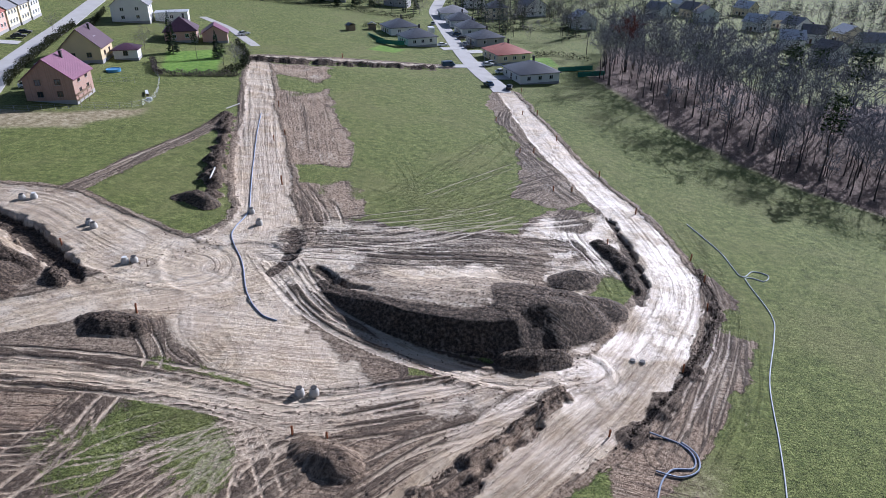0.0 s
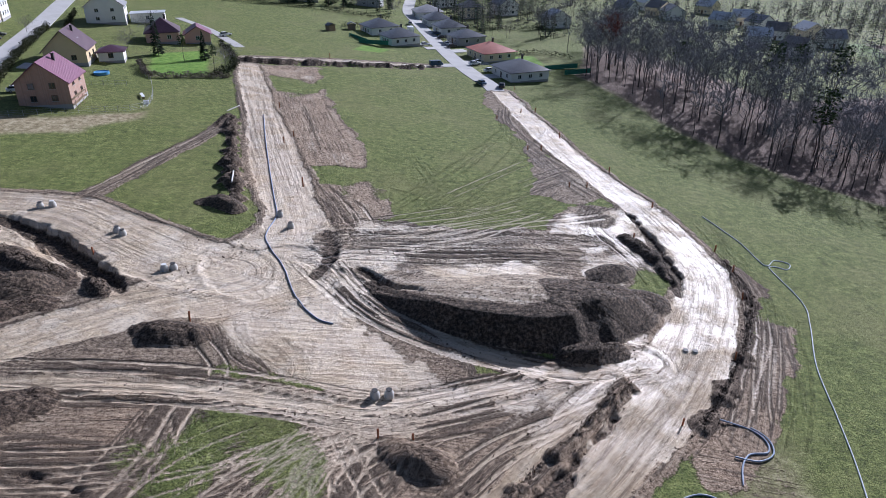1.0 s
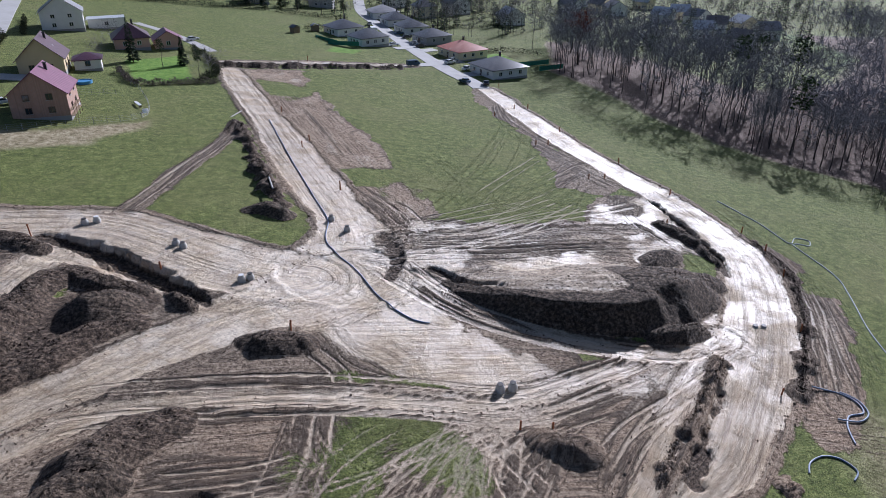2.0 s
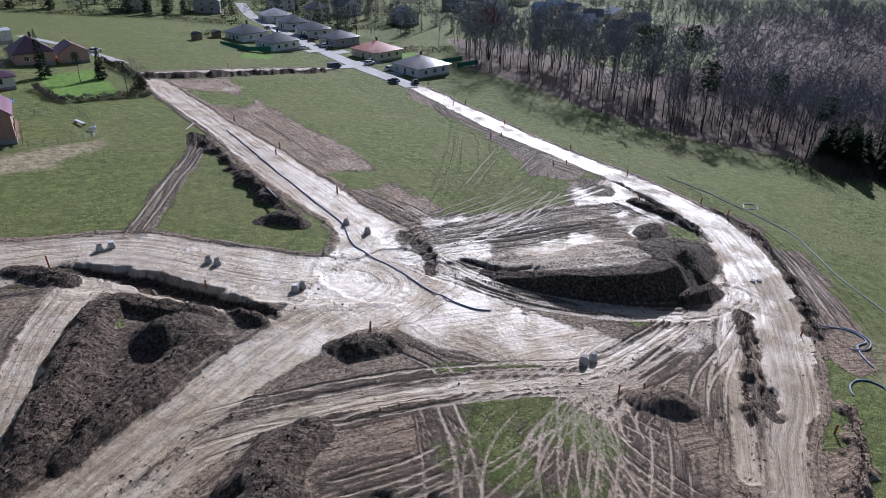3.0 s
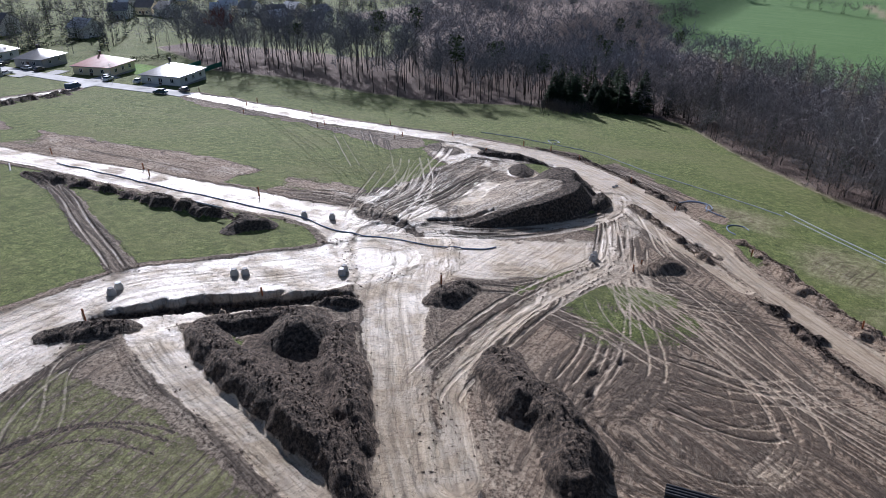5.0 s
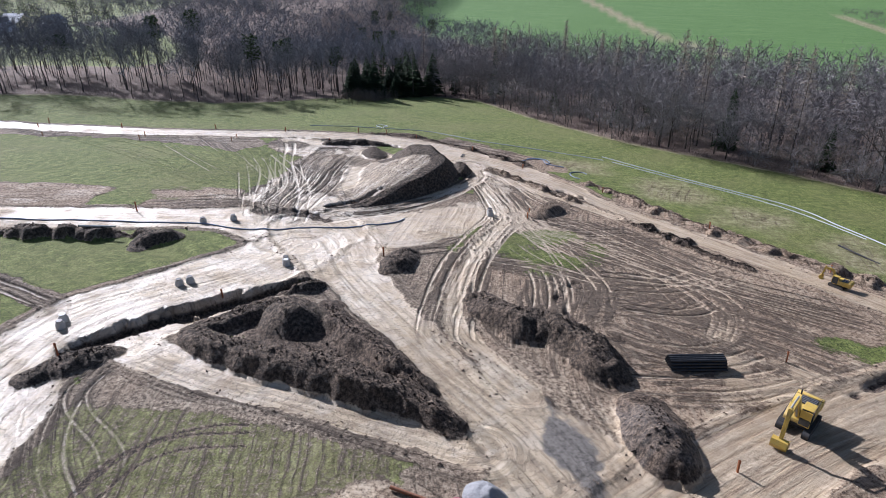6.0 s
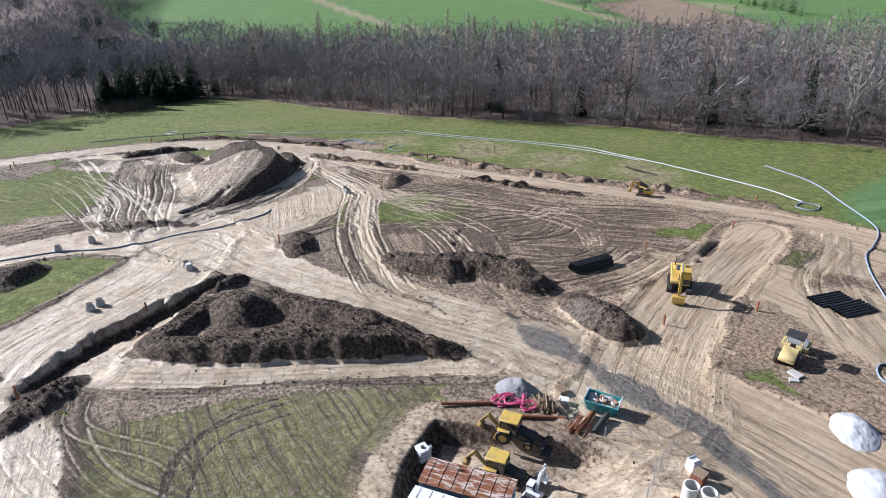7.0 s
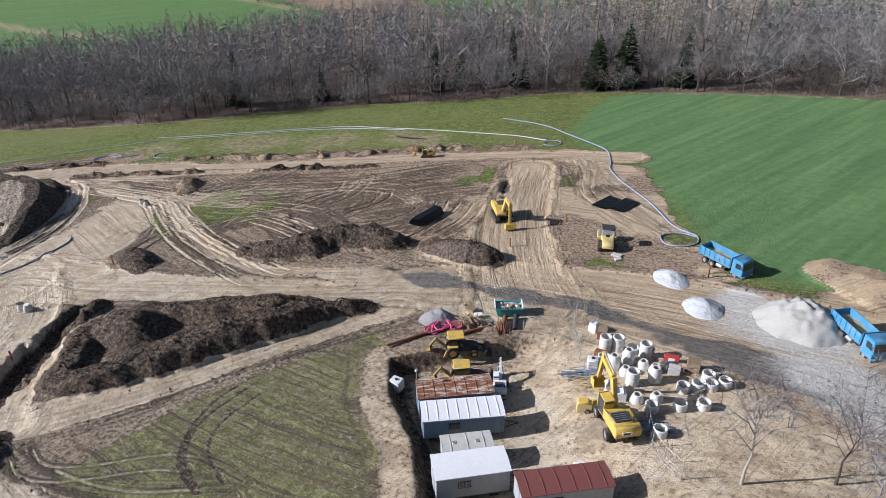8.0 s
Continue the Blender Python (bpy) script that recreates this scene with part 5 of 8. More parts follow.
def pine_tree(seed, height, spread):
    trunk, crown = bare_tree(seed, height, spread, 0.6, 5, 2, 1, 0.05, 5, 0.012, 0.8)
    rng = np.random.default_rng(seed + 5)
    for _ in range(260):
        a, h = rng.uniform(0, 2 * math.pi), rng.uniform(0.60, 1.0)
        r = spread * 0.8 * math.sqrt(rng.uniform(0, 1)) * (1.2 - 0.6 * abs(h - 0.75) * 4 * 0.5)
        c = np.array([math.cos(a) * r, math.sin(a) * r, h * height])
        for _ in range(2):
            crown.add([c + rng.normal(size=3) * (0.34, 0.34, 0.22) for _ in range(3)], [(0, 1, 2)])
    return trunk, crown


TREES = {}


def tree_kind(key, geo, trunk_mat, crown_mat):
    trunk, crown = geo
    TREES[key] = (trunk.mesh(key + "_trunk", M[trunk_mat]), crown.mesh(key + "_crown", M[crown_mat]), geo)


for k in range(4):
    tree_kind(f"pole{k}", bare_tree(100 + k, 16.5 + k % 3, 5.4, 0.40, 10, 6, 5, 0.022, girth=0.0105, upright=0.5), "trunk", "hazy_twig")
    tree_kind(f"oak{k}", bare_tree(120 + k, 12.5 + k, 5.8, 0.16, 10, 6, 5, 0.025, girth=0.0115, upright=0.05), "trunk", "twig")
for k in range(4):
    tree_kind(f"bush{k}", bare_tree(130 + k, 6.5 + k, 3.6, 0.05, 9, 6, 4, 0.024, girth=0.010, upright=0.1), "trunk", "shrub" if k % 2 else "twig")
for k in range(2):
    tree_kind(f"larch{k}", larch_tree(140 + k, 23 + 2 * k, 3.6, 36, 6, 8, 0.026), "trunk", "larch")
    tree_kind(f"spruce{k}", spruce_tree(150 + k, 14 + 3 * k, 3.3, 30, 8), "trunk", "needle")
    tree_kind(f"pine{k}", pine_tree(160 + k, 17 + k, 2.8), "trunk", "pine")
tree_kind("red", bare_tree(170, 17, 4.6, 0.35, 8, 6, 4, 0.07, upright=0.6), "trunk", "red_twig")
tree_kind("grey_oak", bare_tree(172, 16, 6.0, 0.3, 9, 5, 3, 0.04, girth=0.022, upright=0.4), "trunk", "trunk")
tree_kind("snag", bare_tree(171, 16, 6.0, 0.28, 10, 5, 2, 0.075, girth=0.026, upright=0.3), "pale_trunk", "pale_trunk")


def plant(name, key, x, y, size=1.0, turn=0.0, label="", category="tree", group=""):
    trunk, crown, _ = TREES[key]
    ob = thing(name, x, y, turn, label, category, group)
    ob.scale = (size, size, size)
    part("trunk", trunk, None, ob)
    part("crown", crown, None, ob)
    return ob


def merged(name, items, material, label, category):
    """Many plants as one mesh: (geo list, x, y, size, turn)."""
    vs, fs, n = [], [], 0
    for geo, x, y, size, turn in items:
        v = np.array(geo.v, float) * size
        c, s = math.cos(turn), math.sin(turn)
        v = np.stack([v[:, 0] * c - v[:, 1] * s + x, v[:, 0] * s + v[:, 1] * c + y, v[:, 2] + gz(x, y)], 1)
        vs.append(v)
        fs.extend([tuple(i + n for i in f) for f in geo.f])
        n += len(v)
    mesh = bpy.data.meshes.new(name)
    mesh.from_pydata(np.concatenate(vs).tolist(), [], fs)
    mesh.materials.append(material)
    return tagged(new(name, mesh), label, category, kind="stuff")


rng = np.random.default_rng(8)
edge_line = np.array(WOOD_EDGE, float)
spots = []
for gx0 in np.arange(-215, 335, 4.9):
    for gy0 in np.arange(-208, 315, 4.9):
        spots.append((gx0 + rng.uniform(-3.2, 3.2), gy0 + rng.uniform(-3.2, 3.2)))
spots = np.array(spots)
deep = inside(spots[:, 0], spots[:, 1], WOOD_EDGE + WOOD_BACK)
spots, deep = spots[deep > 0.3], deep[deep > 0.3]
to_edge = np.abs(nearest(spots[:, 0], spots[:, 1], edge_line)[0])
coarse = {
    "pole": [bare_tree(200 + k, 16.5 + k, 4.8, 0.36, 5, 4, 3, 0.074, 3, 0.009, 0.55) for k in range(3)],
    "oak": [bare_tree(210 + k, 13.5 + k, 6.0, 0.25, 5, 4, 3, 0.062, 3, 0.009, 0.05) for k in range(3)],
    "bush": [bare_tree(215 + k, 7 + k, 3.6, 0.06, 6, 4, 3, 0.045, 3, 0.008, 0.1) for k in range(3)],
    "pine": [pine_tree(220 + k, 16 + k, 2.8) for k in range(2)],
    "larch": [larch_tree(230 + k, 23 + 2 * k, 3.6, 26, 5, 6, 0.045) for k in range(2)],
    "spruce": [spruce_tree(240 + k, 14 + 2 * k, 3.2, 20, 6) for k in range(2)],
}
remote = {
    "pole": [bare_tree(250 + k, 16.5 + k, 5.4, 0.42, 5, 3, 1, 0.072, 3, 0.009, 0.2) for k in range(3)],
    "oak": [bare_tree(260 + k, 13.5 + k, 6.2, 0.38, 5, 3, 1, 0.062, 3, 0.009, 0.0) for k in range(3)],
    "spruce": [spruce_tree(265 + k, 14 + 2 * k, 3.2, 13, 5) for k in range(2)],
    "larch": [larch_tree(270 + k, 21 + 2 * k, 3.6, 18, 4, 4, 0.075) for k in range(2)],
}
trunks, twigs, needles, tan, cool = [], [], [], [], []
made = 0
order = np.argsort(to_edge)
for k in order:
    x, y, e = spots[k, 0], spots[k, 1], to_edge[k]
    if e > 70 and rng.uniform() < (0.3 if e < 110 else 0.45):
        continue
    north = y > 128 - 0.1 * x and x > 40
    conifers = math.hypot(x - 122, y - 116) < 17
    clearing = 104 < x < 122 and 112 < y < 132 and not conifers
    u = rng.uniform()
    if conifers:
        kind = "spruce"
    elif north:
        kind = "pine" if u < (0.05 if e > 16 and y < 190 else 0.01) else "pole"
    else:
        kind = "larch" if (u < (0.36 if -50 < x < 45 else 0.07) * (1 if e < 48 else 0.3) and e > 12) else ("spruce" if u > 0.975 and e > 8 else ("bush" if e < 13 and u > 0.45 else ("pole" if u > 0.85 else "oak")))
    if north and not conifers and rng.uniform() < (0.60 if e < 11 else 0.06):
        continue
    if clearing:
        continue
    size, turn = rng.uniform(0.62, 1.18), rng.uniform(0, 360)
    if kind == "larch":
        size = rng.uniform(0.95, 1.2)
    if not north and kind == "oak":
        size *= rng.choice((0.85, 1.05, 1.3))
    if e < 26 and made < 300 and x > -135 and (north is False or e > 1.5):
        key = f"{kind}{int(rng.integers(0, 2 if kind in ('larch', 'spruce', 'pine') else 4))}"
        words = {"pole": "tall leafless broadleaf tree with a bare straight trunk", "oak": "leafless spreading oak at the wood's edge", "larch": "tan leafless larch with a tapering crown", "spruce": "dark green spruce at the wood's edge", "pine": "tall pine with a thin green crown", "bush": "low bushy leafless tree at the wood's edge"}[kind]
        tree = plant({"pole": "broadleaf_tree", "oak": "oak_tree", "bush": "bushy_tree"}.get(kind, kind + "_tree"), key, x, y, size, turn, words, "tree", "trees of the wood's edge")
        if conifers:
            tree.scale = (1.5 * size, 1.5 * size, 0.85 * size)
        made += 1
        continue
    some = (remote if e > 42 and kind in ("pole", "oak", "larch") else coarse)[kind]
    trunk, crown = some[int(rng.integers(0, len(some)))]
    t = radians(turn)
    if e < 60 or kind == "larch":
        trunks.append((trunk, x, y, size, t))
    {"pole": cool if north else twigs, "oak": twigs, "bush": twigs, "pine": needles, "spruce": needles, "larch": tan}[kind].append((crown, x, y, size, t))
merged("wood_trunks", trunks, M["trunk"], "bare grey-brown trunks of the leafless wood", "wood")
merged("wood_twigs", twigs, M["twig"], "leafless grey-brown branches of the wood", "wood")
merged("wood_branches", cool, M["hazy_twig"], "leafless grey branches of the tall wood, tinted bluish by haze", "wood")
merged("wood_needles", needles, M["pine"], "dark green conifer crowns in the wood", "wood")
merged("wood_larches", tan, M["larch"], "tan leafless larch crowns in the wood", "wood")
# trees between the far fields
rows_far, spruces_far = [], []
for x0, y0, x1, y1, n, green in ((350, 190, 440, 165, 60, 0.2), (330, -185, 500, -165, 40, 0.1), (250, -228, 300, -222, 14, 0.1), (440, -190, 470, -300, 40, 0.2), (60, -240, -40, -232, 70, 1.0), (186, -302, 60, -250, 70, 0.8), (470, -320, 330, -330, 60, 0.4), (300, 240, 360, 330, 60, 0.3), (345, 318, 420, 308, 30, 0.2), (560, 60, 620, 200, 50, 0.2)):
    for _ in range(n):
        s = rng.uniform()
        x, y = x0 + s * (x1 - x0) + rng.normal(0, 4), y0 + s * (y1 - y0) + rng.normal(0, 4)
        leafless = rng.uniform() > green
        crown = (remote["oak"] if leafless else remote["spruce"])[int(rng.integers(0, 2))][1]
        (rows_far if leafless else spruces_far).append((crown, x, y, rng.uniform(0.5, 0.95), rng.uniform(0, 6.28)))
merged("hedgerow_trees", rows_far, M["twig"], "leafless hedgerow trees between the far fields", "hedgerow")
merged("conifer_row", spruces_far, M["needle"], "dark conifer rows beyond the far fields", "hedgerow")
for x, y, k in ((99.8, 196.9, 1.1), (116.9, 191.4, 1.2), (111.6, 204.3, 1.0)):
    plant("pine_tree", "pine1", x, y, k, 70 * k, "tall pine with a dark green crown among bare trees", "tree")
plant("red_leaved_tree", "red", 64.1, 242.6, 1.15, 30, "leafless tree with a reddish crown in the wood", "tree")
plant("dead_oak_tree", "snag", -8, -58, 1.2, 100, "old bleached oak with bare pale limbs", "tree")
for x, y, k in ((-21, -64, 0.95), (-26, -70, 1.1), (-17, -68, 0.85), (-39, -78, 0.9)):
    plant("spruce_tree", "spruce1", x, y, k, 40 * k, "dark green spruce standing among leafless oaks", "tree").scale = (1.7 * k, 1.7 * k, 0.95 * k)
plant("oak_tree", "grey_oak", -46, -74, 1.05, 70, "tall dark oak rising above the wood's edge", "tree")
plant("oak_tree", "grey_oak", 21, -15.5, 0.95, 10, "old grey oak with bare crooked limbs", "tree")

# undergrowth along the wood's edge
scrub = Geo()
rng = np.random.default_rng(12)
for a, b in zip(edge_line[:-1], edge_line[1:]):
    n = int(np.hypot(*(b - a)) / (1.6 if a[1] > 125 else 0.8))
    for _ in range(n):
        s = rng.uniform()
        d = (b - a) / np.hypot(*(b - a))
        off = abs(rng.normal(0, 5.0)) + 0.3
        x, y = a + s * (b - a) + np.array([-d[1], d[0]]) * off
        z = gz(x, y)
        tall = rng.uniform(0.6, 3.2)
        for _ in range(7):
            p = np.array([x, y, z]) + np.array([*rng.normal(0, 0.4, 2), 0])
            scrub.sliver(p, p + np.array([*rng.normal(0, tall * 0.35, 2), tall * rng.uniform(0.6, 1.1)]), 0.028, rng)
for _ in range(900):
    x, y = 109 + rng.normal(0, 5), 122 + rng.normal(0, 4)
    p = np.array([x, y, gz(x, y)])
    for _ in range(5):
        scrub.sliver(p, p + np.array([*rng.normal(0, 0.7, 2), rng.uniform(2, 4.5)]), 0.035, rng)
tagged(new("undergrowth", scrub.mesh("undergrowth", M["shrub"])), "tangled leafless brown undergrowth at the wood's edge", "undergrowth", kind="stuff")


# ---- village ----
def ribbon(name, points, material, label, lift=0.05, category="road"):
    """A road laid on the land: x, y, half width."""
    p = curve_points(points, 2.5)
    bm = bmesh.new()
    rows = []
    for k, (x, y, h) in enumerate(p):
        d = p[min(k + 1, len(p) - 1)][:2] - p[max(k - 1, 0)][:2]
        d /= np.hypot(*d)
        rows.append([bm.verts.new((x - d[1] * h * s, y + d[0] * h * s, gz(x - d[1] * h * s, y + d[0] * h * s) + lift - (0.5 if abs(s) > 1 else 0))) for s in (1.02, 1, 0.5, 0, -0.5, -1, -1.02)])
    for a, b in zip(rows[:-1], rows[1:]):
        for s in range(6):
            bm.faces.new((a[s], a[s + 1], b[s + 1], b[s]))
    bmesh.ops.recalc_face_normals(bm, faces=bm.faces)
    return tagged(new(name, mesh_of(name, bm, material)), label, category, kind="structure")


ribbon("road_village", [(17.5, 204, 2.8), (16.4, 212, 3.0), (12.3, 229, 3.1), (7.6, 256, 3.0), (3.4, 290, 3.0), (-1.5, 332, 3.0), (-4.5, 366, 3.0), (-1.6, 420, 3.0)], M["concrete_road"], "pale concrete village street between bungalows", 0.12)
ribbon("road_side", [(2, 237.3, 2.2), (7, 238.5, 2.6), (10, 239, 2.6)], M["concrete_road"], "pale concrete side street end", 0.15)
ribbon("road_west", [(-96, 128, 3.1), (-112, 172, 3.1), (-120, 203, 3.1), (-127.4, 236.5, 3.1), (-139, 284, 3.1), (-150, 330, 3.1)], M["concrete_road"], "worn pale grey street beside the houses", 0.12)
ribbon("road_path", [(-64, 236, 1.6), (-70, 246, 1.8), (-80, 262, 1.6), (-95, 279, 1.5)], M["concrete_road"], "pale gravel lane behind the gardens", 0.1)
for k, (x0, y0, x1, y1, h) in enumerate([(14, 222, 21, 224.5, 2.6), (11, 243, 20, 246, 3.2), (9, 264, 15, 267, 2.6), (-1, 268, 5, 270, 2.4), (-125, 205, -134, 203, 2.2), (-110, 186, -98, 187, 3.0)]):
    ribbon("pavement" if k < 4 else "yard_paving", [(x0, y0, h), ((x0 + x1) / 2, (y0 + y1) / 2, h), (x1, y1, h)], M["concrete"], "pale paved driveway beside a house", 0.17, "pavement")

WIN, PANE, MULLION, SILL = {}, {}, {}, {}


def window_parts(parent, w, h, m, frame_mat="frame"):
    key = (round(w, 2), round(h, 2), frame_mat)
    if key not in WIN:
        bm = bmesh.new()
        loops = [[bm.verts.new((sx * (w / 2 - t), y, sz * (h / 2 - t))) for sx, sz in ((-1, -1), (1, -1), (1, 1), (-1, 1))] for t, y in ((0, 0.07), (0, -0.07), (0.1, -0.07), (0.1, 0.07))]
        for k in range(4):
            u, v = loops[k], loops[(k + 1) % 4]
            for s in range(4):
                bm.faces.new((u[s], u[(s + 1) % 4], v[(s + 1) % 4], v[s]))
        bmesh.ops.recalc_face_normals(bm, faces=bm.faces)
        WIN[key] = mesh_of("window", bm, M[frame_mat])
        MULLION[key] = mesh_of("mullion", box((0.07, 0.12, h - 0.2)), M[frame_mat])
        SILL[key] = mesh_of("sill", box((w + 0.16, 0.24, 0.05), (0, -0.05, -h / 2 - 0.03)), M["steel"])
        PANE[key] = mesh_of("pane", box((w - 0.16, 0.04, h - 0.16)), M["glass"])
    ob = part("window", WIN[key], None, parent)
    ob.matrix_basis = m
    part("pane", PANE[key], None, ob, "dark reflecting pane")
    part("mullion", MULLION[key], None, ob)
    part("sill", SILL[key], None, ob)
    return ob


def house(name, x, y, w, d, rz, h, rise, kind, wall, roof, label, wins=(3, 2), storeys=1, chimney=True, frame="frame", lights=0, base=0.0):
    """A house: walls, roof, windows on each side, door and chimney; its width runs along its own x."""
    ob = thing(name, x, y, rz, label, "house")
    ob.location.z = land(x, y) + base
    part("plinth", box((w + 0.08, d + 0.08, 2.0), (0, 0, -0.6)), M["plinth"], ob)
    bm = box((w, d, h), (0, 0, h / 2 + 0.3))
    e = h + 0.3
    if kind == "gable":
        for s in (-1, 1):
            f = [bm.verts.new(v) for v in ((-w / 2, s * (d / 2), e), (w / 2, s * (d / 2), e), (0, s * (d / 2), e + rise * 0.98))]
            g = [bm.verts.new(v.co - Vector((0, s * 0.25, 0))) for v in f]
            bm.faces.new(f)
            bm.faces.new(g)
            for k in range(3):
                bm.faces.new((f[k], f[(k + 1) % 3], g[(k + 1) % 3], g[k]))
        bmesh.ops.recalc_face_normals(bm, faces=bm.faces)
    part("wall", bm, M[wall], ob)
    o = 0.55
    slope = rise / (w / 2)
    if kind == "gable":
        outline = [(-w / 2 - o, e - o * slope), (0, e + rise), (w / 2 + o, e - o * slope), (w / 2 + o, e - o * slope + 0.16), (0, e + rise + 0.2), (-w / 2 - o, e - o * slope + 0.16)]
        bm = side_profile(outline, d + 2 * o)
    elif kind == "flat":
        bm = box((w + 0.5, d + 0.5, 0.22), (0, 0, e + 0.11), 0.02)
    else:
        bm = bmesh.new()
        rl = max(0.4, abs(d - w) / 2)
        lo = [bm.verts.new((sx * (w / 2 + o), sy * (d / 2 + o), e + zz)) for zz in (-0.12, 0.06) for sx, sy in ((-1, -1), (1, -1), (1, 1), (-1, 1))]
        ends = ((0, -rl), (0, rl)) if d >= w else ((-rl, 0), (rl, 0))
        a, b = (bm.verts.new((*q, e + rise)) for q in ends)
        bm.faces.new(lo[3::-1])
        for k in range(4):
            bm.faces.new((lo[k], lo[(k + 1) % 4], lo[4 + (k + 1) % 4], lo[4 + k]))
        if d >= w:
            fs = ((lo[4], lo[5], a), (lo[5], lo[6], b, a), (lo[6], lo[7], b), (lo[7], lo[4], a, b))
        else:
            fs = ((lo[4], lo[5], b, a), (lo[5], lo[6], b), (lo[6], lo[7], a, b), (lo[7], lo[4], a))
        for f in fs:
            bm.faces.new(f)
        bmesh.ops.recalc_face_normals(bm, faces=bm.faces)
    top = part("roof", bm, M[roof], ob)
    if chimney:
        bm = box((0.55, 0.55, 2.2), (w * 0.12, d * 0.12, e + rise * 0.75 + 0.5))
        add_box(bm, (0.75, 0.75, 0.12), (w * 0.12, d * 0.12, e + rise * 0.75 + 1.62))
        part("chimney", bm, M["dark_steel"], top)
    for k in range(lights):
        zz = e + rise * 0.5
        m = Matrix.Translation((w * 0.25, -d * 0.12 + 1.1 * k, zz + 0.14)) @ pose(0, 0, 0, 0, math.degrees(math.atan(slope)), 0)
        q = part("skylight", box((1.3, 0.28, 0.06)), M["metal_roof"], top)
        q.matrix_basis = m
    for s in range(storeys):
        zz = 0.3 + 1.55 + 2.7 * s
        for k in range(wins[0]):
            px = -w / 2 + w * (k + 0.75) / (wins[0] + 0.5)
            window_parts(ob, 1.3, 1.3, pose(px, -d / 2 - 0.03, zz), frame)
            window_parts(ob, 1.3, 1.3, pose(px, d / 2 + 0.03, zz, 0, 0, 180), frame)
        for k in range(wins[1]):
            py = -d / 2 + d * (k + 0.75) / (wins[1] + 0.5)
            window_parts(ob, 1.3, 1.3, pose(-w / 2 - 0.03, py, zz, 0, 0, -90), frame)
            window_parts(ob, 1.3, 1.3, pose(w / 2 + 0.03, py, zz, 0, 0, 90), frame)
    part("door", box((0.08, 1.0, 2.1), (-w / 2 - 0.03, d * 0.02, 1.35), 0.01), M["brown_frame"], ob, "brown front door")
    part("gutter", rod((-w / 2 - o, -d / 2 - o, e - (o * slope if kind == "gable" else 0.1)), (-w / 2 - o, d / 2 + o, e - (o * slope if kind == "gable" else 0.1)), 0.07, sides=6), M["steel"], top)
    return ob


house("bungalow", 28.4, 224.6, 13.6, 14.5, 18, 2.9, 2.9, "hip", "white_wall", "dark_roof", "white bungalow with a dark hipped roof", (3, 3))
house("bungalow", 22.8, 254.5, 12.6, 14.5, 20, 2.9, 2.8, "hip", "cream_wall", "red_roof", "cream bungalow with a red hipped roof", (3, 3))
house("bungalow", 16.5, 283, 12, 11, 22, 2.9, 2.6, "hip", "grey_wall", "dark_roof", "grey bungalow with a dark hipped roof", (2, 2))
house("bungalow", 11.5, 306, 11, 12, 15, 2.9, 3.0, "hip", "white_wall", "dark_roof", "white bungalow with a dark hipped roof", (2, 2))
house("bungalow", 7.5, 327, 11, 12, 12, 2.9, 3.0, "hip", "white_wall", "dark_roof", "white bungalow with a dark hipped roof", (2, 2))
house("bungalow", 4.5, 350, 13, 13, 8, 2.9, 3.0, "hip", "white_wall", "grey_roof", "white bungalow with a grey hipped roof", (2, 2))
house("bungalow", -10.5, 273, 12, 11, 25, 2.9, 2.9, "hip", "white_wall", "dark_roof", "white bungalow with a dark hipped roof beside the meadow", (3, 2))
house("bungalow", -18.5, 292, 12, 12, 25, 2.9, 2.9, "hip", "white_wall", "dark_roof", "white bungalow with a green garden screen", (2, 2))
house("family_house", 46, 372, 11, 11, 20, 5.4, 3.5, "gable", "white_wall", "dark_roof", "white two-storey house with a steep dark roof", (2, 2), 2)
house("family_house", 26, 356, 10, 10, 10, 5.2, 3.2, "hip", "cream_wall", "dark_roof", "cream two-storey house among bare trees", (2, 2), 2)
house("family_house", 16, 392, 11, 11, 10, 5.2, 3.2, "gable", "white_wall", "red_roof", "white village house with a red roof", (2, 2), 2)
house("family_house", -24, 372, 12, 10, -10, 5.2, 3.2, "gable", "grey_wall", "grey_roof", "grey two-storey house behind dark conifers", (2, 2), 2)
house("family_house", -56, 366, 12, 10, 5, 5.2, 3.2, "gable", "cream_wall", "dark_roof", "cream house behind a row of conifers", (2, 2), 2)
house("unfinished_house", -90.2, 158.2, 10.8, 11.5, 6, 5.0, 4.3, "gable", "block_wall", "maroon_roof", "unplastered clay-block house with a maroon gable roof", (2, 2), 2, True, "brown_frame", 2)
house("family_house", -101.4, 196.5, 10.5, 12, 10, 3.6, 4.8, "gable", "yellow_wall", "purple_roof", "yellow house with a dark purple gable roof", (2, 2), 1, True, "brown_frame", 2)
house("garage", -92.3, 201.5, 6.5, 6, 12, 2.5, 1.5, "hip", "white_wall", "purple_roof", "low white garage with a dark purple roof", (1, 0), 1, False, "brown_frame")
house("family_house", -88, 235, 10, 11, 15, 3.0, 4.0, "hip", "pink_wall", "purple_roof", "pinkish bungalow with a dark maroon hipped roof", (2, 2), 1, True)
house("garage", -78, 238.5, 8, 8, 15, 2.7, 2.4, "gable", "pink_wall", "maroon_roof", "pinkish outbuilding with a maroon roof", (1, 1), 1, False)
house("family_house", -113, 257.5, 12.5, 10.5, 14, 5.6, 4.6, "gable", "white_wall", "grey_roof", "tall white house with a steep grey gable roof", (2, 2), 2, True)
house("shed", -101.5, 265, 11.5, 6.5, 14, 3.0, 0.3, "flat", "white_wall", "metal_roof", "white flat-roofed shed behind the houses", (1, 0), 1, False)
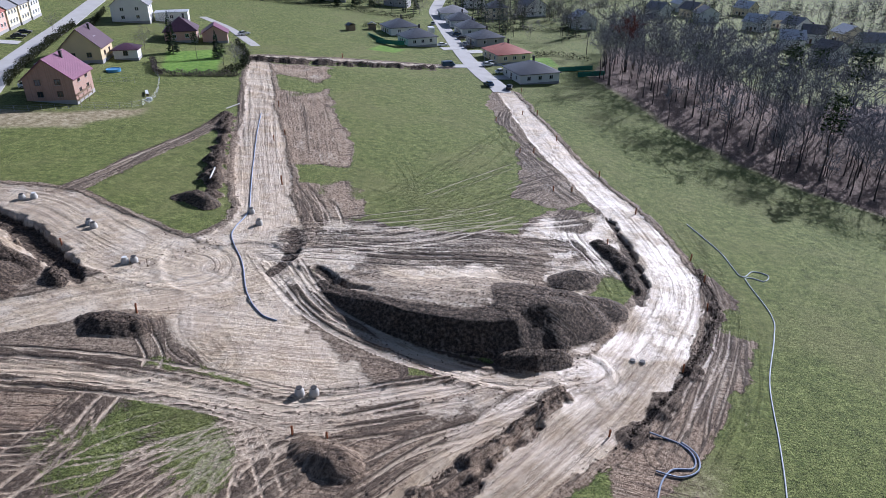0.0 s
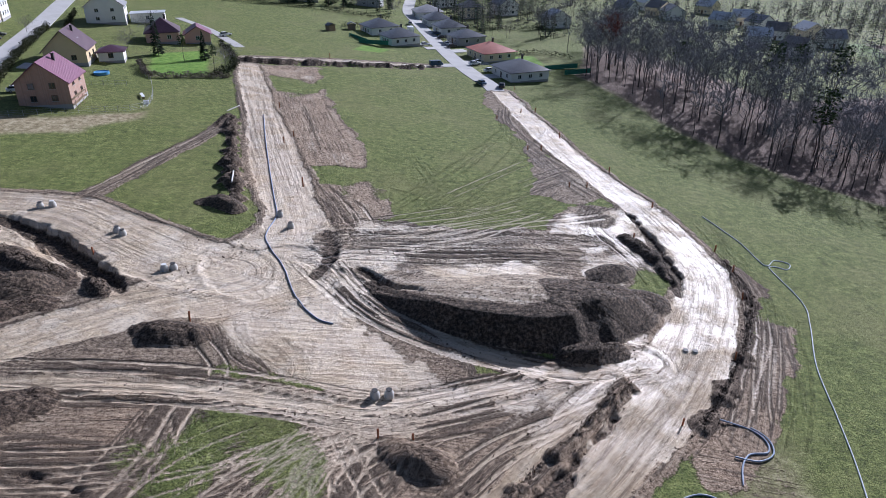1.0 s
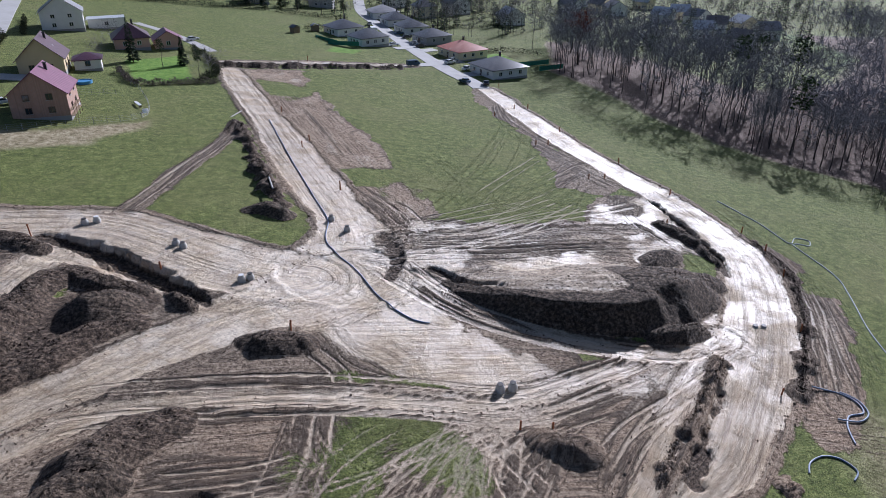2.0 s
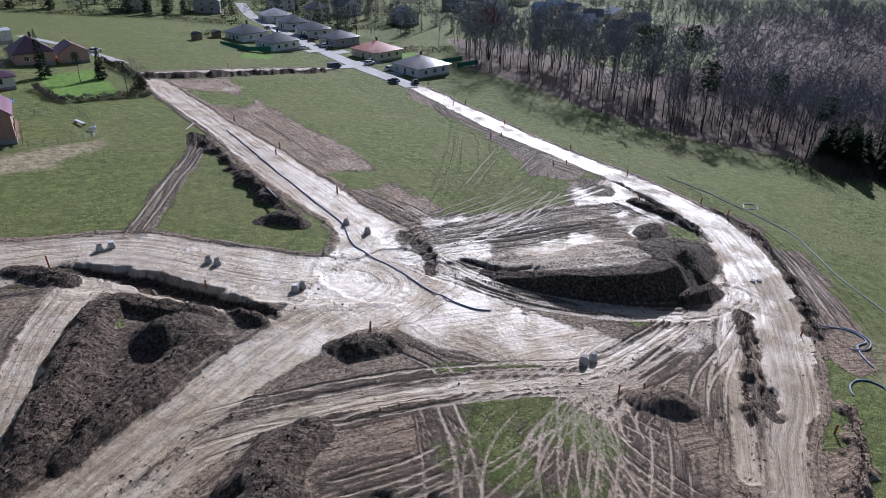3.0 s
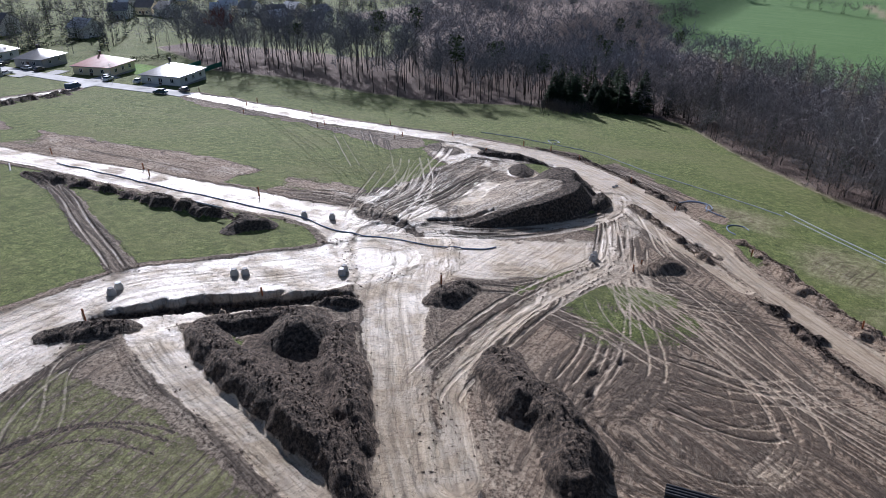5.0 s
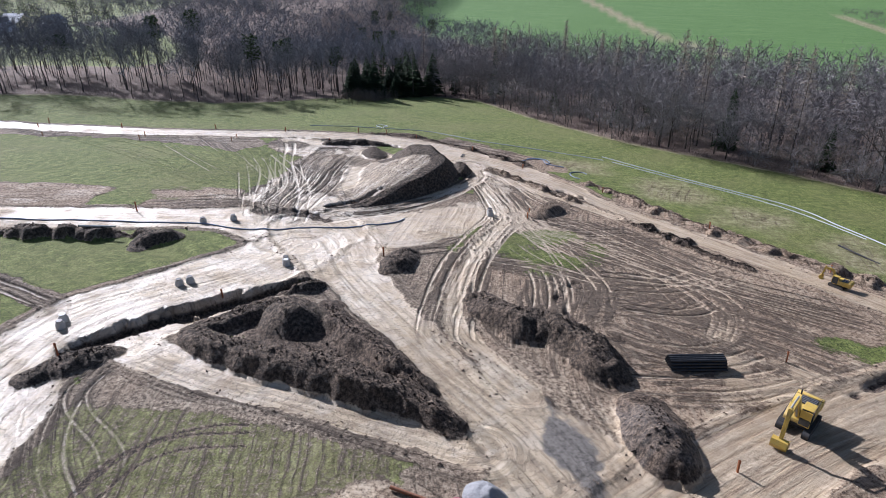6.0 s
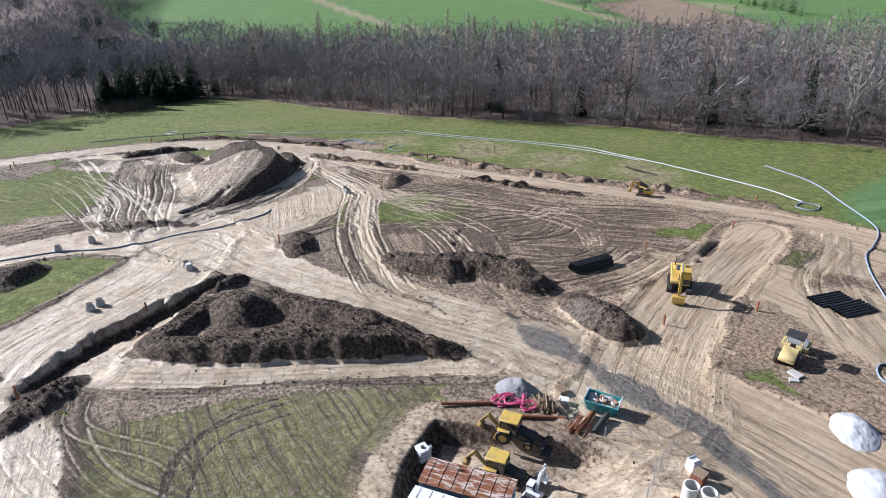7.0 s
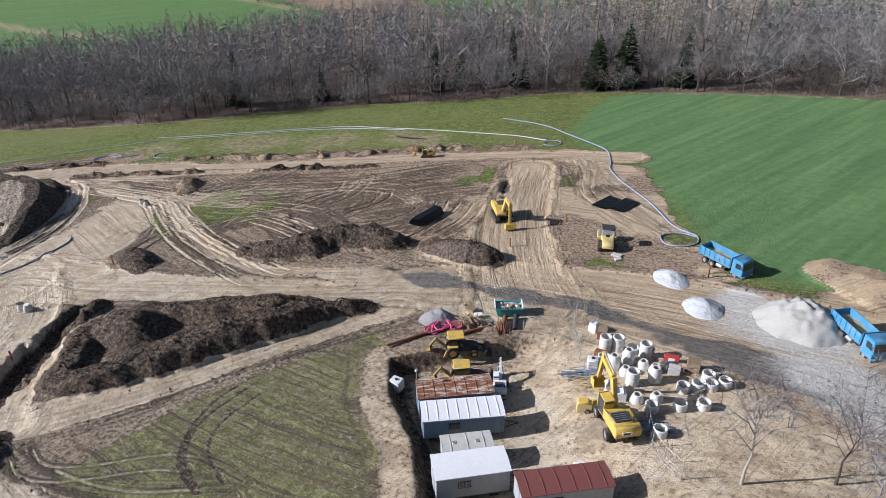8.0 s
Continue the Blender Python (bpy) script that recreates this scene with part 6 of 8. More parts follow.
for k in range(4):
    house("row_house", -139.5 - 1.6 * k, 214 + 9.6 * k, 9.0, 9.4, 12, 5.6, 3.0, "gable", ("pink_wall", "cream_wall", "cream_wall", "white_wall")[k], ("red_roof", "grey_roof", "grey_roof", "metal_roof")[k], f"{('pink', 'cream', 'cream', 'white')[k]} terraced house with a low gable roof", (2, 3), 2, k % 2 == 0)
for x, y, r, wl, rf in ((141.9, 383.7, 0, "white_wall", "dark_roof"), (177.9, 419.5, 37, "cream_wall", "metal_roof"), (154.5, 310.6, 74, "white_wall", "metal_roof"), (179.2, 357.8, 21, "white_wall", "grey_roof"), (174.9, 331.4, 58, "white_wall", "dark_roof"), (194.4, 337.3, 5, "cream_wall", "metal_roof"), (160.1, 360.5, 42, "white_wall", "metal_roof"), (192.4, 314.5, 79, "white_wall", "grey_roof"), (159.7, 286.1, 26, "white_wall", "dark_roof"), (178.8, 376.4, 63, "cream_wall", "metal_roof"), (142.1, 422.7, 10, "white_wall", "metal_roof"), (140, 400, 30, "cream_wall", "dark_roof"), (66, 338, 12, "white_wall", "metal_roof"), (118, 392, 40, "white_wall", "grey_roof")):
    house("village_house", x, y, 11, 10, r, 4.6, 3.2, "gable", wl, rf, "small village house beyond the wood", (2, 2), 1, True)


def car(x, y, rz, material, label, van=False):
    """A parked car: body, cabin glass, wheels, lights."""
    ob = thing("van" if van else "car", x, y, rz, label, "car", dz=0.15)
    if van:
        low = [(-2.3, 0.35), (2.3, 0.35), (2.35, 0.9), (1.9, 1.15), (1.35, 1.9), (-2.25, 1.95), (-2.35, 1.0)]
        part("body", side_profile(low, 1.85, bevel=0.06), M[material], ob)
        part("windscreen", side_profile([(1.93, 1.16), (1.42, 1.84), (1.36, 1.84), (1.87, 1.16)], 1.6), M["glass"], ob)
        part("side_window", box((1.0, 1.9, 0.5), (0.7, 0, 1.5), 0.02), M["glass"], ob)
    else:
        low = [(-2.1, 0.3), (2.1, 0.3), (2.15, 0.65), (1.9, 0.82), (1.0, 0.93), (-1.6, 0.98), (-2.1, 0.9)]
        part("body", side_profile(low, 1.76, bevel=0.06), M[material], ob)
        part("cabin", side_profile([(0.95, 0.92), (0.2, 1.40), (-1.1, 1.42), (-1.75, 0.97)], 1.5, bevel=0.05), M["glass"], ob, "dark glazed cabin")
        part("roof_panel", box((1.35, 1.4, 0.05), (-0.45, 0, 1.43), 0.02), M[material], ob)
    for sx in (-1.3, 1.32):
        for sy in (-0.8, 0.8):
            q = part("wheel", rod((sx, sy - 0.1, 0.3), (sx, sy + 0.1, 0.3), 0.31, sides=12), M["rubber"], ob)
            part("rim", rod((sx, sy - 0.115, 0.3), (sx, sy + 0.115, 0.3), 0.17, sides=8), M["steel"], q)
    for sy in (-0.6, 0.6):
        part("headlight", box((0.06, 0.3, 0.14), (2.14, sy, 0.66), 0.02), M["white_plastic"], ob)
    return ob


for x, y, r, mt, lb, vn in ((13.8, 211.5, 115, "car_blue", "dark blue pickup parked at the street's end", False), (1.4, 236.8, 15, "car_blue", "dark teal van parked at the earth road", True), (19.2, 230.2, 25, "car_white", "white car parked on a driveway", False), (15.2, 240.5, 25, "car_white", "white car parked beside a bungalow", False), (16.8, 243.5, 25, "car_silver", "silver car parked beside a bungalow", False), (8.2, 277, 100, "car_silver", "silver car parked on the street", False), (9.8, 272, 20, "car_dark", "dark car parked on a driveway", False), (7.4, 291, 20, "car_dark", "dark car parked on a driveway", False), (-0.6, 273, 20, "car_white", "white car parked on a driveway", False), (5.5, 300, 20, "car_blue", "blue car parked on a driveway", False), (-5, 322, 95, "car_silver", "silver car parked on the street", False), (-128.5, 211, 20, "car_dark", "black car parked before terraced houses", False), (-130, 217, 20, "car_dark", "black car parked before terraced houses", False), (-72, 252, 40, "car_white", "white car on the lane behind the gardens", False), (20, 208.5, 80, "car_dark", "dark car at the street's end", False), (-100, 162, 30, "car_white", "white car behind the unfinished house", False)):
    car(x, y, r, mt, lb, vn)


def fence(points, label, height=1.3, step=2.6, material="steel"):
    """Posts with rails and wires along a line."""
    p = curve_points(points, 0.5)
    run = np.r_[0, np.cumsum(np.hypot(*np.diff(p, axis=0).T))]
    ob = thing("fence", *p[0], 0, label, "fence")
    m = ob.matrix_basis.inverted()
    last = None
    for s in np.arange(0, run[-1], step):
        x, y = np.interp(s, run, p[:, 0]), np.interp(s, run, p[:, 1])
        q = m @ Vector((x, y, gz(x, y)))
        part("post", rod(q - Vector((0, 0, 0.3)), q + Vector((0, 0, height)), 0.04, sides=5), M[material], ob)
        if last:
            bm = bmesh.new()
            for zz in (0.15, 0.5, 0.85, height - 0.05):
                add_rod(bm, last + Vector((0, 0, zz)), q + Vector((0, 0, zz)), 0.014, sides=3, caps=False)
            part("wire", bm, M[material], ob)
        last = q
    return ob


def hedge(points, label, height=1.2, width=0.8, material="hedge", thick=60):
    """A clipped or ragged hedge from many small leaves."""
    p = curve_points(points, 0.5)
    rng = np.random.default_rng(int(abs(p[0, 0] * 10)))
    geo = Geo()
    length = np.hypot(*np.diff(p, axis=0).T).sum()
    for _ in range(int(length * thick)):
        x, y = p[rng.integers(0, len(p))] + rng.normal(0, width * 0.4, 2)
        c = np.array([x, y, gz(x, y) + height * rng.uniform(0.02, 1.0) * (1 + 0.2 * math.sin(x * 1.7))])
        geo.add([c + rng.normal(size=3) * 0.16 for _ in range(3)], [(0, 1, 2)])
    return tagged(new("hedge", geo.mesh("hedge", M[material])), label, "hedge")


hedge([(-84.8, 199.6), (-78, 187.2), (-68, 190.2), (-59, 193.8)], "brown leafless garden hedge beside a lawn", 1.5, 1.0, "shrub", 90)
hedge([(-63, 194), (-60, 205), (-64, 222), (-70, 236)], "dark ragged hedge along the garden", 1.8, 1.6, "hedge", 80)
hedge([(-105, 162), (-111, 182), (-117, 205), (-124, 236)], "dark green thuja hedge along the street", 2.2, 0.9, "hedge", 90)
hedge([(-120, 240), (-128, 268)], "dark hedge along the street", 1.6, 0.9, "hedge", 70)
fence([(-98, 141.5), (-84, 149.5), (-71, 158.5), (-75.5, 179.5), (-80, 188)], "wire fence round the grassy plot", 1.3)
fence([(-80.5, 176), (-90, 172.5), (-97, 169)], "wire fence between two gardens", 1.3)
fence([(-24, 287), (-30, 275), (-20, 263)], "green screen fence beside a bungalow", 1.5, 2.0, "net")
q = thing("garden_screen", -22, 272, 0, "green shade net stretched on a garden fence", "screen")
part("net", box((0.05, 16, 1.5), (-4.5, 2, 0.85), 0, pose(0, 0, 0, 0, 0, 28)), M["net"], q)
part("net", box((0.05, 12, 1.5), (1.5, -7.5, 0.85), 0, pose(0, 0, 0, 0, 0, 68)), M["net"], q)
q = thing("garden_screen", 46, 240, 0, "green shade net on a fence behind bungalows", "screen")
part("net", box((13, 0.05, 1.6), (0, 0, 0.8), 0, pose(0, 0, 0, 0, 0, 14)), M["net"], q)
part("net", box((10, 0.05, 1.6), (4, -8, 0.8), 0, pose(0, 0, 0, 0, 0, 14)), M["net"], q)
q = thing("paddling_pool", -89.6, 184.8, 0, "round blue garden pool on a paved terrace", "pool")
part("wall", lathe([(1.9, 0), (1.95, 0.7), (1.8, 0.72), (1.78, 0.55), (0.01, 0.55)], 24), M["pool"], q)
q = thing("garden_bench", -74, 167, 115, "long white wooden bench beside a fence", "bench")
part("seat", box((4.2, 0.7, 0.12), (0, 0, 0.55), 0.02), M["white_sheet"], q)
for s in (-1.8, 1.8):
    part("leg", box((0.12, 0.6, 0.5), (s, 0, 0.25)), M["wood"], q)
q = thing("tool_chest", -71.5, 161.8, 20, "small white chest in the grass beside a fence", "chest")
part("body", box((1.2, 0.8, 0.7), (0, 0, 0.35), 0.03), M["white_plastic"], q)
part("lid", box((1.26, 0.86, 0.1), (0, 0, 0.75), 0.03), M["steel"], q)
q = thing("scaffold", -84.3, 156.5, 6, "wooden scaffold along the unfinished house", "scaffold")
for k in range(4):
    part("post", rod((0.6, -4 + 2.7 * k, -0.3), (0.6, -4 + 2.7 * k, 3.0), 0.06, sides=6), M["wood"], q)
for zz in (1.2, 2.4):
    part("plank", box((0.7, 9.0, 0.06), (0.3, 0, zz)), M["wood"], q)
for x, y, rz in ((-30, 294, 10), (-38, 286, 40)):
    q = thing("garden_shed", x, y, rz, "small brown wooden garden shed", "shed")
    part("wall", box((3, 2.6, 2.2), (0, 0, 1.0)), M["wood"], q)
    part("roof", side_profile([(-1.8, 2.05), (0, 2.9), (1.8, 2.05), (1.8, 2.17), (0, 3.05), (-1.8, 2.17)], 3.0), M["dark_roof"], q)
    part("door", box((0.05, 0.9, 1.8), (1.53, 0, 1.0)), M["brown_frame"], q)
q = thing("delivery_box", -5.5, 300, 10, "white box trailer parked on the street", "trailer")
part("body", box((2.4, 4.2, 2.4), (0, 0, 1.5), 0.05), M["white_sheet"], q)
for s in (-1, 1):
    part("wheel", rod((s * 1.0, 0, 0.35), (s * 1.25, 0, 0.35), 0.35, sides=12), M["rubber"], q)
for k, (x, y, s, key) in enumerate(((-83.5, 213, 0.75, "spruce1"), (-70, 213, 0.62, "spruce0"), (-75, 209, 0.45, "pine0"), (-92, 213, 0.5, "oak0"), (-95, 241, 0.5, "oak1"), (-64, 199, 0.42, "pine1"), (-62, 204, 0.55, "oak2"), (-118, 262, 0.5, "spruce0"), (-126, 226, 0.4, "oak3"), (-133, 192, 0.42, "oak1"), (-60, 352, 0.8, "spruce1"), (-52, 350, 0.75, "spruce0"), (-44, 354, 0.8, "spruce1"), (-36, 358, 0.7, "spruce0"), (-68, 356, 0.7, "oak2"), (-30, 352, 0.6, "oak0"), (34, 340, 0.7, "oak1"), (40, 352, 0.7, "oak2"), (30, 372, 0.8, "oak3"), (52, 356, 0.75, "oak0"), (58, 330, 0.8, "oak1"), (20, 372, 0.6, "spruce0"), (-90, 352, 0.8, "spruce1"), (-80, 346, 0.6, "oak0"), (-104, 346, 0.8, "spruce0"), (36, 300, 0.5, "oak2"), (50, 296, 0.7, "pole0"), (56, 272, 0.8, "pole1"), (58, 250, 0.8, "pole2"), (-14, 366, 0.6, "spruce1"), (62, 240, 0.8, "pole3"), (-12, 350, 0.5, "oak1"), (160, 322, 0.6, "oak3"), (200, 325, 0.6, "oak2"), (230, 330, 0.6, "oak1"))):
    word = {"s": ("spruce_tree", "dark green spruce in a garden"), "p": ("pine_tree", "small dark pine in a garden") if "pine" in key else ("broadleaf_tree", "tall leafless tree behind the gardens"), "o": ("garden_tree", "leafless garden tree near the houses")}[key[0]]
    plant(word[0], key, x, y, s, 37 * k, word[1], "tree")
q = thing("street_lamp", 13.8, 236, 20, "grey street lamp beside the village street", "lamp")
part("pole", rod((0, 0, -0.2), (0, 0, 6), 0.07, 0.05, 8), M["steel"], q)
part("head", box((0.8, 0.2, 0.1), (0.4, 0, 6), 0.02), M["steel"], q)

FAR_HOUSES = [(141.9, 383.7), (177.9, 419.5), (154.5, 310.6), (179.2, 357.8), (174.9, 331.4), (194.4, 337.3), (160.1, 360.5), (192.4, 314.5), (159.7, 286.1), (178.8, 376.4), (142.1, 422.7)]
rng = np.random.default_rng(77)
v_trunk, v_twig, v_green = [], [], []
for _ in range(900):
    x, y = rng.uniform(-190, 66), rng.uniform(296, 470)
    if abs(x - np.interp(y, [290, 332, 366, 420], [3.4, -1.5, -4.5, -1.6])) < 5 or any(math.hypot(x - hx, y - hy) < 9 for hx, hy in ((16.5, 283), (11.5, 306), (7.5, 327), (4.5, 350), (46, 372), (26, 356), (16, 392), (-24, 372), (-56, 366), (-18.5, 292))):
        continue
    if y < 345 and (x < 14 or x > 40) and x < 56:
        continue
    kind = "spruce" if rng.uniform() < 0.45 else "oak"
    trunk, crown = remote[kind][int(rng.integers(0, 2))]
    s, t = rng.uniform(0.5, 0.95), rng.uniform(0, 6.28)
    v_trunk.append((trunk, x, y, s, t))
    (v_green if kind == "spruce" else v_twig).append((crown, x, y, s, t))
for _ in range(950):
    x, y = rng.uniform(50, 360), rng.uniform(215, 480)
    if y < 312 and inside(np.array([x]), np.array([y]), WOOD_EDGE + WOOD_BACK)[0] > -8 or (x < 118 and y < 300):
        continue
    if any(abs(x - hx) < 9 and -16 < y - hy < 8 for hx, hy in FAR_HOUSES):
        continue
    leafless = rng.uniform() < 0.7
    trunk, crown = remote["oak" if leafless else "spruce"][int(rng.integers(0, 2))]
    s, t = rng.uniform(0.45, 1.0), rng.uniform(0, 6.28)
    v_trunk.append((trunk, x, y, s, t))
    (v_twig if leafless else v_green).append((crown, x, y, s, t))
merged("village_tree_trunks", v_trunk, M["trunk"], "trunks of many garden trees in the far village", "trees")
merged("village_tree_twigs", v_twig, M["twig"], "leafless crowns of many garden trees in the far village", "trees")
merged("village_conifers", v_green, M["needle"], "dark conifers among the far village gardens", "trees")
for k, pts in enumerate(([(-46, 338), (-30, 334), (-14, 330)], [(-110, 336), (-80, 338), (-50, 340)], [(20, 318), (40, 322), (58, 326)], [(34, 262), (44, 266), (54, 258)], [(-34, 298), (-26, 302)])):
    hedge(pts, "dark ragged hedge between far gardens", 1.8, 1.5, "hedge", 40)


# ---- the building site ----
def wheel(parent, x, y, z, r, w, rim="steel", name="wheel"):
    """A tyre with tread blocks and a rim, its axle along y."""
    bm = bmesh.new()
    prof = [(r * 0.55, -w / 2), (r * 0.93, -w / 2), (r, -w * 0.32), (r, w * 0.32), (r * 0.93, w / 2), (r * 0.55, w / 2)]
    sides = 16
    rings = [[bm.verts.new((x + q * math.cos(2 * math.pi * k / sides), y + h, z + q * math.sin(2 * math.pi * k / sides))) for k in range(sides)] for q, h in prof]
    for a, b in zip(rings[:-1], rings[1:]):
        for k in range(sides):
            bm.faces.new((a[k], a[(k + 1) % sides], b[(k + 1) % sides], b[k]))
    bmesh.ops.recalc_face_normals(bm, faces=bm.faces)
    ob = part(name, bm, M["rubber"], parent)
    part("rim", rod((x, y - w * 0.42, z), (x, y + w * 0.42, z), r * 0.57, sides=12), M[rim], ob)
    return ob


def crawler(parent, y, length, high, wide):
    """A crawler track: rounded belt with pads, and rollers in it."""
    r = high / 2
    bm = bmesh.new()
    outline = [(length / 2 - r + r * math.cos(a), r + r * math.sin(a)) for a in np.linspace(-math.pi / 2, math.pi / 2, 7)] + [(-length / 2 + r - r * math.cos(a), r + r * math.sin(a)) for a in np.linspace(math.pi / 2, -math.pi / 2, 7)]
    bm = side_profile(outline, wide, (0, y, 0))
    for k in range(14):
        add_box(bm, (0.10, wide + 0.03, 0.05), (-length / 2 + r + (length - 2 * r) * k / 13, y, high + 0.01))
    ob = part("track", bm, M["dark_steel"], parent, "muddy steel crawler track")
    for s in (-1, 1):
        part("sprocket", rod((s * (length / 2 - r), y - wide / 2 - 0.03, r), (s * (length / 2 - r), y + wide / 2 + 0.03, r), r * 0.6, sides=10), M["rubber"], ob)
    return ob


def beam(a, b, w0, w1, thick):
    """A box-section arm from a to b in the plane of x and z."""
    a, b = Vector(a), Vector(b)
    d = (b - a).normalized()
    n = Vector((-d.z, 0, d.x))
    outline = [(p.x, p.z) for p in (a - n * w0 / 2, b - n * w1 / 2, b + n * w1 / 2, a + n * w0 / 2)]
    return side_profile(outline, thick, (0, a.y, 0), 0.02)


def digger_top(ob, paint_name, z0, swing=0.0, boom=((0.6, 0.9), (2.6, 3.2), (4.6, 2.6)), stick=(5.4, 0.6), bucket_w=1.2, scale=1.0):
    """The upper works of an excavator: house, counterweight, cab, boom, stick, bucket."""
    up = part("upper_body", side_profile([(-2.2, 0.1), (1.2, 0.1), (1.2, 0.55), (0.0, 1.15), (-1.9, 1.2), (-2.3, 0.9)], 2.3, bevel=0.05), M[paint_name], ob)
    up.matrix_basis = Matrix.Translation((0, 0, z0)) @ pose(0, 0, 0, 0, 0, swing) @ Matrix.Scale(scale, 4)
    ob_part = lambda name, bm, mat, lab="": part(name, bm, M[mat], up, lab)  # noqa: E731
    ob_part("counterweight", side_profile([(-2.75, 0.15), (-2.1, 0.1), (-2.1, 1.2), (-2.6, 1.15), (-2.85, 0.8)], 2.4, bevel=0.06), paint_name, "rounded counterweight")
    ob_part("grille", box((1.25, 1.5, 0.14), (-1.25, 0.15, 1.22), 0.02), "dark_steel", "dark engine grille")
    for k in range(5):
        ob_part("grille_slat", box((0.05, 1.4, 0.05), (-1.75 + 0.25 * k, 0.15, 1.31)), "steel")
    ob_part("exhaust", rod((-1.9, -0.75, 1.1), (-1.9, -0.75, 1.75), 0.07, sides=8), "dark_steel")
    for s in (-1, 1):
        ob_part("handrail", rod((-0.1, 1.1 * s, 1.15), (-1.7, 1.1 * s, 1.6), 0.025, sides=5), "dark_steel")
    ob_part("cab", side_profile([(0.1, 0.2), (1.45, 0.2), (1.5, 1.0), (1.15, 1.95), (0.05, 1.95)], 0.95, (0, 0.68, 0), 0.03), "glass", "glazed dark cab")
    ob_part("cab_roof", box((1.25, 1.0, 0.09), (0.6, 0.68, 1.99), 0.03), paint_name)
    for px, pz in ((0.1, 0.2), (1.42, 0.25)):
        ob_part("cab_pillar", box((0.08, 0.99, 1.72), (px, 0.68, pz + 0.85), 0.01), paint_name)
    pts = [Vector((x, -0.1, z)) for x, z in boom]
    for a, b, w0, w1 in ((pts[0], pts[1], 0.5, 0.62), (pts[1], pts[2], 0.62, 0.4)):
        ob_part("boom", beam(a, b, w0, w1, 0.42), paint_name)
    tip = Vector((stick[0], -0.1, stick[1]))
    back_end = pts[2] + (pts[2] - tip).normalized() * 0.6
    ob_part("stick", beam(back_end, tip, 0.42, 0.3, 0.34), paint_name)
    ob_part("ram", rod(pts[0] + Vector((0.4, 0, 0.1)), pts[1] + Vector((0.1, 0, -0.4)), 0.09, sides=8), "steel", "bright steel hydraulic ram")
    ob_part("ram", rod(pts[1] + Vector((0, 0, 0.45)), back_end, 0.08, sides=8), "steel", "bright steel hydraulic ram")
    bm = bmesh.new()
    prof = [(0.0, 0.1), (0.35, -0.05), (0.55, -0.5), (0.35, -0.95), (-0.35, -1.05), (-0.5, -0.95), (-0.3, -0.85), (0.2, -0.75), (0.3, -0.45), (0.15, -0.1)]
    bm = side_profile([(tip.x + x, tip.z + z) for x, z in prof], bucket_w, (0, -0.1, 0))
    for s in (-1, 1):
        add_box(bm, (0.75, 0.04, 0.8), (tip.x + 0.02, -0.1 + s * bucket_w / 2, tip.z - 0.5))
    for k in range(4):
        add_box(bm, (0.2, 0.1, 0.06), (tip.x - 0.58, -0.1 + bucket_w * (k - 1.5) / 3.4, tip.z - 1.0))
    ob_part("bucket", bm, paint_name)
    return up


def crawler_excavator(x, y, rz, label):
    ob = thing("excavator", x, y, rz, label, "excavator", dz=-0.05)
    for s in (-1, 1):
        crawler(ob, s * 1.15, 4.0, 0.9, 0.6)
    part("carbody", box((1.8, 1.8, 0.5), (0, 0, 0.65), 0.05), M["dark_steel"], ob)
    digger_top(ob, "yellow", 0.95, 0, ((0.7, 0.7), (2.6, 3.6), (4.6, 3.3)), (5.0, 0.75), 1.4)
    return ob


def wheeled_excavator(x, y, rz, swing, label):
    ob = thing("wheeled_excavator", x, y, rz, label, "excavator", dz=-0.05)
    part("chassis", box((4.6, 1.1, 0.5), (0, 0, 0.85), 0.05), M["dark_steel"], ob)
    for sx in (-1.4, 1.4):
        part("axle", rod((sx, -1.0, 0.6), (sx, 1.0, 0.6), 0.14), M["dark_steel"], ob)
        for sy in (-1, 1):
            wheel(ob, sx, sy * 1.0, 0.56, 0.58, 0.55)
    part("dozer_blade", box((0.12, 2.4, 0.6), (2.6, 0, 0.55), 0.02), M["yellow"], ob)
    up = digger_top(ob, "yellow", 1.1, swing, ((0.5, 0.8), (1.5, 3.4), (3.8, 3.9)), (4.3, 1.2), 1.1, 0.95)
    part("sign_plate", box((0.04, 0.9, 0.32), (-2.88, 0.2, 0.75)), M["white_plastic"], up, "white plate with a dark bar on the counterweight")
    part("sign_bar", box((0.02, 0.6, 0.16), (-2.91, 0.2, 0.75)), M["dark_steel"], up)
    return ob


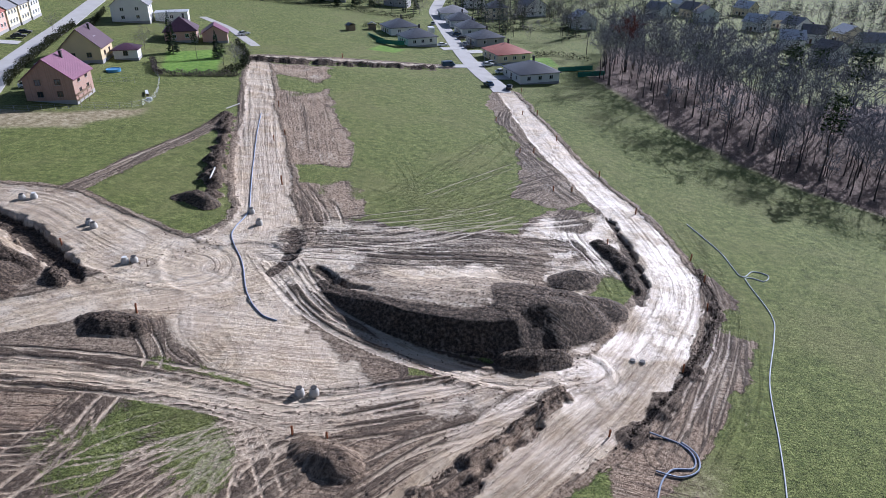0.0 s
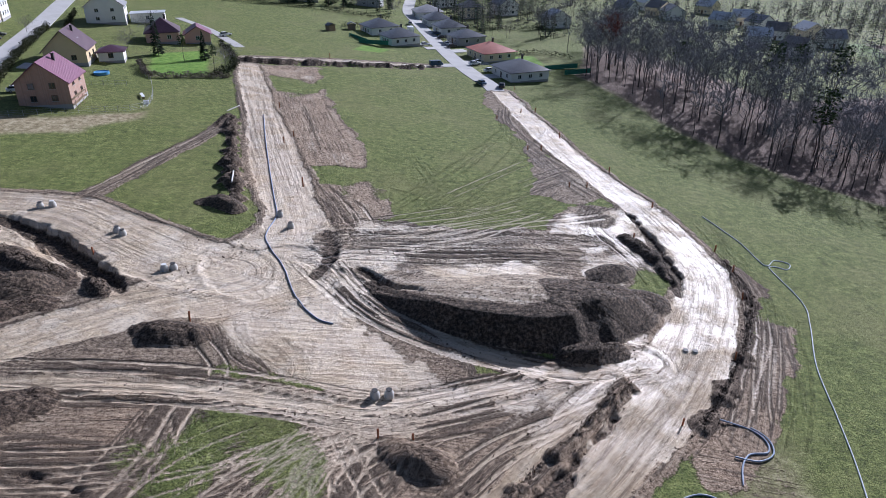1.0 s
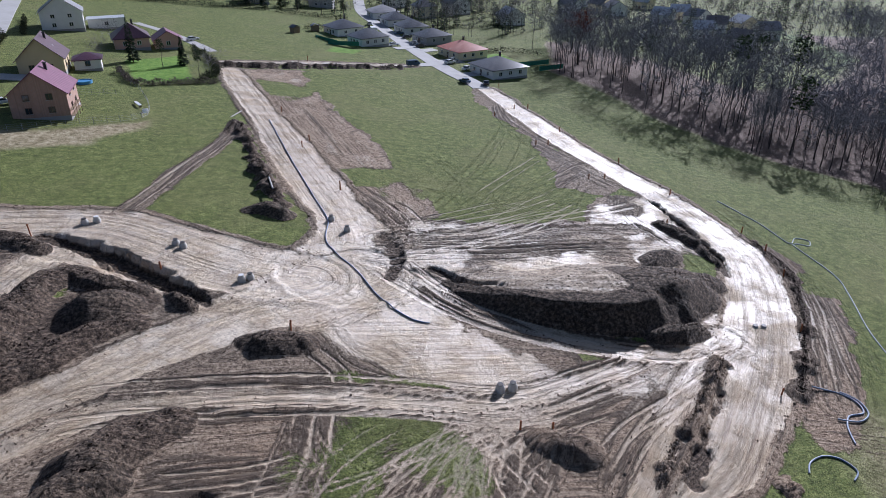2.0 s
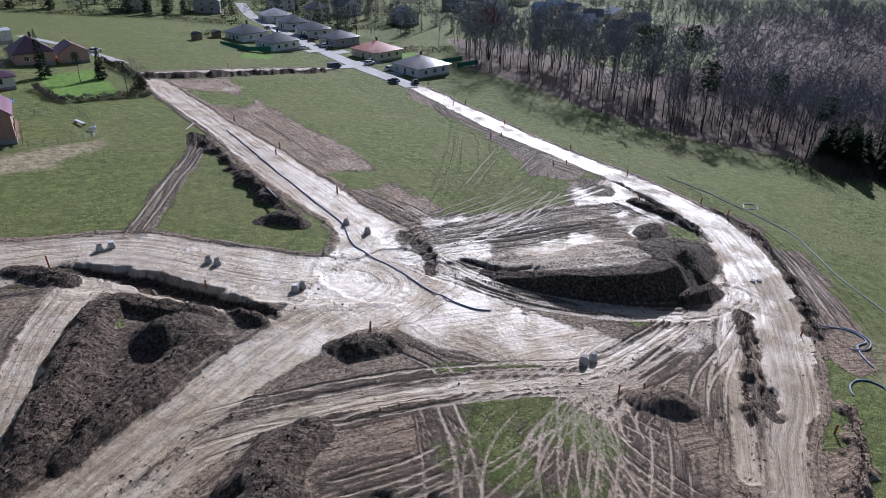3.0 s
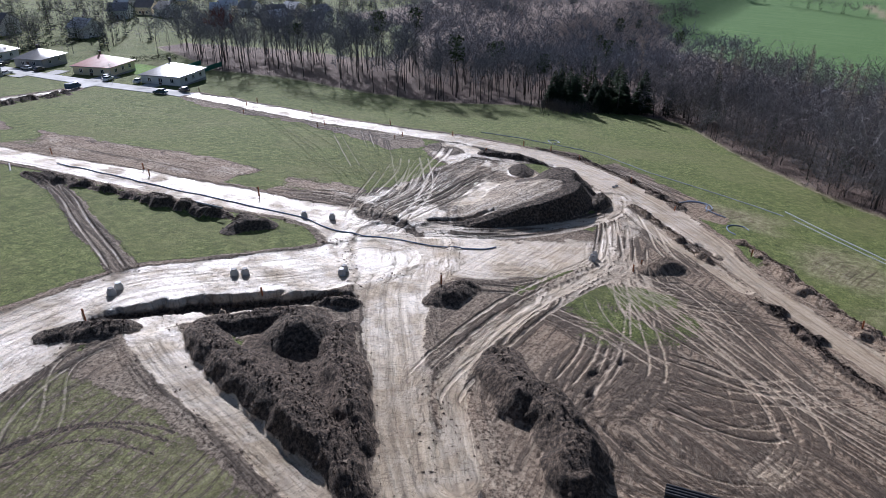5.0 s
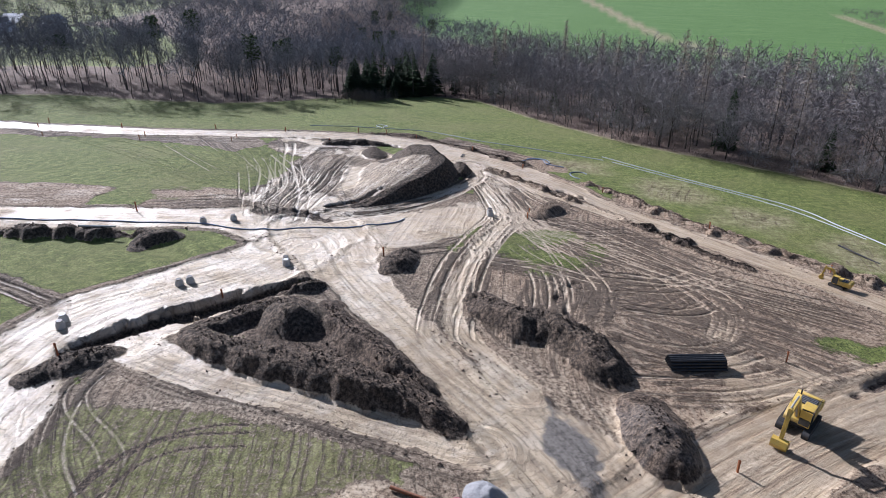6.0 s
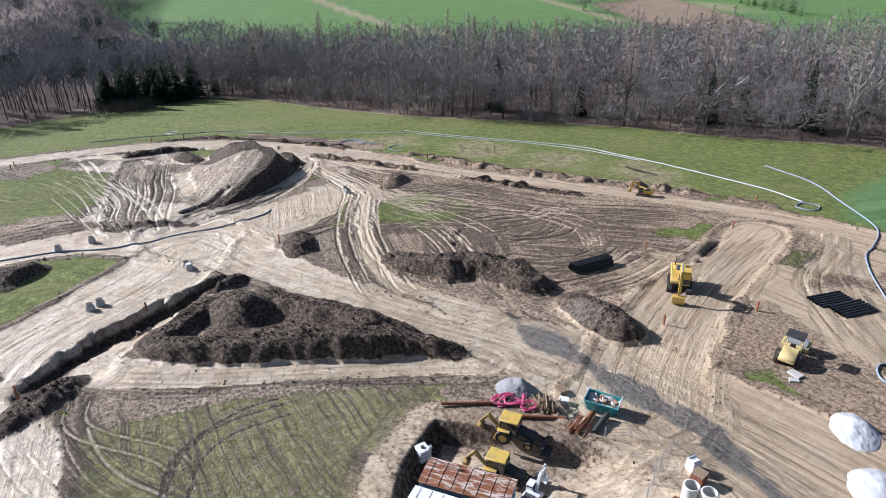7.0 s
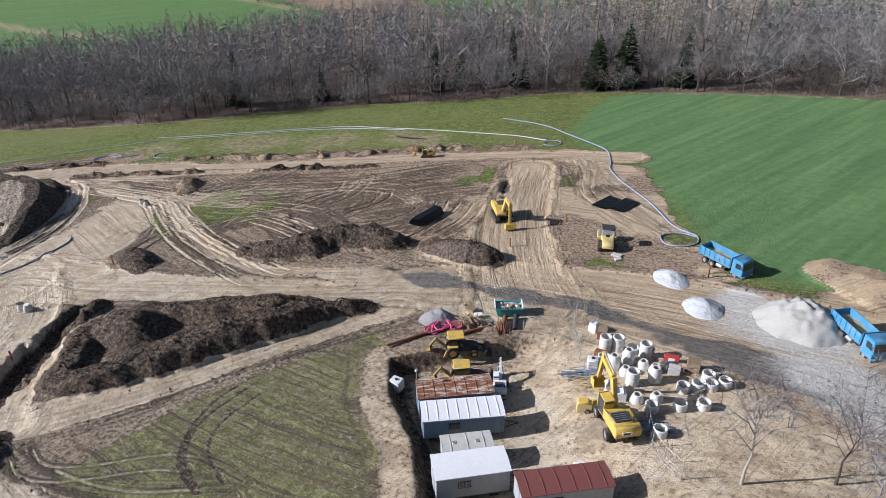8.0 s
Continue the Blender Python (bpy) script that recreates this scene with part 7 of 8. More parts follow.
def backhoe(x, y, rz, label):
    """A backhoe loader: front bucket along its own +x, hoe behind."""
    ob = thing("backhoe_loader", x, y, rz, label, "digger", dz=-0.05)
    ob.scale = (0.86, 0.86, 0.86)
    part("bonnet", side_profile([(0.4, 0.8), (2.2, 0.75), (2.3, 1.25), (1.6, 1.55), (0.4, 1.6)], 1.0, bevel=0.05), M["dark_steel"], ob)
    part("chassis", box((3.9, 0.9, 0.45), (0.2, 0, 0.75), 0.04), M["dark_steel"], ob)
    for sy in (-1, 1):
        wheel(ob, -0.9, sy * 0.95, 0.78, 0.8, 0.5, "yellow", "rear_wheel")
        wheel(ob, 1.7, sy * 0.9, 0.5, 0.5, 0.36, "yellow", "front_wheel")
        part("loader_arm", beam((0.4, sy * 0.62, 1.5), (3.1, sy * 0.62, 0.55), 0.28, 0.22, 0.14), M["dark_steel"], ob)
        part("mudguard", box((1.3, 0.5, 0.08), (-0.9, sy * 0.95, 1.66), 0.03), M["yellow"], ob)
    part("cab", side_profile([(-1.35, 1.2), (0.45, 1.2), (0.5, 1.9), (0.25, 2.65), (-1.25, 2.65)], 1.5, bevel=0.04), M["glass"], ob, "glazed dark cab")
    for px in (-1.33, -0.4, 0.42):
        for sy in (-1, 1):
            part("cab_pillar", box((0.08, 0.08, 1.45), (px, sy * 0.74, 1.95)), M["dark_steel"], ob)
    part("cab_roof", box((2.0, 1.75, 0.16), (-0.5, 0, 2.72), 0.06), M["yellow"], ob, "bright yellow cab roof")
    part("front_bucket", side_profile([(3.0, 0.1), (3.9, 0.05), (3.95, 0.12), (3.2, 0.3), (3.15, 0.85), (3.3, 1.05), (3.05, 1.0), (2.9, 0.5)], 2.3), M["dark_steel"], ob)
    part("hoe_boom", beam((-1.7, 0.1, 1.0), (-2.9, 0.1, 2.2), 0.36, 0.28, 0.26), M["dirty_yellow"], ob)
    part("hoe_stick", beam((-2.75, 0.1, 2.35), (-3.7, 0.1, 1.1), 0.3, 0.22, 0.22), M["dirty_yellow"], ob)
    part("hoe_bucket", side_profile([(-3.7, 1.3), (-3.3, 0.9), (-3.4, 0.35), (-3.9, 0.3), (-4.1, 0.6), (-3.7, 0.6), (-3.6, 0.95)], 0.6, (0, 0.1, 0)), M["dirty_yellow"], ob)
    for sy in (-1, 1):
        part("stabiliser", beam((-1.6, sy * 0.8, 1.0), (-1.9, sy * 1.0, 0.05), 0.16, 0.3, 0.16), M["yellow"], ob)
    return ob


def mini_excavator(x, y, rz, label, material="white_sheet", scale=0.55):
    ob = thing("mini_excavator", x, y, rz, label, "excavator")
    ob.scale = (scale,) * 3
    for s in (-1, 1):
        crawler(ob, s * 1.0, 3.6, 0.9, 0.6)
    part("carbody", box((1.6, 1.6, 0.5), (0, 0, 0.65), 0.05), M["dark_steel"], ob)
    digger_top(ob, material, 0.95, 15, ((0.7, 0.7), (2.0, 2.9), (3.6, 2.8)), (4.0, 0.8), 0.9)
    return ob


def soil_roller(x, y, rz, label):
    ob = thing("soil_compactor", x, y, rz, label, "roller", dz=-0.03)
    q = part("drum", rod((1.9, -1.05, 0.75), (1.9, 1.05, 0.75), 0.75, sides=24), M["steel"], ob, "smooth steel drum")
    part("drum_frame", box((2.1, 0.16, 0.3), (1.7, 1.2, 0.8), 0.03), M["pale_yellow"], ob)
    part("drum_frame", box((2.1, 0.16, 0.3), (1.7, -1.2, 0.8), 0.03), M["pale_yellow"], ob)
    part("drum_frame", box((0.2, 2.5, 0.35), (0.75, 0, 0.85), 0.03), M["pale_yellow"], ob)
    part("drum_frame", box((0.2, 2.5, 0.3), (2.8, 0, 0.85), 0.03), M["pale_yellow"], ob)
    part("engine_bonnet", side_profile([(-2.6, 0.9), (-0.7, 0.9), (-0.7, 1.75), (-2.3, 1.6), (-2.65, 1.3)], 1.5, bevel=0.06), M["pale_yellow"], ob)
    for s in (-1, 1):
        wheel(ob, -1.5, s * 0.95, 0.75, 0.77, 0.6, "pale_yellow")
    part("platform", box((1.5, 1.6, 0.5), (-0.1, 0, 1.05), 0.04), M["pale_yellow"], ob)
    part("seat", side_profile([(-0.5, 1.3), (0.0, 1.3), (0.0, 1.45), (-0.35, 1.5), (-0.45, 2.0), (-0.55, 2.0)], 0.5), M["dark_steel"], ob)
    for sx in (-0.75, 0.55):
        for sy in (-0.72, 0.72):
            part("roof_post", rod((sx, sy, 1.2), (sx, sy, 2.85), 0.05, sides=6), M["pale_yellow"], ob)
    part("canopy", box((1.6, 1.75, 0.12), (-0.1, 0, 2.9), 0.04), M["dark_steel"], ob, "dark flat canopy")
    return ob


def tipper(x, y, rz, label, load="tan_bed"):
    """A four-axle tipper lorry, cab towards its own +x."""
    ob = thing("tipper_lorry", x, y, rz, label, "lorry", dz=-0.05)
    ob.scale = (0.78, 0.86, 0.86)
    part("chassis", box((7.6, 0.9, 0.3), (-0.3, 0, 0.95), 0.02), M["dark_steel"], ob)
    for ax in (2.5, -1.8, -3.15):
        part("axle", rod((ax, -1.0, 0.52), (ax, 1.0, 0.52), 0.1, sides=6), M["dark_steel"], ob)
        for s in (-1, 1):
            wheel(ob, ax, s * 1.0, 0.52, 0.53, 0.36 if ax > 0 else 0.5)
    cab = part("cab", side_profile([(1.75, 0.6), (3.75, 0.6), (3.85, 1.5), (3.6, 2.75), (3.4, 2.9), (1.75, 2.9)], 2.4, bevel=0.07), M["blue"], ob)
    part("windscreen", side_profile([(3.83, 1.65), (3.66, 2.6), (3.6, 2.6), (3.77, 1.65)], 2.1), M["glass"], cab)
    part("side_window", box((0.9, 2.46, 0.75), (2.9, 0, 2.1), 0.02), M["glass"], cab)
    part("bumper", box((0.22, 2.45, 0.42), (3.85, 0, 0.62), 0.04), M["blue"], cab)
    for s in (-1, 1):
        part("headlight", box((0.05, 0.35, 0.2), (3.97, s * 0.85, 0.7)), M["white_plastic"], cab)
        part("mirror", box((0.1, 0.08, 0.5), (3.6, s * 1.38, 2.1)), M["dark_steel"], cab)
    bed = part("tipping_body", side_profile([(-4.4, 1.2), (1.45, 1.2), (1.55, 1.35), (1.55, 1.3), (-4.5, 1.3)], 2.45), M["blue"], ob)
    for s in (-1, 1):
        bm = box((6.0, 0.10, 1.25), (-1.45, s * 1.2, 1.9), 0.02)
        for k in range(7):
            add_box(bm, (0.09, 0.08, 1.15), (-4.3 + 0.95 * k, s * 1.28, 1.9))
        part("side_board", bm, M["blue"], bed)
    part("front_board", box((0.1, 2.5, 1.6), (1.55, 0, 2.1), 0.02), M["blue"], bed)
    part("tailgate", box((0.1, 2.5, 1.1), (-4.45, 0, 1.85), 0.02), M["blue"], bed)
    bm = bmesh.new()
    bmesh.ops.create_grid(bm, x_segments=14, y_segments=6, size=0.5, matrix=Matrix.Translation((-1.45, 0, 1.55)) @ Matrix.Diagonal((5.8, 2.28, 1, 1)))
    for v in bm.verts:
        v.co.z += 0.25 * noise.noise(v.co * 0.9) + 0.35 * max(0, 1 - abs(v.co.y)) * (0.5 + 0.1 * v.co.x)
    part("load", bm, M[load], bed, "sandy load in the body")
    part("fuel_tank", rod((0.1, -1.0, 0.75), (-0.9, -1.0, 0.75), 0.3, sides=12), M["steel"], ob)
    return ob


def site_trailer(x, y, rz, length, width, roof, wall, label, ribs=7, window=True, h=2.0, dz=0.0):
    """A site cabin on wheels; it is drawn by the bar at its own -x end."""
    ob = thing("site_trailer", x, y, rz, label, "trailer", "site cabins in the yard", dz)
    f = 0.62
    part("frame", box((length - 0.2, width - 0.5, 0.2), (0, 0, f - 0.08), 0.02), M["dark_steel"], ob)
    body = part("body", box((length, width, h), (0, 0, f + h / 2), 0.03), M[wall], ob)
    strip = mesh_of("wall_rib", box((0.06, 0.03, h - 0.1)), M[wall])
    for k in range(int(length / 0.55)):
        for s in (-1, 1):
            q = part("wall_rib", strip, None, body)
            q.location = (-length / 2 + 0.3 + 0.55 * k, s * (width / 2 + 0.012), f + h / 2)
    top = part("roof", side_profile([(-width / 2 - 0.08, f + h - 0.02), (0, f + h + 0.14), (width / 2 + 0.08, f + h - 0.02), (width / 2 + 0.08, f + h + 0.05), (0, f + h + 0.22), (-width / 2 - 0.08, f + h + 0.05)], length + 0.16), M[roof], ob)
    top.matrix_basis = pose(0, 0, 0, 0, 0, 90)
    for k in range(ribs):
        px = -length / 2 + length * (k + 0.5) / ribs
        bm = side_profile([(-width / 2, f + h + 0.055), (0, f + h + 0.225), (width / 2, f + h + 0.055), (width / 2, f + h + 0.09), (0, f + h + 0.26), (-width / 2, f + h + 0.09)], 0.05, (0, -px, 0))
        part("seam", bm, M[roof], top)
    if window:
        for s in (-1, 1):
            w = part("window", box((1.0, 0.08, 0.7), (length * 0.12, s * (width / 2 + 0.03), f + h * 0.62), 0.01), M["glass"], body, "dark barred window")
            for k in range(4):
                part("bar", box((0.03, 0.03, 0.72), (length * 0.12 - 0.4 + 0.27 * k, s * (width / 2 + 0.085), f + h * 0.62)), M["steel"], w)
    part("door", box((0.05, 0.8, 1.75), (length / 2 + 0.03, 0, f + 0.92), 0.01), M[wall], body, "plain sheet door")
    for sx in (-length * 0.3, length * 0.3):
        for s in (-1, 1):
            wheel(ob, sx, s * (width / 2 - 0.15), 0.36, 0.38, 0.2, "dark_steel")
    bm = bmesh.new()
    for s in (-1, 1):
        add_rod(bm, (-length / 2, s * 0.55, 0.5), (-length / 2 - 1.5, 0, 0.42), 0.05, sides=6)
    add_rod(bm, (-length / 2 - 0.7, -0.3, 0.46), (-length / 2 - 0.7, 0.3, 0.46), 0.04, sides=6)
    add_rod(bm, (-length / 2 - 1.5, 0, 0.0), (-length / 2 - 1.5, 0, 0.6), 0.04, sides=6)
    part("drawbar", bm, M["rust"], ob, "rusty drawbar")
    return ob


site_trailer(-98.6, 60.0, 56.5, 7.0, 2.6, "rust_roof", "trailer_blue", "blue-grey site trailer with a rusty streaked roof")
site_trailer(-101.6, 61.8, 55, 7.2, 2.55, "white_sheet", "trailer_blue", "blue-grey site trailer with a clean white roof", 8)
site_trailer(-104.9, 64.3, 57, 4.2, 2.2, "concrete", "trailer_grey", "small grey site trailer with roof hatches", 3, True, 1.6)
site_trailer(-107.3, 66.2, 58.5, 5.9, 2.6, "white_sheet", "trailer_grey", "grey site trailer with a plain white roof", 0, True, 2.2)
site_trailer(-113.6, 62.4, 57.5, 7.1, 2.4, "red_roof_sheet", "trailer_grey", "grey site cabin with a dark red sheet roof", 6, True, 2.1)
for sx, sy in ((-104.3, 65.2), (-105.4, 63.6)):
    q = thing("roof_hatch", sx, sy, 57, "small grey hatch on a trailer roof", "hatch")
    q.location.z = gz(-104.9, 64.3) + 0.62 + 1.6 + 0.12
    part("lid", box((0.35, 0.35, 0.12), (0, 0, 0.06), 0.02), M["steel"], q)
backhoe(-93.0, 54.2, -128, "yellow-roofed backhoe loader with its hoe folded")
backhoe(-96.3, 56.4, -128, "yellow-roofed backhoe loader parked beside a trailer")
mini_excavator(-99.7, 55.0, -60, "small white and dark mini excavator beside a trailer")
wheeled_excavator(-111.6, 53.2, -36, 6, "yellow wheeled excavator with its boom over concrete rings")
crawler_excavator(-70.2, 24.4, 148, "yellow crawler excavator with its bucket lowered")
mini_excavator(-34.2, 9.4, 40, "small yellow excavator on the earth road", "yellow", 0.6)
soil_roller(-88.5, 22.9, -52, "pale yellow soil compactor with a dark canopy")
tipper(-103.6, 19.3, 170, "blue tipper lorry parked at the field's edge")
tipper(-121.3, 26.6, 146, "blue tipper lorry with a sandy load beside a gravel heap")


def skip_container(x, y, rz, label):
    ob = thing("skip", x, y, rz, label, "container")
    ob.scale = (0.88, 0.88, 0.88)
    bm = bmesh.new()
    lo = [(-1.4, -0.8, 0.1), (1.4, -0.8, 0.1), (1.4, 0.8, 0.1), (-1.4, 0.8, 0.1)]
    hi = [(-1.75, -0.95, 1.35), (1.75, -0.95, 1.35), (1.75, 0.95, 1.35), (-1.75, 0.95, 1.35)]
    vl, vh = [bm.verts.new(v) for v in lo], [bm.verts.new(v) for v in hi]
    il, ih = [bm.verts.new((v[0] * 0.94, v[1] * 0.94, 0.25)) for v in lo], [bm.verts.new((v[0] * 0.95, v[1] * 0.93, v[2])) for v in hi]
    bm.faces.new(vl)
    bm.faces.new(il)
    for k in range(4):
        j = (k + 1) % 4
        bm.faces.new((vl[k], vl[j], vh[j], vh[k]))
        bm.faces.new((il[k], il[j], ih[j], ih[k]))
        bm.faces.new((vh[k], vh[j], ih[j], ih[k]))
    bmesh.ops.recalc_face_normals(bm, faces=bm.faces)
    body = part("tub", bm, M["teal"], ob)
    for k in range(4):
        for s in (-1, 1):
            part("rib", box((0.08, 0.10, 1.2), (-1.2 + 0.8 * k, s * 0.92, 0.75)), M["teal"], body)
    part("rim_rail", box((3.6, 0.08, 0.1), (0, 1.0, 1.33), 0.01), M["teal"], body)
    part("rim_rail", box((3.6, 0.08, 0.1), (0, -1.0, 1.33), 0.01), M["teal"], body)
    for s in (-1, 1):
        part("end_post", box((0.08, 1.9, 0.4), (s * 1.76, 0, 1.5)), M["white_sheet"], body, "raised whitish end board")
    bm = bmesh.new()
    bmesh.ops.create_grid(bm, x_segments=12, y_segments=6, size=0.5, matrix=Matrix.Translation((0, 0, 1.1)) @ Matrix.Diagonal((3.2, 1.7, 1, 1)))
    for v in bm.verts:
        v.co.z += 0.3 * noise.noise(v.co * 2.3)
    part("rubbish", bm, M["concrete"], ob, "mixed pale rubbish")
    rg = np.random.default_rng(5)
    for k in range(14):
        c = Vector((rg.uniform(-1.3, 1.3), rg.uniform(-0.6, 0.6), 1.25))
        part("waste_piece", box(tuple(rg.uniform(0.12, 0.5, 3)), c, 0.02, pose(0, 0, 0, rg.uniform(-30, 30), rg.uniform(-30, 30), rg.uniform(0, 180))), M[("white_plastic", "wood", "steel", "rust")[k % 4]], ob)
    return ob


skip_container(-91.4, 45.2, 49, "teal rubbish skip half full of pale waste")


def ring(x, y, r, h, label, dz=0.0, cone=False, tilt=(0, 0)):
    """A concrete manhole ring with a real wall, or a cone piece."""
    ob = thing("concrete_ring", x, y, (x * 57) % 360, label, "pipe ring", "concrete rings in the yard", dz, tilt)
    t = 0.12
    if cone:
        prof = [(r, 0), (r, h * 0.25), (r * 0.62, h), (r * 0.62 - t, h), (r - t, h * 0.2), (r - t, 0), (r, 0)]
    else:
        prof = [(r, 0), (r, h - 0.05), (r - 0.05, h), (r - t, h), (r - t, 0), (r, 0)]
    part("wall", lathe(prof, 24), M["ring_concrete"], ob)
    part("lifting_hook", rod((r - 0.02, 0, h * 0.6), (r + 0.06, 0, h * 0.66), 0.03, sides=6), M["dark_steel"], ob)
    return ob


for x, y, kind, high in ((-104.1, 44.4, 0, 2), (-105.0, 43.5, 0, 2), (-106.4, 43.0, 0, 1), (-107.6, 42.6, 0, 2), (-105.3, 46.2, 1, 1), (-107.0, 44.6, 2, 2), (-106.6, 46.4, 2, 2), (-108.0, 46.4, 2, 1), (-108.6, 44.4, 2, 1), (-109.8, 44.2, 2, 1), (-110.6, 45.6, 2, 2), (-109.4, 47.4, 0, 2), (-113.3, 45.2, 0, 1), (-114.1, 44.0, 0, 1), (-114.9, 43.2, 0, 1), (-114.0, 42.0, 0, 1), (-115.6, 42.0, 0, 1), (-111.2, 49.3, 2, 1), (-112.4, 48.1, 2, 1), (-114.5, 47.7, 0, 1), (-112.9, 49.6, 0, 1), (-115.9, 46.2, 0, 1), (-115.2, 51.9, 0, 1)):
    r = 0.62
    ring(x, y, r, 0.82, "grey concrete manhole ring stacked in the yard" if high > 1 else "grey concrete manhole ring on the ground", 0.0, kind == 2 and high == 1)
    if high > 1:
        ring(x, y, r, 0.75, "grey concrete ring standing on another ring", 0.83, kind == 2)


def manhole(x, y, label, white=False):
    """A finished manhole top that stands out of the road."""
    ob = thing("manhole_shaft", x, y, 0, label, "manhole", "manhole shafts on the roads", -0.8 if x > 20 else -0.1)
    part("shaft", lathe([(0.55, 0), (0.55, 0.6), (0.38, 0.85), (0.38, 1.0), (0.28, 1.0), (0.28, 0.2), (0.55, 0)], 20), M["concrete"], ob)
    part("cover", lathe([(0.36, 1.0), (0.36, 1.07), (0.02, 1.08)], 16), M["white_plastic" if white else "dark_steel"], ob, "round cover")
    return ob


for x, y, w in ((-33.4, 105.8, 0), (-31.1, 101.6, 0), (-46.5, 85.7, 1), (-45.4, 86.2, 0), (-55.2, 95.4, 0), (-56.3, 96.3, 0), (-70.0, 102.8, 0), (-16.9, 60.5, 0), (-15.3, 60.8, 0), (24.6, 72.6, 0), (25.9, 72.5, 0), (-68.5, 103.6, 1)):
    manhole(x, y, "concrete manhole shaft with a round cover" if not w else "concrete manhole shaft with a pale round cover", w)


def marker(x, y, h):
    """An orange drain pipe that marks a house connection."""
    ob = thing("marker_pipe", x, y, (x * 41) % 360, "upright orange-brown drain pipe marking a connection", "pipe", "marker pipes along the roads", -0.2, ((x * 13) % 7 - 3, (y * 11) % 7 - 3))
    part("tube", lathe([(0.10, 0), (0.10, h - 0.25), (0.125, h - 0.22), (0.125, h), (0.10, h), (0.10, h - 0.2)], 12), M["pvc"], ob)
    part("stake", box((0.06, 0.05, h * 0.8), (0.16, 0.02, h * 0.4)), M["wood"], ob)
    return ob


for x, y, h in ((-40, 73.3, 1.6), (-57.4, 89.7, 1.3), (42.3, 95.9, 1.5), (37.6, 122, 1.5), (28.0, 163.2, 1.6), (-16.5, 54, 1.3), (34, 140, 1.5), (42.6, 103.7, 1.5), (39.8, 87.1, 1.5), (30.9, 71, 1.5), (18.2, 57.8, 1.2), (25.4, 182.6, 1.6), (-31, 119.4, 2.0), (-41.9, 168.4, 1.6), (-35.9, 146.5, 1.4), (-37.5, 142.4, 1.5), (20.9, 151.9, 1.5), (26.2, 130.1, 1.3), (-34.3, 232, 1.8), (21.5, 182.5, 1.4), (28.6, 106.5, 1.3), (22.3, 129.5, 1.3), (17.5, 151.3, 1.3), (13.6, 174.8, 1.3), (-75.9, 98.3, 2.2), (3.4, 40.8, 1.4), (-14.8, 23.5, 1.4), (-58.3, 22.4, 1.5), (-29.5, 9, 1.5), (-78.6, 31.4, 1.5), (-78.7, 19.5, 1.4), (-53.4, 4.8, 1.4), (-44, -6.3, 1.4), (-12.8, 54, 1.0), (-103.3, 22.9, 1.8), (23.5, 206, 1.4)):
    marker(x, y, h)


def pipe_stack(x, y, rz, length, r, rows, label, dz=0.0):
    ob = thing("pipe_stack", x, y, rz, label, "pipes", dz=dz)
    for k, n in enumerate(rows):
        for j in range(n):
            px, pz = (j - (n - 1) / 2) * r * (2.06 if len(rows) > 2 else 2.6), r + 0.12 + k * r * 1.75
            bm = bmesh.new()
            add_rod(bm, (px, -length / 2, pz), (px, length / 2, pz), r, sides=12, caps=False)
            add_rod(bm, (px, -length / 2, pz), (px, length / 2, pz), r * 0.88, sides=12, caps=False)
            part("pipe", bm, M["black_pipe"], ob)
    for s in (-0.3, 0.3):
        part("bearer", box((max(rows) * r * 2.1, 0.1, 0.06), (0, s * length, 0.0)), M["wood"], ob)
    return ob


pipe_stack(-61.6, 32.4, 12, 6.0, 0.16, [7, 6, 5, 4], "stack of black corrugated plastic pipes on stripped earth")
pipe_stack(-78.9, 9.6, 2, 4.7, 0.17, [6], "row of black plastic pipes laid out beside the road")
pipe_stack(-81.6, 9.0, 5, 4.7, 0.17, [6], "row of black plastic pipes on dry grass beside the road")


def hose(points, r, material, label, lift=0.0, name="hose"):
    pts = on_ground(points, r + lift)
    return tagged(new(name, pipe_along(pts, r, 7, M[material], name)), label, "hose")


hose([(47, 119), (49.5, 108), (49.9, 99.5), (53, 101.8), (55.4, 100.9), (53.5, 98.6), (50.5, 99), (50.0, 87.5), (47.6, 81.1), (42.2, 70.2), (38.6, 59.4), (35.5, 50.6), (31, 40)], 0.085, "hose_white", "long pale hose laid across the meadow")
hose([(21.2, 48.8), (22.4, 51.4), (24.2, 53.3), (26.4, 53.6), (27.2, 55.4), (26.1, 57.5), (23, 58.5)], 0.105, "hose_blue", "coiled blue-grey hose end beside the road")
hose([(12.4, 45.2), (13.6, 46.6), (15.8, 47.4), (17.6, 46.8), (18.2, 45.0), (16.8, 43.8)], 0.10, "hose_blue", "curved end of blue-grey hose in the grass")
hose([(22.2, 52.8), (24.6, 52.2), (27, 53.4), (27.6, 55.8), (26.4, 57.6)], 0.10, "hose_blue", "loop of blue-grey hose beside the road", 0.05)
hose([(-44.7, 161.4), (-42, 146), (-38.5, 128.0), (-35.6, 114), (-34.0, 106.1), (-34.6, 100), (-34.2, 96.3), (-31.6, 91), (-30.3, 87.9), (-28.4, 82), (-26.7, 78.3), (-24.4, 75.4), (-22.5, 74.6)], 0.105, "hose_blue", "dark blue hose snaking down the earth road")
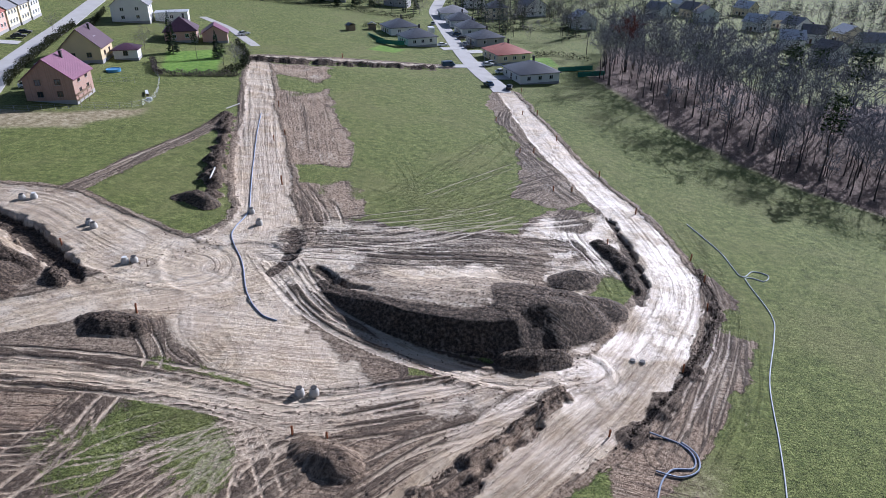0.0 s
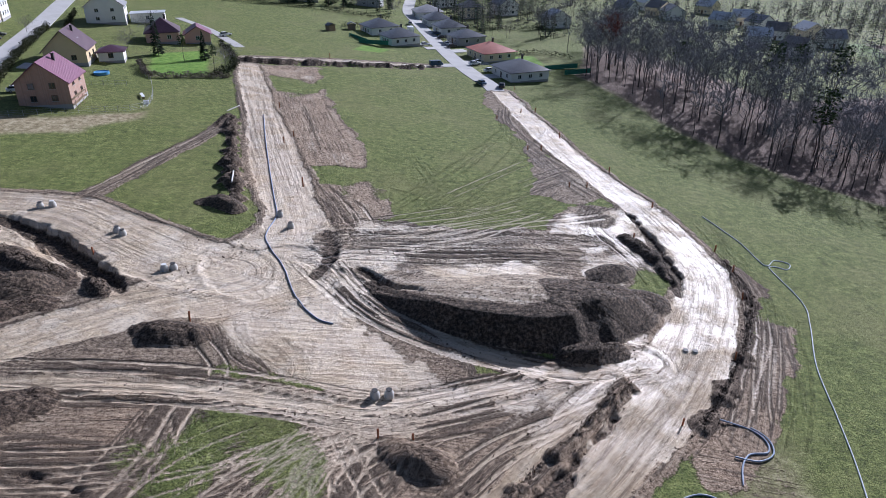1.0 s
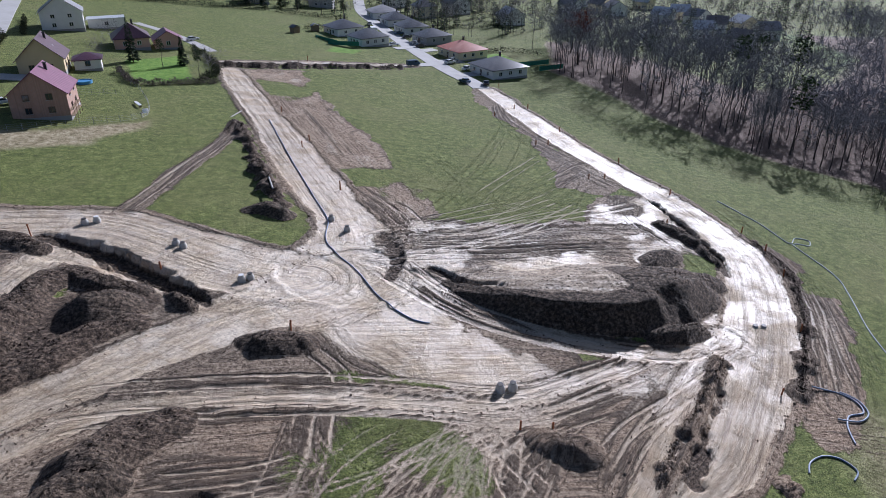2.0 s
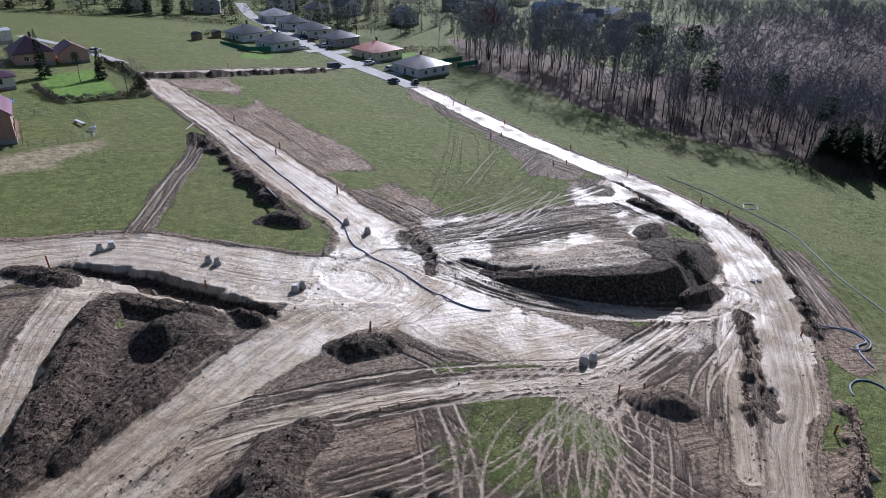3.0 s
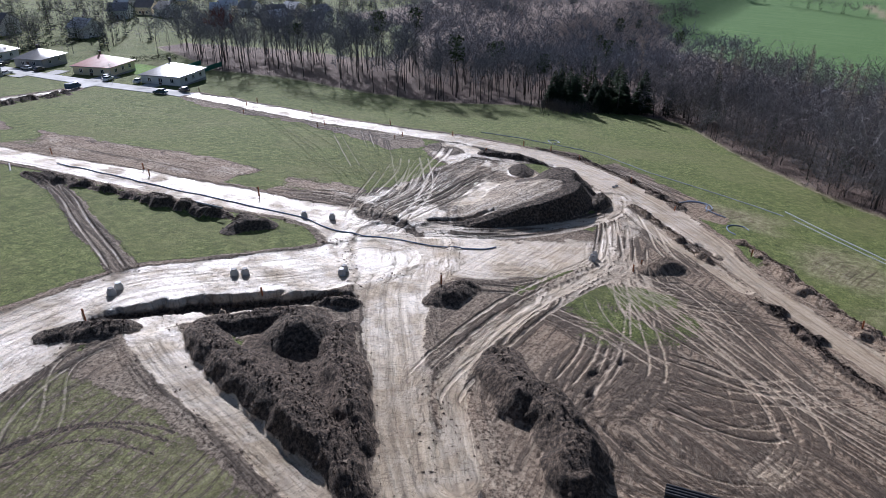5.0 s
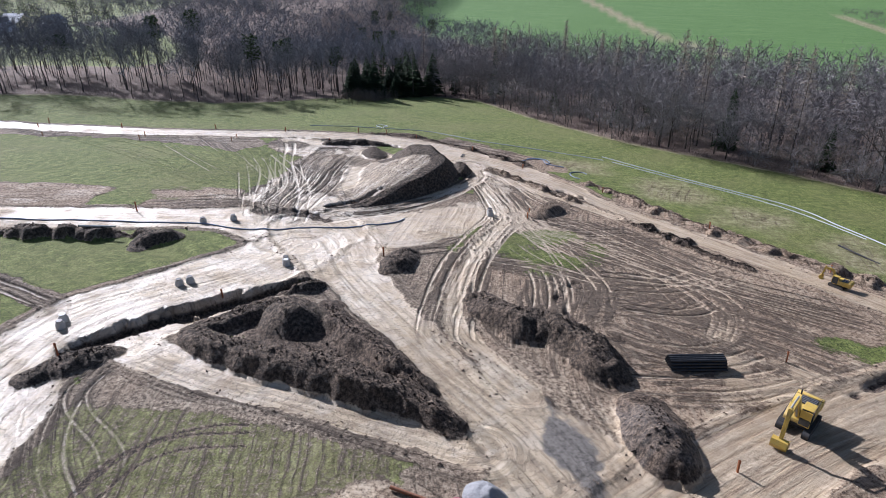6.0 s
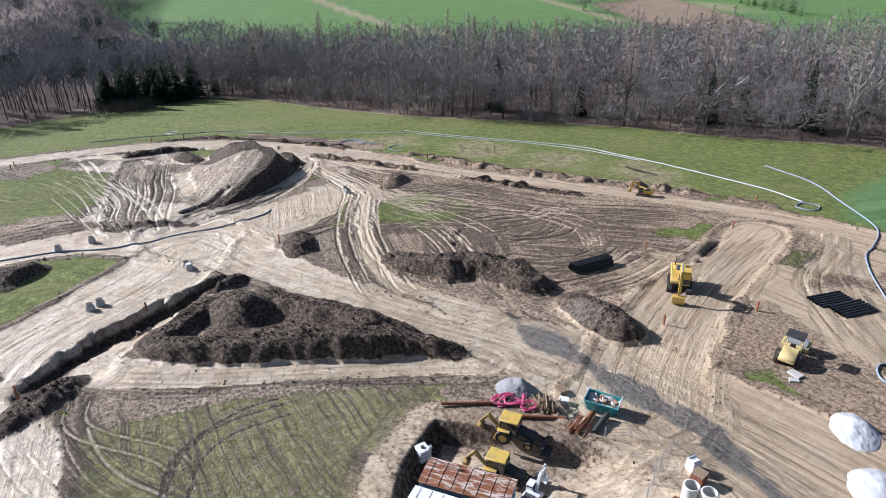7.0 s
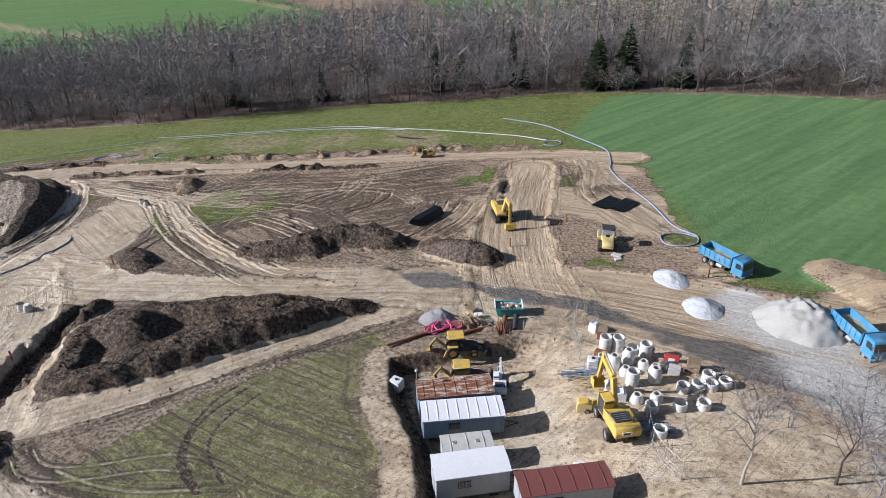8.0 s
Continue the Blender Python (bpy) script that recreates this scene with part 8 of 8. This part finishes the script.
hose([(-23.8, -23.6), (-36.3, -23.8), (-48, -20), (-59.8, -15.5), (-66, -9), (-68.4, -5.5), (-74, -1), (-83.7, 5.2), (-91.3, 11.1), (-96.0, 12.6), (-97, 15.5), (-94.7, 17.6), (-92.2, 15.6), (-93.5, 13), (-96, 12.8)], 0.10, "hose_blue", "long blue hose along the field's edge ending in a loop")
hose([(34.5, 40.2), (26, 31), (18.1, 21.8), (4.4, 5.6), (-6, 0), (-16.0, -4.9), (-36.2, -12.6), (-46, -14)], 0.085, "hose_white", "long pale blue hose across the meadow")
hose([(30, 38), (20, 26.5), (10, 14), (0, 5), (-12, -2)], 0.07, "hose_white", "second pale hose across the meadow")
hose([(-46, -14), (-48, -11), (-50.5, -12.5), (-48.5, -15), (-46, -13)], 0.10, "hose_blue", "loop of blue hose beside the road")
rng = np.random.default_rng(21)
pts = []
for k in range(46):
    a = k * 0.62
    pts.append((-88.3 + (0.75 + 0.3 * math.sin(k * 0.7)) * math.cos(a) - 0.006 * k, 53.6 - 0.02 * k + (1.25 + 0.35 * math.cos(k * 1.1)) * math.sin(a), gz(-88.3, 53.6) + 0.14 + 0.006 * k))
tagged(new("hose_coil", pipe_along(pts, 0.085, 7, M["plastic_pink"], "hose_coil")), "tangled coil of pink corrugated hose on the ground", "hose")
pts = []
for k in range(30):
    a = k * 0.62
    pts.append((-89.7 + (0.5 + 0.2 * math.sin(k)) * math.cos(a), 51.7 + (0.8 + 0.25 * math.cos(k * 1.3)) * math.sin(a), gz(-89.7, 51.7) + 0.14 + 0.006 * k))
tagged(new("hose_coil", pipe_along(pts, 0.08, 7, M["plastic_pink"], "hose_coil")), "smaller tangled coil of pink hose", "hose")


def gravel_heap(x, y, r, h, material, label, stretch=1.3, rz=0.0):
    bm = bmesh.new()
    bmesh.ops.create_grid(bm, x_segments=46, y_segments=46, size=1.0)
    ob = thing("gravel_heap", x, y, rz, label, "gravel heap")
    m = ob.matrix_basis
    for v in bm.verts:
        px, py = v.co.x * r * stretch * 1.15, v.co.y * r * 1.15
        d = math.hypot(v.co.x, v.co.y) * 1.15 + (0.10 if h > 0.5 else 0.45) * noise.noise(Vector((px, py, x)) * (0.8 if h > 0.5 else 0.35))
        w = m @ Vector((px, py, 0))
        zz = gz(w.x, w.y) - m.translation.z
        rise = h * (1 - min(1.0, max(0.0, d)) ** 1.5)
        rise = rise * (1 + 0.22 * noise.noise(Vector((px * 1.3, py * 1.3, y)))) + (0.06 * noise.noise(Vector((px, py, 0)) * 4) if rise > 0.05 else 0)
        v.co = (px, py, zz + (rise if d < 1 else -0.12))
    part("gravel", bm, M[material], ob)
    return ob


gravel_heap(-86.7, 51.8, 1.7, 1.2, "gravel_grey", "heap of grey crushed stone beside the road", 1.25, 50)
gravel_heap(-100.2, 26.0, 1.9, 0.75, "gravel_white", "heap of whitish gravel beside the road", 1.45, 150)
gravel_heap(-106.6, 29.8, 2.2, 0.95, "gravel_white", "heap of bluish white gravel", 1.25, 140)
gravel_heap(-115.6, 26.2, 4.2, 2.7, "gravel_sand", "large heap of pale crushed rock beside a lorry", 1.2, 160)

# odds and ends in the yard
for x, y, rz, mt, sz, nm, lb in (
    (-92.6, 62.3, 20, "white_plastic", (1.2, 1.1, 1.2), "water_tank", "white plastic water tank at the foot of the bank"),
    (-100.9, 42.0, 10, "white_plastic", (1.0, 0.9, 1.1), "big_bag", "white sand bag standing in the yard"),
    (-102.3, 42.4, 30, "rust", (1.0, 1.0, 1.0), "pallet_box", "rusty crate beside a white sand bag"),
    (-105.0, 47.6, 40, "white_plastic", (1.0, 1.0, 1.1), "water_tank", "white plastic tank beside concrete rings"),
    (-108.6, 49.6, 40, "white_plastic", (1.1, 1.0, 1.1), "big_bag", "white bag beside the wheeled excavator"),
    (-109.8, 50.0, 40, "white_sheet", (1.3, 1.0, 1.0), "big_bag", "bluish white bag beside the wheeled excavator"),
    (-110.0, 41.8, 30, "red", (1.4, 0.5, 0.7), "sign_board", "red and white painted board among pallets"),
    (-112.2, 41.6, 25, "wood", (1.2, 1.0, 1.1), "pallet_stack", "stack of wooden pallets beside the rings"),
    (-111.2, 43.2, 25, "concrete", (1.1, 0.9, 0.7), "crate", "grey crate beside wooden pallets"),
    (-111.9, 60.6, 57, "white_plastic", (1.0, 1.0, 1.0), "water_tank", "white plastic tank before a red-roofed cabin"),
    (-112.8, 59.2, 57, "white_plastic", (1.0, 1.0, 1.1), "water_tank", "white plastic tank before a red-roofed cabin"),
    (-108.2, 52.9, 40, "pale_yellow", (1.3, 0.8, 1.0), "generator", "bright yellow generator beside the excavator"),
    (-87.9, 47.8, 10, "wood", (1.2, 0.8, 0.3), "pallet", "grey wooden pallet leaning on the ground"),
    (-89.6, 48.2, 60, "white_plastic", (0.9, 0.7, 0.5), "sack", "pale sack among building waste"),
    (-104.4, 45.6, 20, "rust", (1.0, 0.8, 0.6), "scrap_bundle", "bundle of rusty iron beside concrete rings"),
    (-91.5, 24.8, 15, "concrete", (1.3, 0.8, 0.25), "slab_stack", "few concrete slabs lying on the earth"),
    (-92.3, 25.6, 60, "concrete", (0.9, 0.6, 0.2), "slab_stack", "few concrete slabs lying on the earth"),
):
    q = thing(nm, x, y, rz, lb, nm.replace("_", " "))
    part("body", box(sz, (0, 0, sz[2] / 2), 0.08 if "bag" in nm or "tank" in nm else 0.02, None, 0.9 if "bag" in nm else 1.0), M[mt], q)
    if "tank" in nm:
        part("cap", rod((0, 0, sz[2]), (0, 0, sz[2] + 0.1), 0.16, sides=12), M["dark_steel"], q)
        for zz in (0.25, 0.6, 0.95):
            part("cage_bar", box((sz[0] + 0.05, sz[1] + 0.05, 0.03), (0, 0, zz)), M["steel"], q)
    elif "bag" in nm:
        for sx in (-0.3, 0.3):
            part("strap", box((0.06, sz[1] * 0.8, 0.16), (sx, 0, sz[2] + 0.05), 0.01), M["white_sheet"], q)
    elif "pallet" in nm:
        for k in range(6):
            part("slat", box((0.16, sz[1] + 0.04, 0.03), (-sz[0] / 2 + 0.1 + k * (sz[0] - 0.2) / 5, 0, sz[2] + 0.02)), M["wood"], q)
    elif nm == "generator":
        part("hood", box((0.9, 0.82, 0.2), (0.1, 0, sz[2] + 0.08), 0.05), M["yellow"], q)
        for s in (-1, 1):
            wheel(q, -0.3, s * 0.45, 0.25, 0.27, 0.15)
    elif nm == "sign_board":
        part("panel", box((0.6, 0.53, 0.4), (0, 0, 0.35)), M["white_sheet"], q)
for x, y, rz, n, ln, mt, lb in ((-90.2, 50.0, -30, 60, 2.6, "wood", "heap of waste timber and branches"), (-93.6, 48.6, -50, 24, 3.0, "rust", "bundle of rusty rods and pipes"), (-104.9, 49.0, 52, 16, 5.0, "hose_blue", "bundle of long blue pipes on the ground"), (-106.4, 49.6, 52, 8, 4.0, "pale_yellow", "few long yellow boards beside blue pipes"), (-114.6, 51.5, 35, 24, 3.4, "hose_blue", "blue reinforcing mesh lying in the shadow"), (-110.4, 42.6, 70, 26, 1.8, "steel", "coil of bent grey wire beside pallets")):
    q = thing("scrap_heap", x, y, rz, lb, "scrap")
    rg = np.random.default_rng(n)
    for k in range(n):
        a, zz, off = rg.normal(0, 0.5 if mt == "wood" else 0.08), rg.uniform(0.05, 0.7 if mt == "wood" else 0.35), rg.normal(0, 0.7 if mt == "wood" else 0.35)
        l = ln * rg.uniform(0.4, 1.0)
        part("stick" if mt == "wood" else "rod", rod((-math.cos(a) * l / 2, off - math.sin(a) * l / 2, zz), (math.cos(a) * l / 2, off + math.sin(a) * l / 2, zz * rg.uniform(0.6, 1.2)), 0.045, sides=5), M[mt], q)
for x, y, rz, ln, r, lb in ((-87.9, 56.7, -103, 5.5, 0.16, "dark red steel pipe lying above the bank"), (-91.5, 51.5, -108, 5.0, 0.16, "dark red steel pipe beside pink hose"), (-93.8, 46.6, -50, 2.6, 0.28, "short dark pipe behind the skip"), (-92.9, 47.4, -50, 2.2, 0.26, "short rusty pipe behind the skip"), (-20.6, 2.0, 36, 7.0, 0.14, "long dark pipe lying beside the road"), (-43.2, 117.5, 98, 5.6, 0.16, "long grey pipe lying on the spoil bank"), (-52.2, 164, 66, 5.0, 0.14, "pale pipe lying beside the earth road")):
    q = thing("steel_pipe", x, y, rz, lb, "pipe", dz=0.05)
    bm = bmesh.new()
    add_rod(bm, (-ln / 2, 0, r), (ln / 2, 0, r), r, sides=12, caps=False)
    add_rod(bm, (-ln / 2, 0, r), (ln / 2, 0, r), r * 0.85, sides=12, caps=False)
    part("tube", bm, M["rust" if "red" in lb or "rusty" in lb else ("concrete" if "pale" in lb or "grey" in lb else "dark_steel")], q)
    part("collar", lathe([(r * 1.12, 0), (r * 1.12, 0.2), (r, 0.2)], 12), M["dark_steel"], q).matrix_basis = pose(ln / 2, 0, r, 0, 90, 0)
fence([(-97.6, 40.8), (-99.4, 43.6), (-102.6, 46.8), (-107, 50.6)], "temporary steel mesh fence beside stacked rings", 1.9, 2.2)
fence([(-95.2, 46.8), (-96, 44), (-97.4, 41.4)], "slack wire fence across the yard entrance", 1.2, 2.2)
fence([(-113, 50.6), (-116, 54), (-119.5, 55.4)], "steel mesh fence before the birch trees", 1.9, 2.0)
q = thing("camera_mast", -95.8, 62.3, 0, "thin white camera mast beside the bank", "mast")
part("pole", rod((0, 0, -0.2), (0, 0, 4.6), 0.05, 0.04, 8), M["steel"], q)
part("head", box((0.2, 0.3, 0.2), (0, 0, 4.3), 0.03), M["white_plastic"], q)
# pale trees at the yard's edge
tree_kind("birch0", bare_tree(301, 10.5, 3.4, 0.30, 10, 6, 5, 0.02, 8, 0.011, 0.6), "pale_trunk", "twig")
tree_kind("birch1", bare_tree(302, 9.5, 3.6, 0.22, 12, 6, 6, 0.02, 8, 0.011, 0.4), "trunk", "twig")
for x, y, s, t, key in ((-122.6, 52.6, 1.0, 30, "birch0"), (-127.4, 47.8, 0.95, 140, "birch1"), (-130.0, 44.5, 0.9, 250, "birch1"), (-130.5, 50.5, 0.85, 80, "birch0")):
    plant("birch_tree", key, x, y, s, t, "leafless birch with a pale thin trunk at the yard's edge" if key == "birch0" else "leafless thin tree at the yard's edge", "tree")

# clods and stones on heaps and road edges
rng = np.random.default_rng(33)
clods, stones = Geo(), Geo()


def clod(geo, x, y, r):
    z = gz(x, y)
    p = rng.normal(size=(6, 3))
    p /= np.linalg.norm(p, axis=1)[:, None]
    base = np.array([[1, 0, 0], [-0.5, 0.87, 0], [-0.5, -0.87, 0], [0.1, 0.1, 1], [0.1, 0, -0.6]]) + 0.35 * rng.normal(size=(5, 3))
    geo.add(list(base * r * (1, 1, 0.8) + np.array([x, y, z + 0.25 * r])), [(0, 1, 3), (1, 2, 3), (2, 0, 3), (1, 0, 4), (2, 1, 4), (0, 2, 4)])


for pts, rough, dark, red in SPOIL:
    line = curve_points(pts, 0.6)
    for _ in range(int(len(line) * (8 + 22 * rough))):
        q = line[rng.integers(0, len(line))]
        off = rng.normal(0, 0.5) * q[3]
        a = rng.uniform(0, 2 * math.pi)
        clod(clods if dark > 0.5 else stones, q[0] + math.cos(a) * off, q[1] + math.sin(a) * off, abs(rng.normal(0, 0.06)) + 0.03)
for road, _ in ROADS:
    line = curve_points(road, 1.0)
    for k in range(len(line) * 7):
        i = int(rng.integers(0, len(line) - 1))
        d = line[i + 1][:2] - line[i][:2]
        d /= max(np.hypot(*d), 1e-6)
        s = rng.choice((-1, 1)) * (line[i][2] + rng.normal(0.4, 0.7))
        clod(stones, line[i][0] - d[1] * s, line[i][1] + d[0] * s, abs(rng.normal(0, 0.06)) + 0.04)
tagged(new("soil_clods", clods.mesh("soil_clods", M["soil_pile"])), "dark crumbly clods on the spoil heaps", "clods", kind="stuff")
tagged(new("earth_clods", stones.mesh("earth_clods", M["earth_clod"])), "brown clods and stones along the road edges", "clods", kind="stuff")
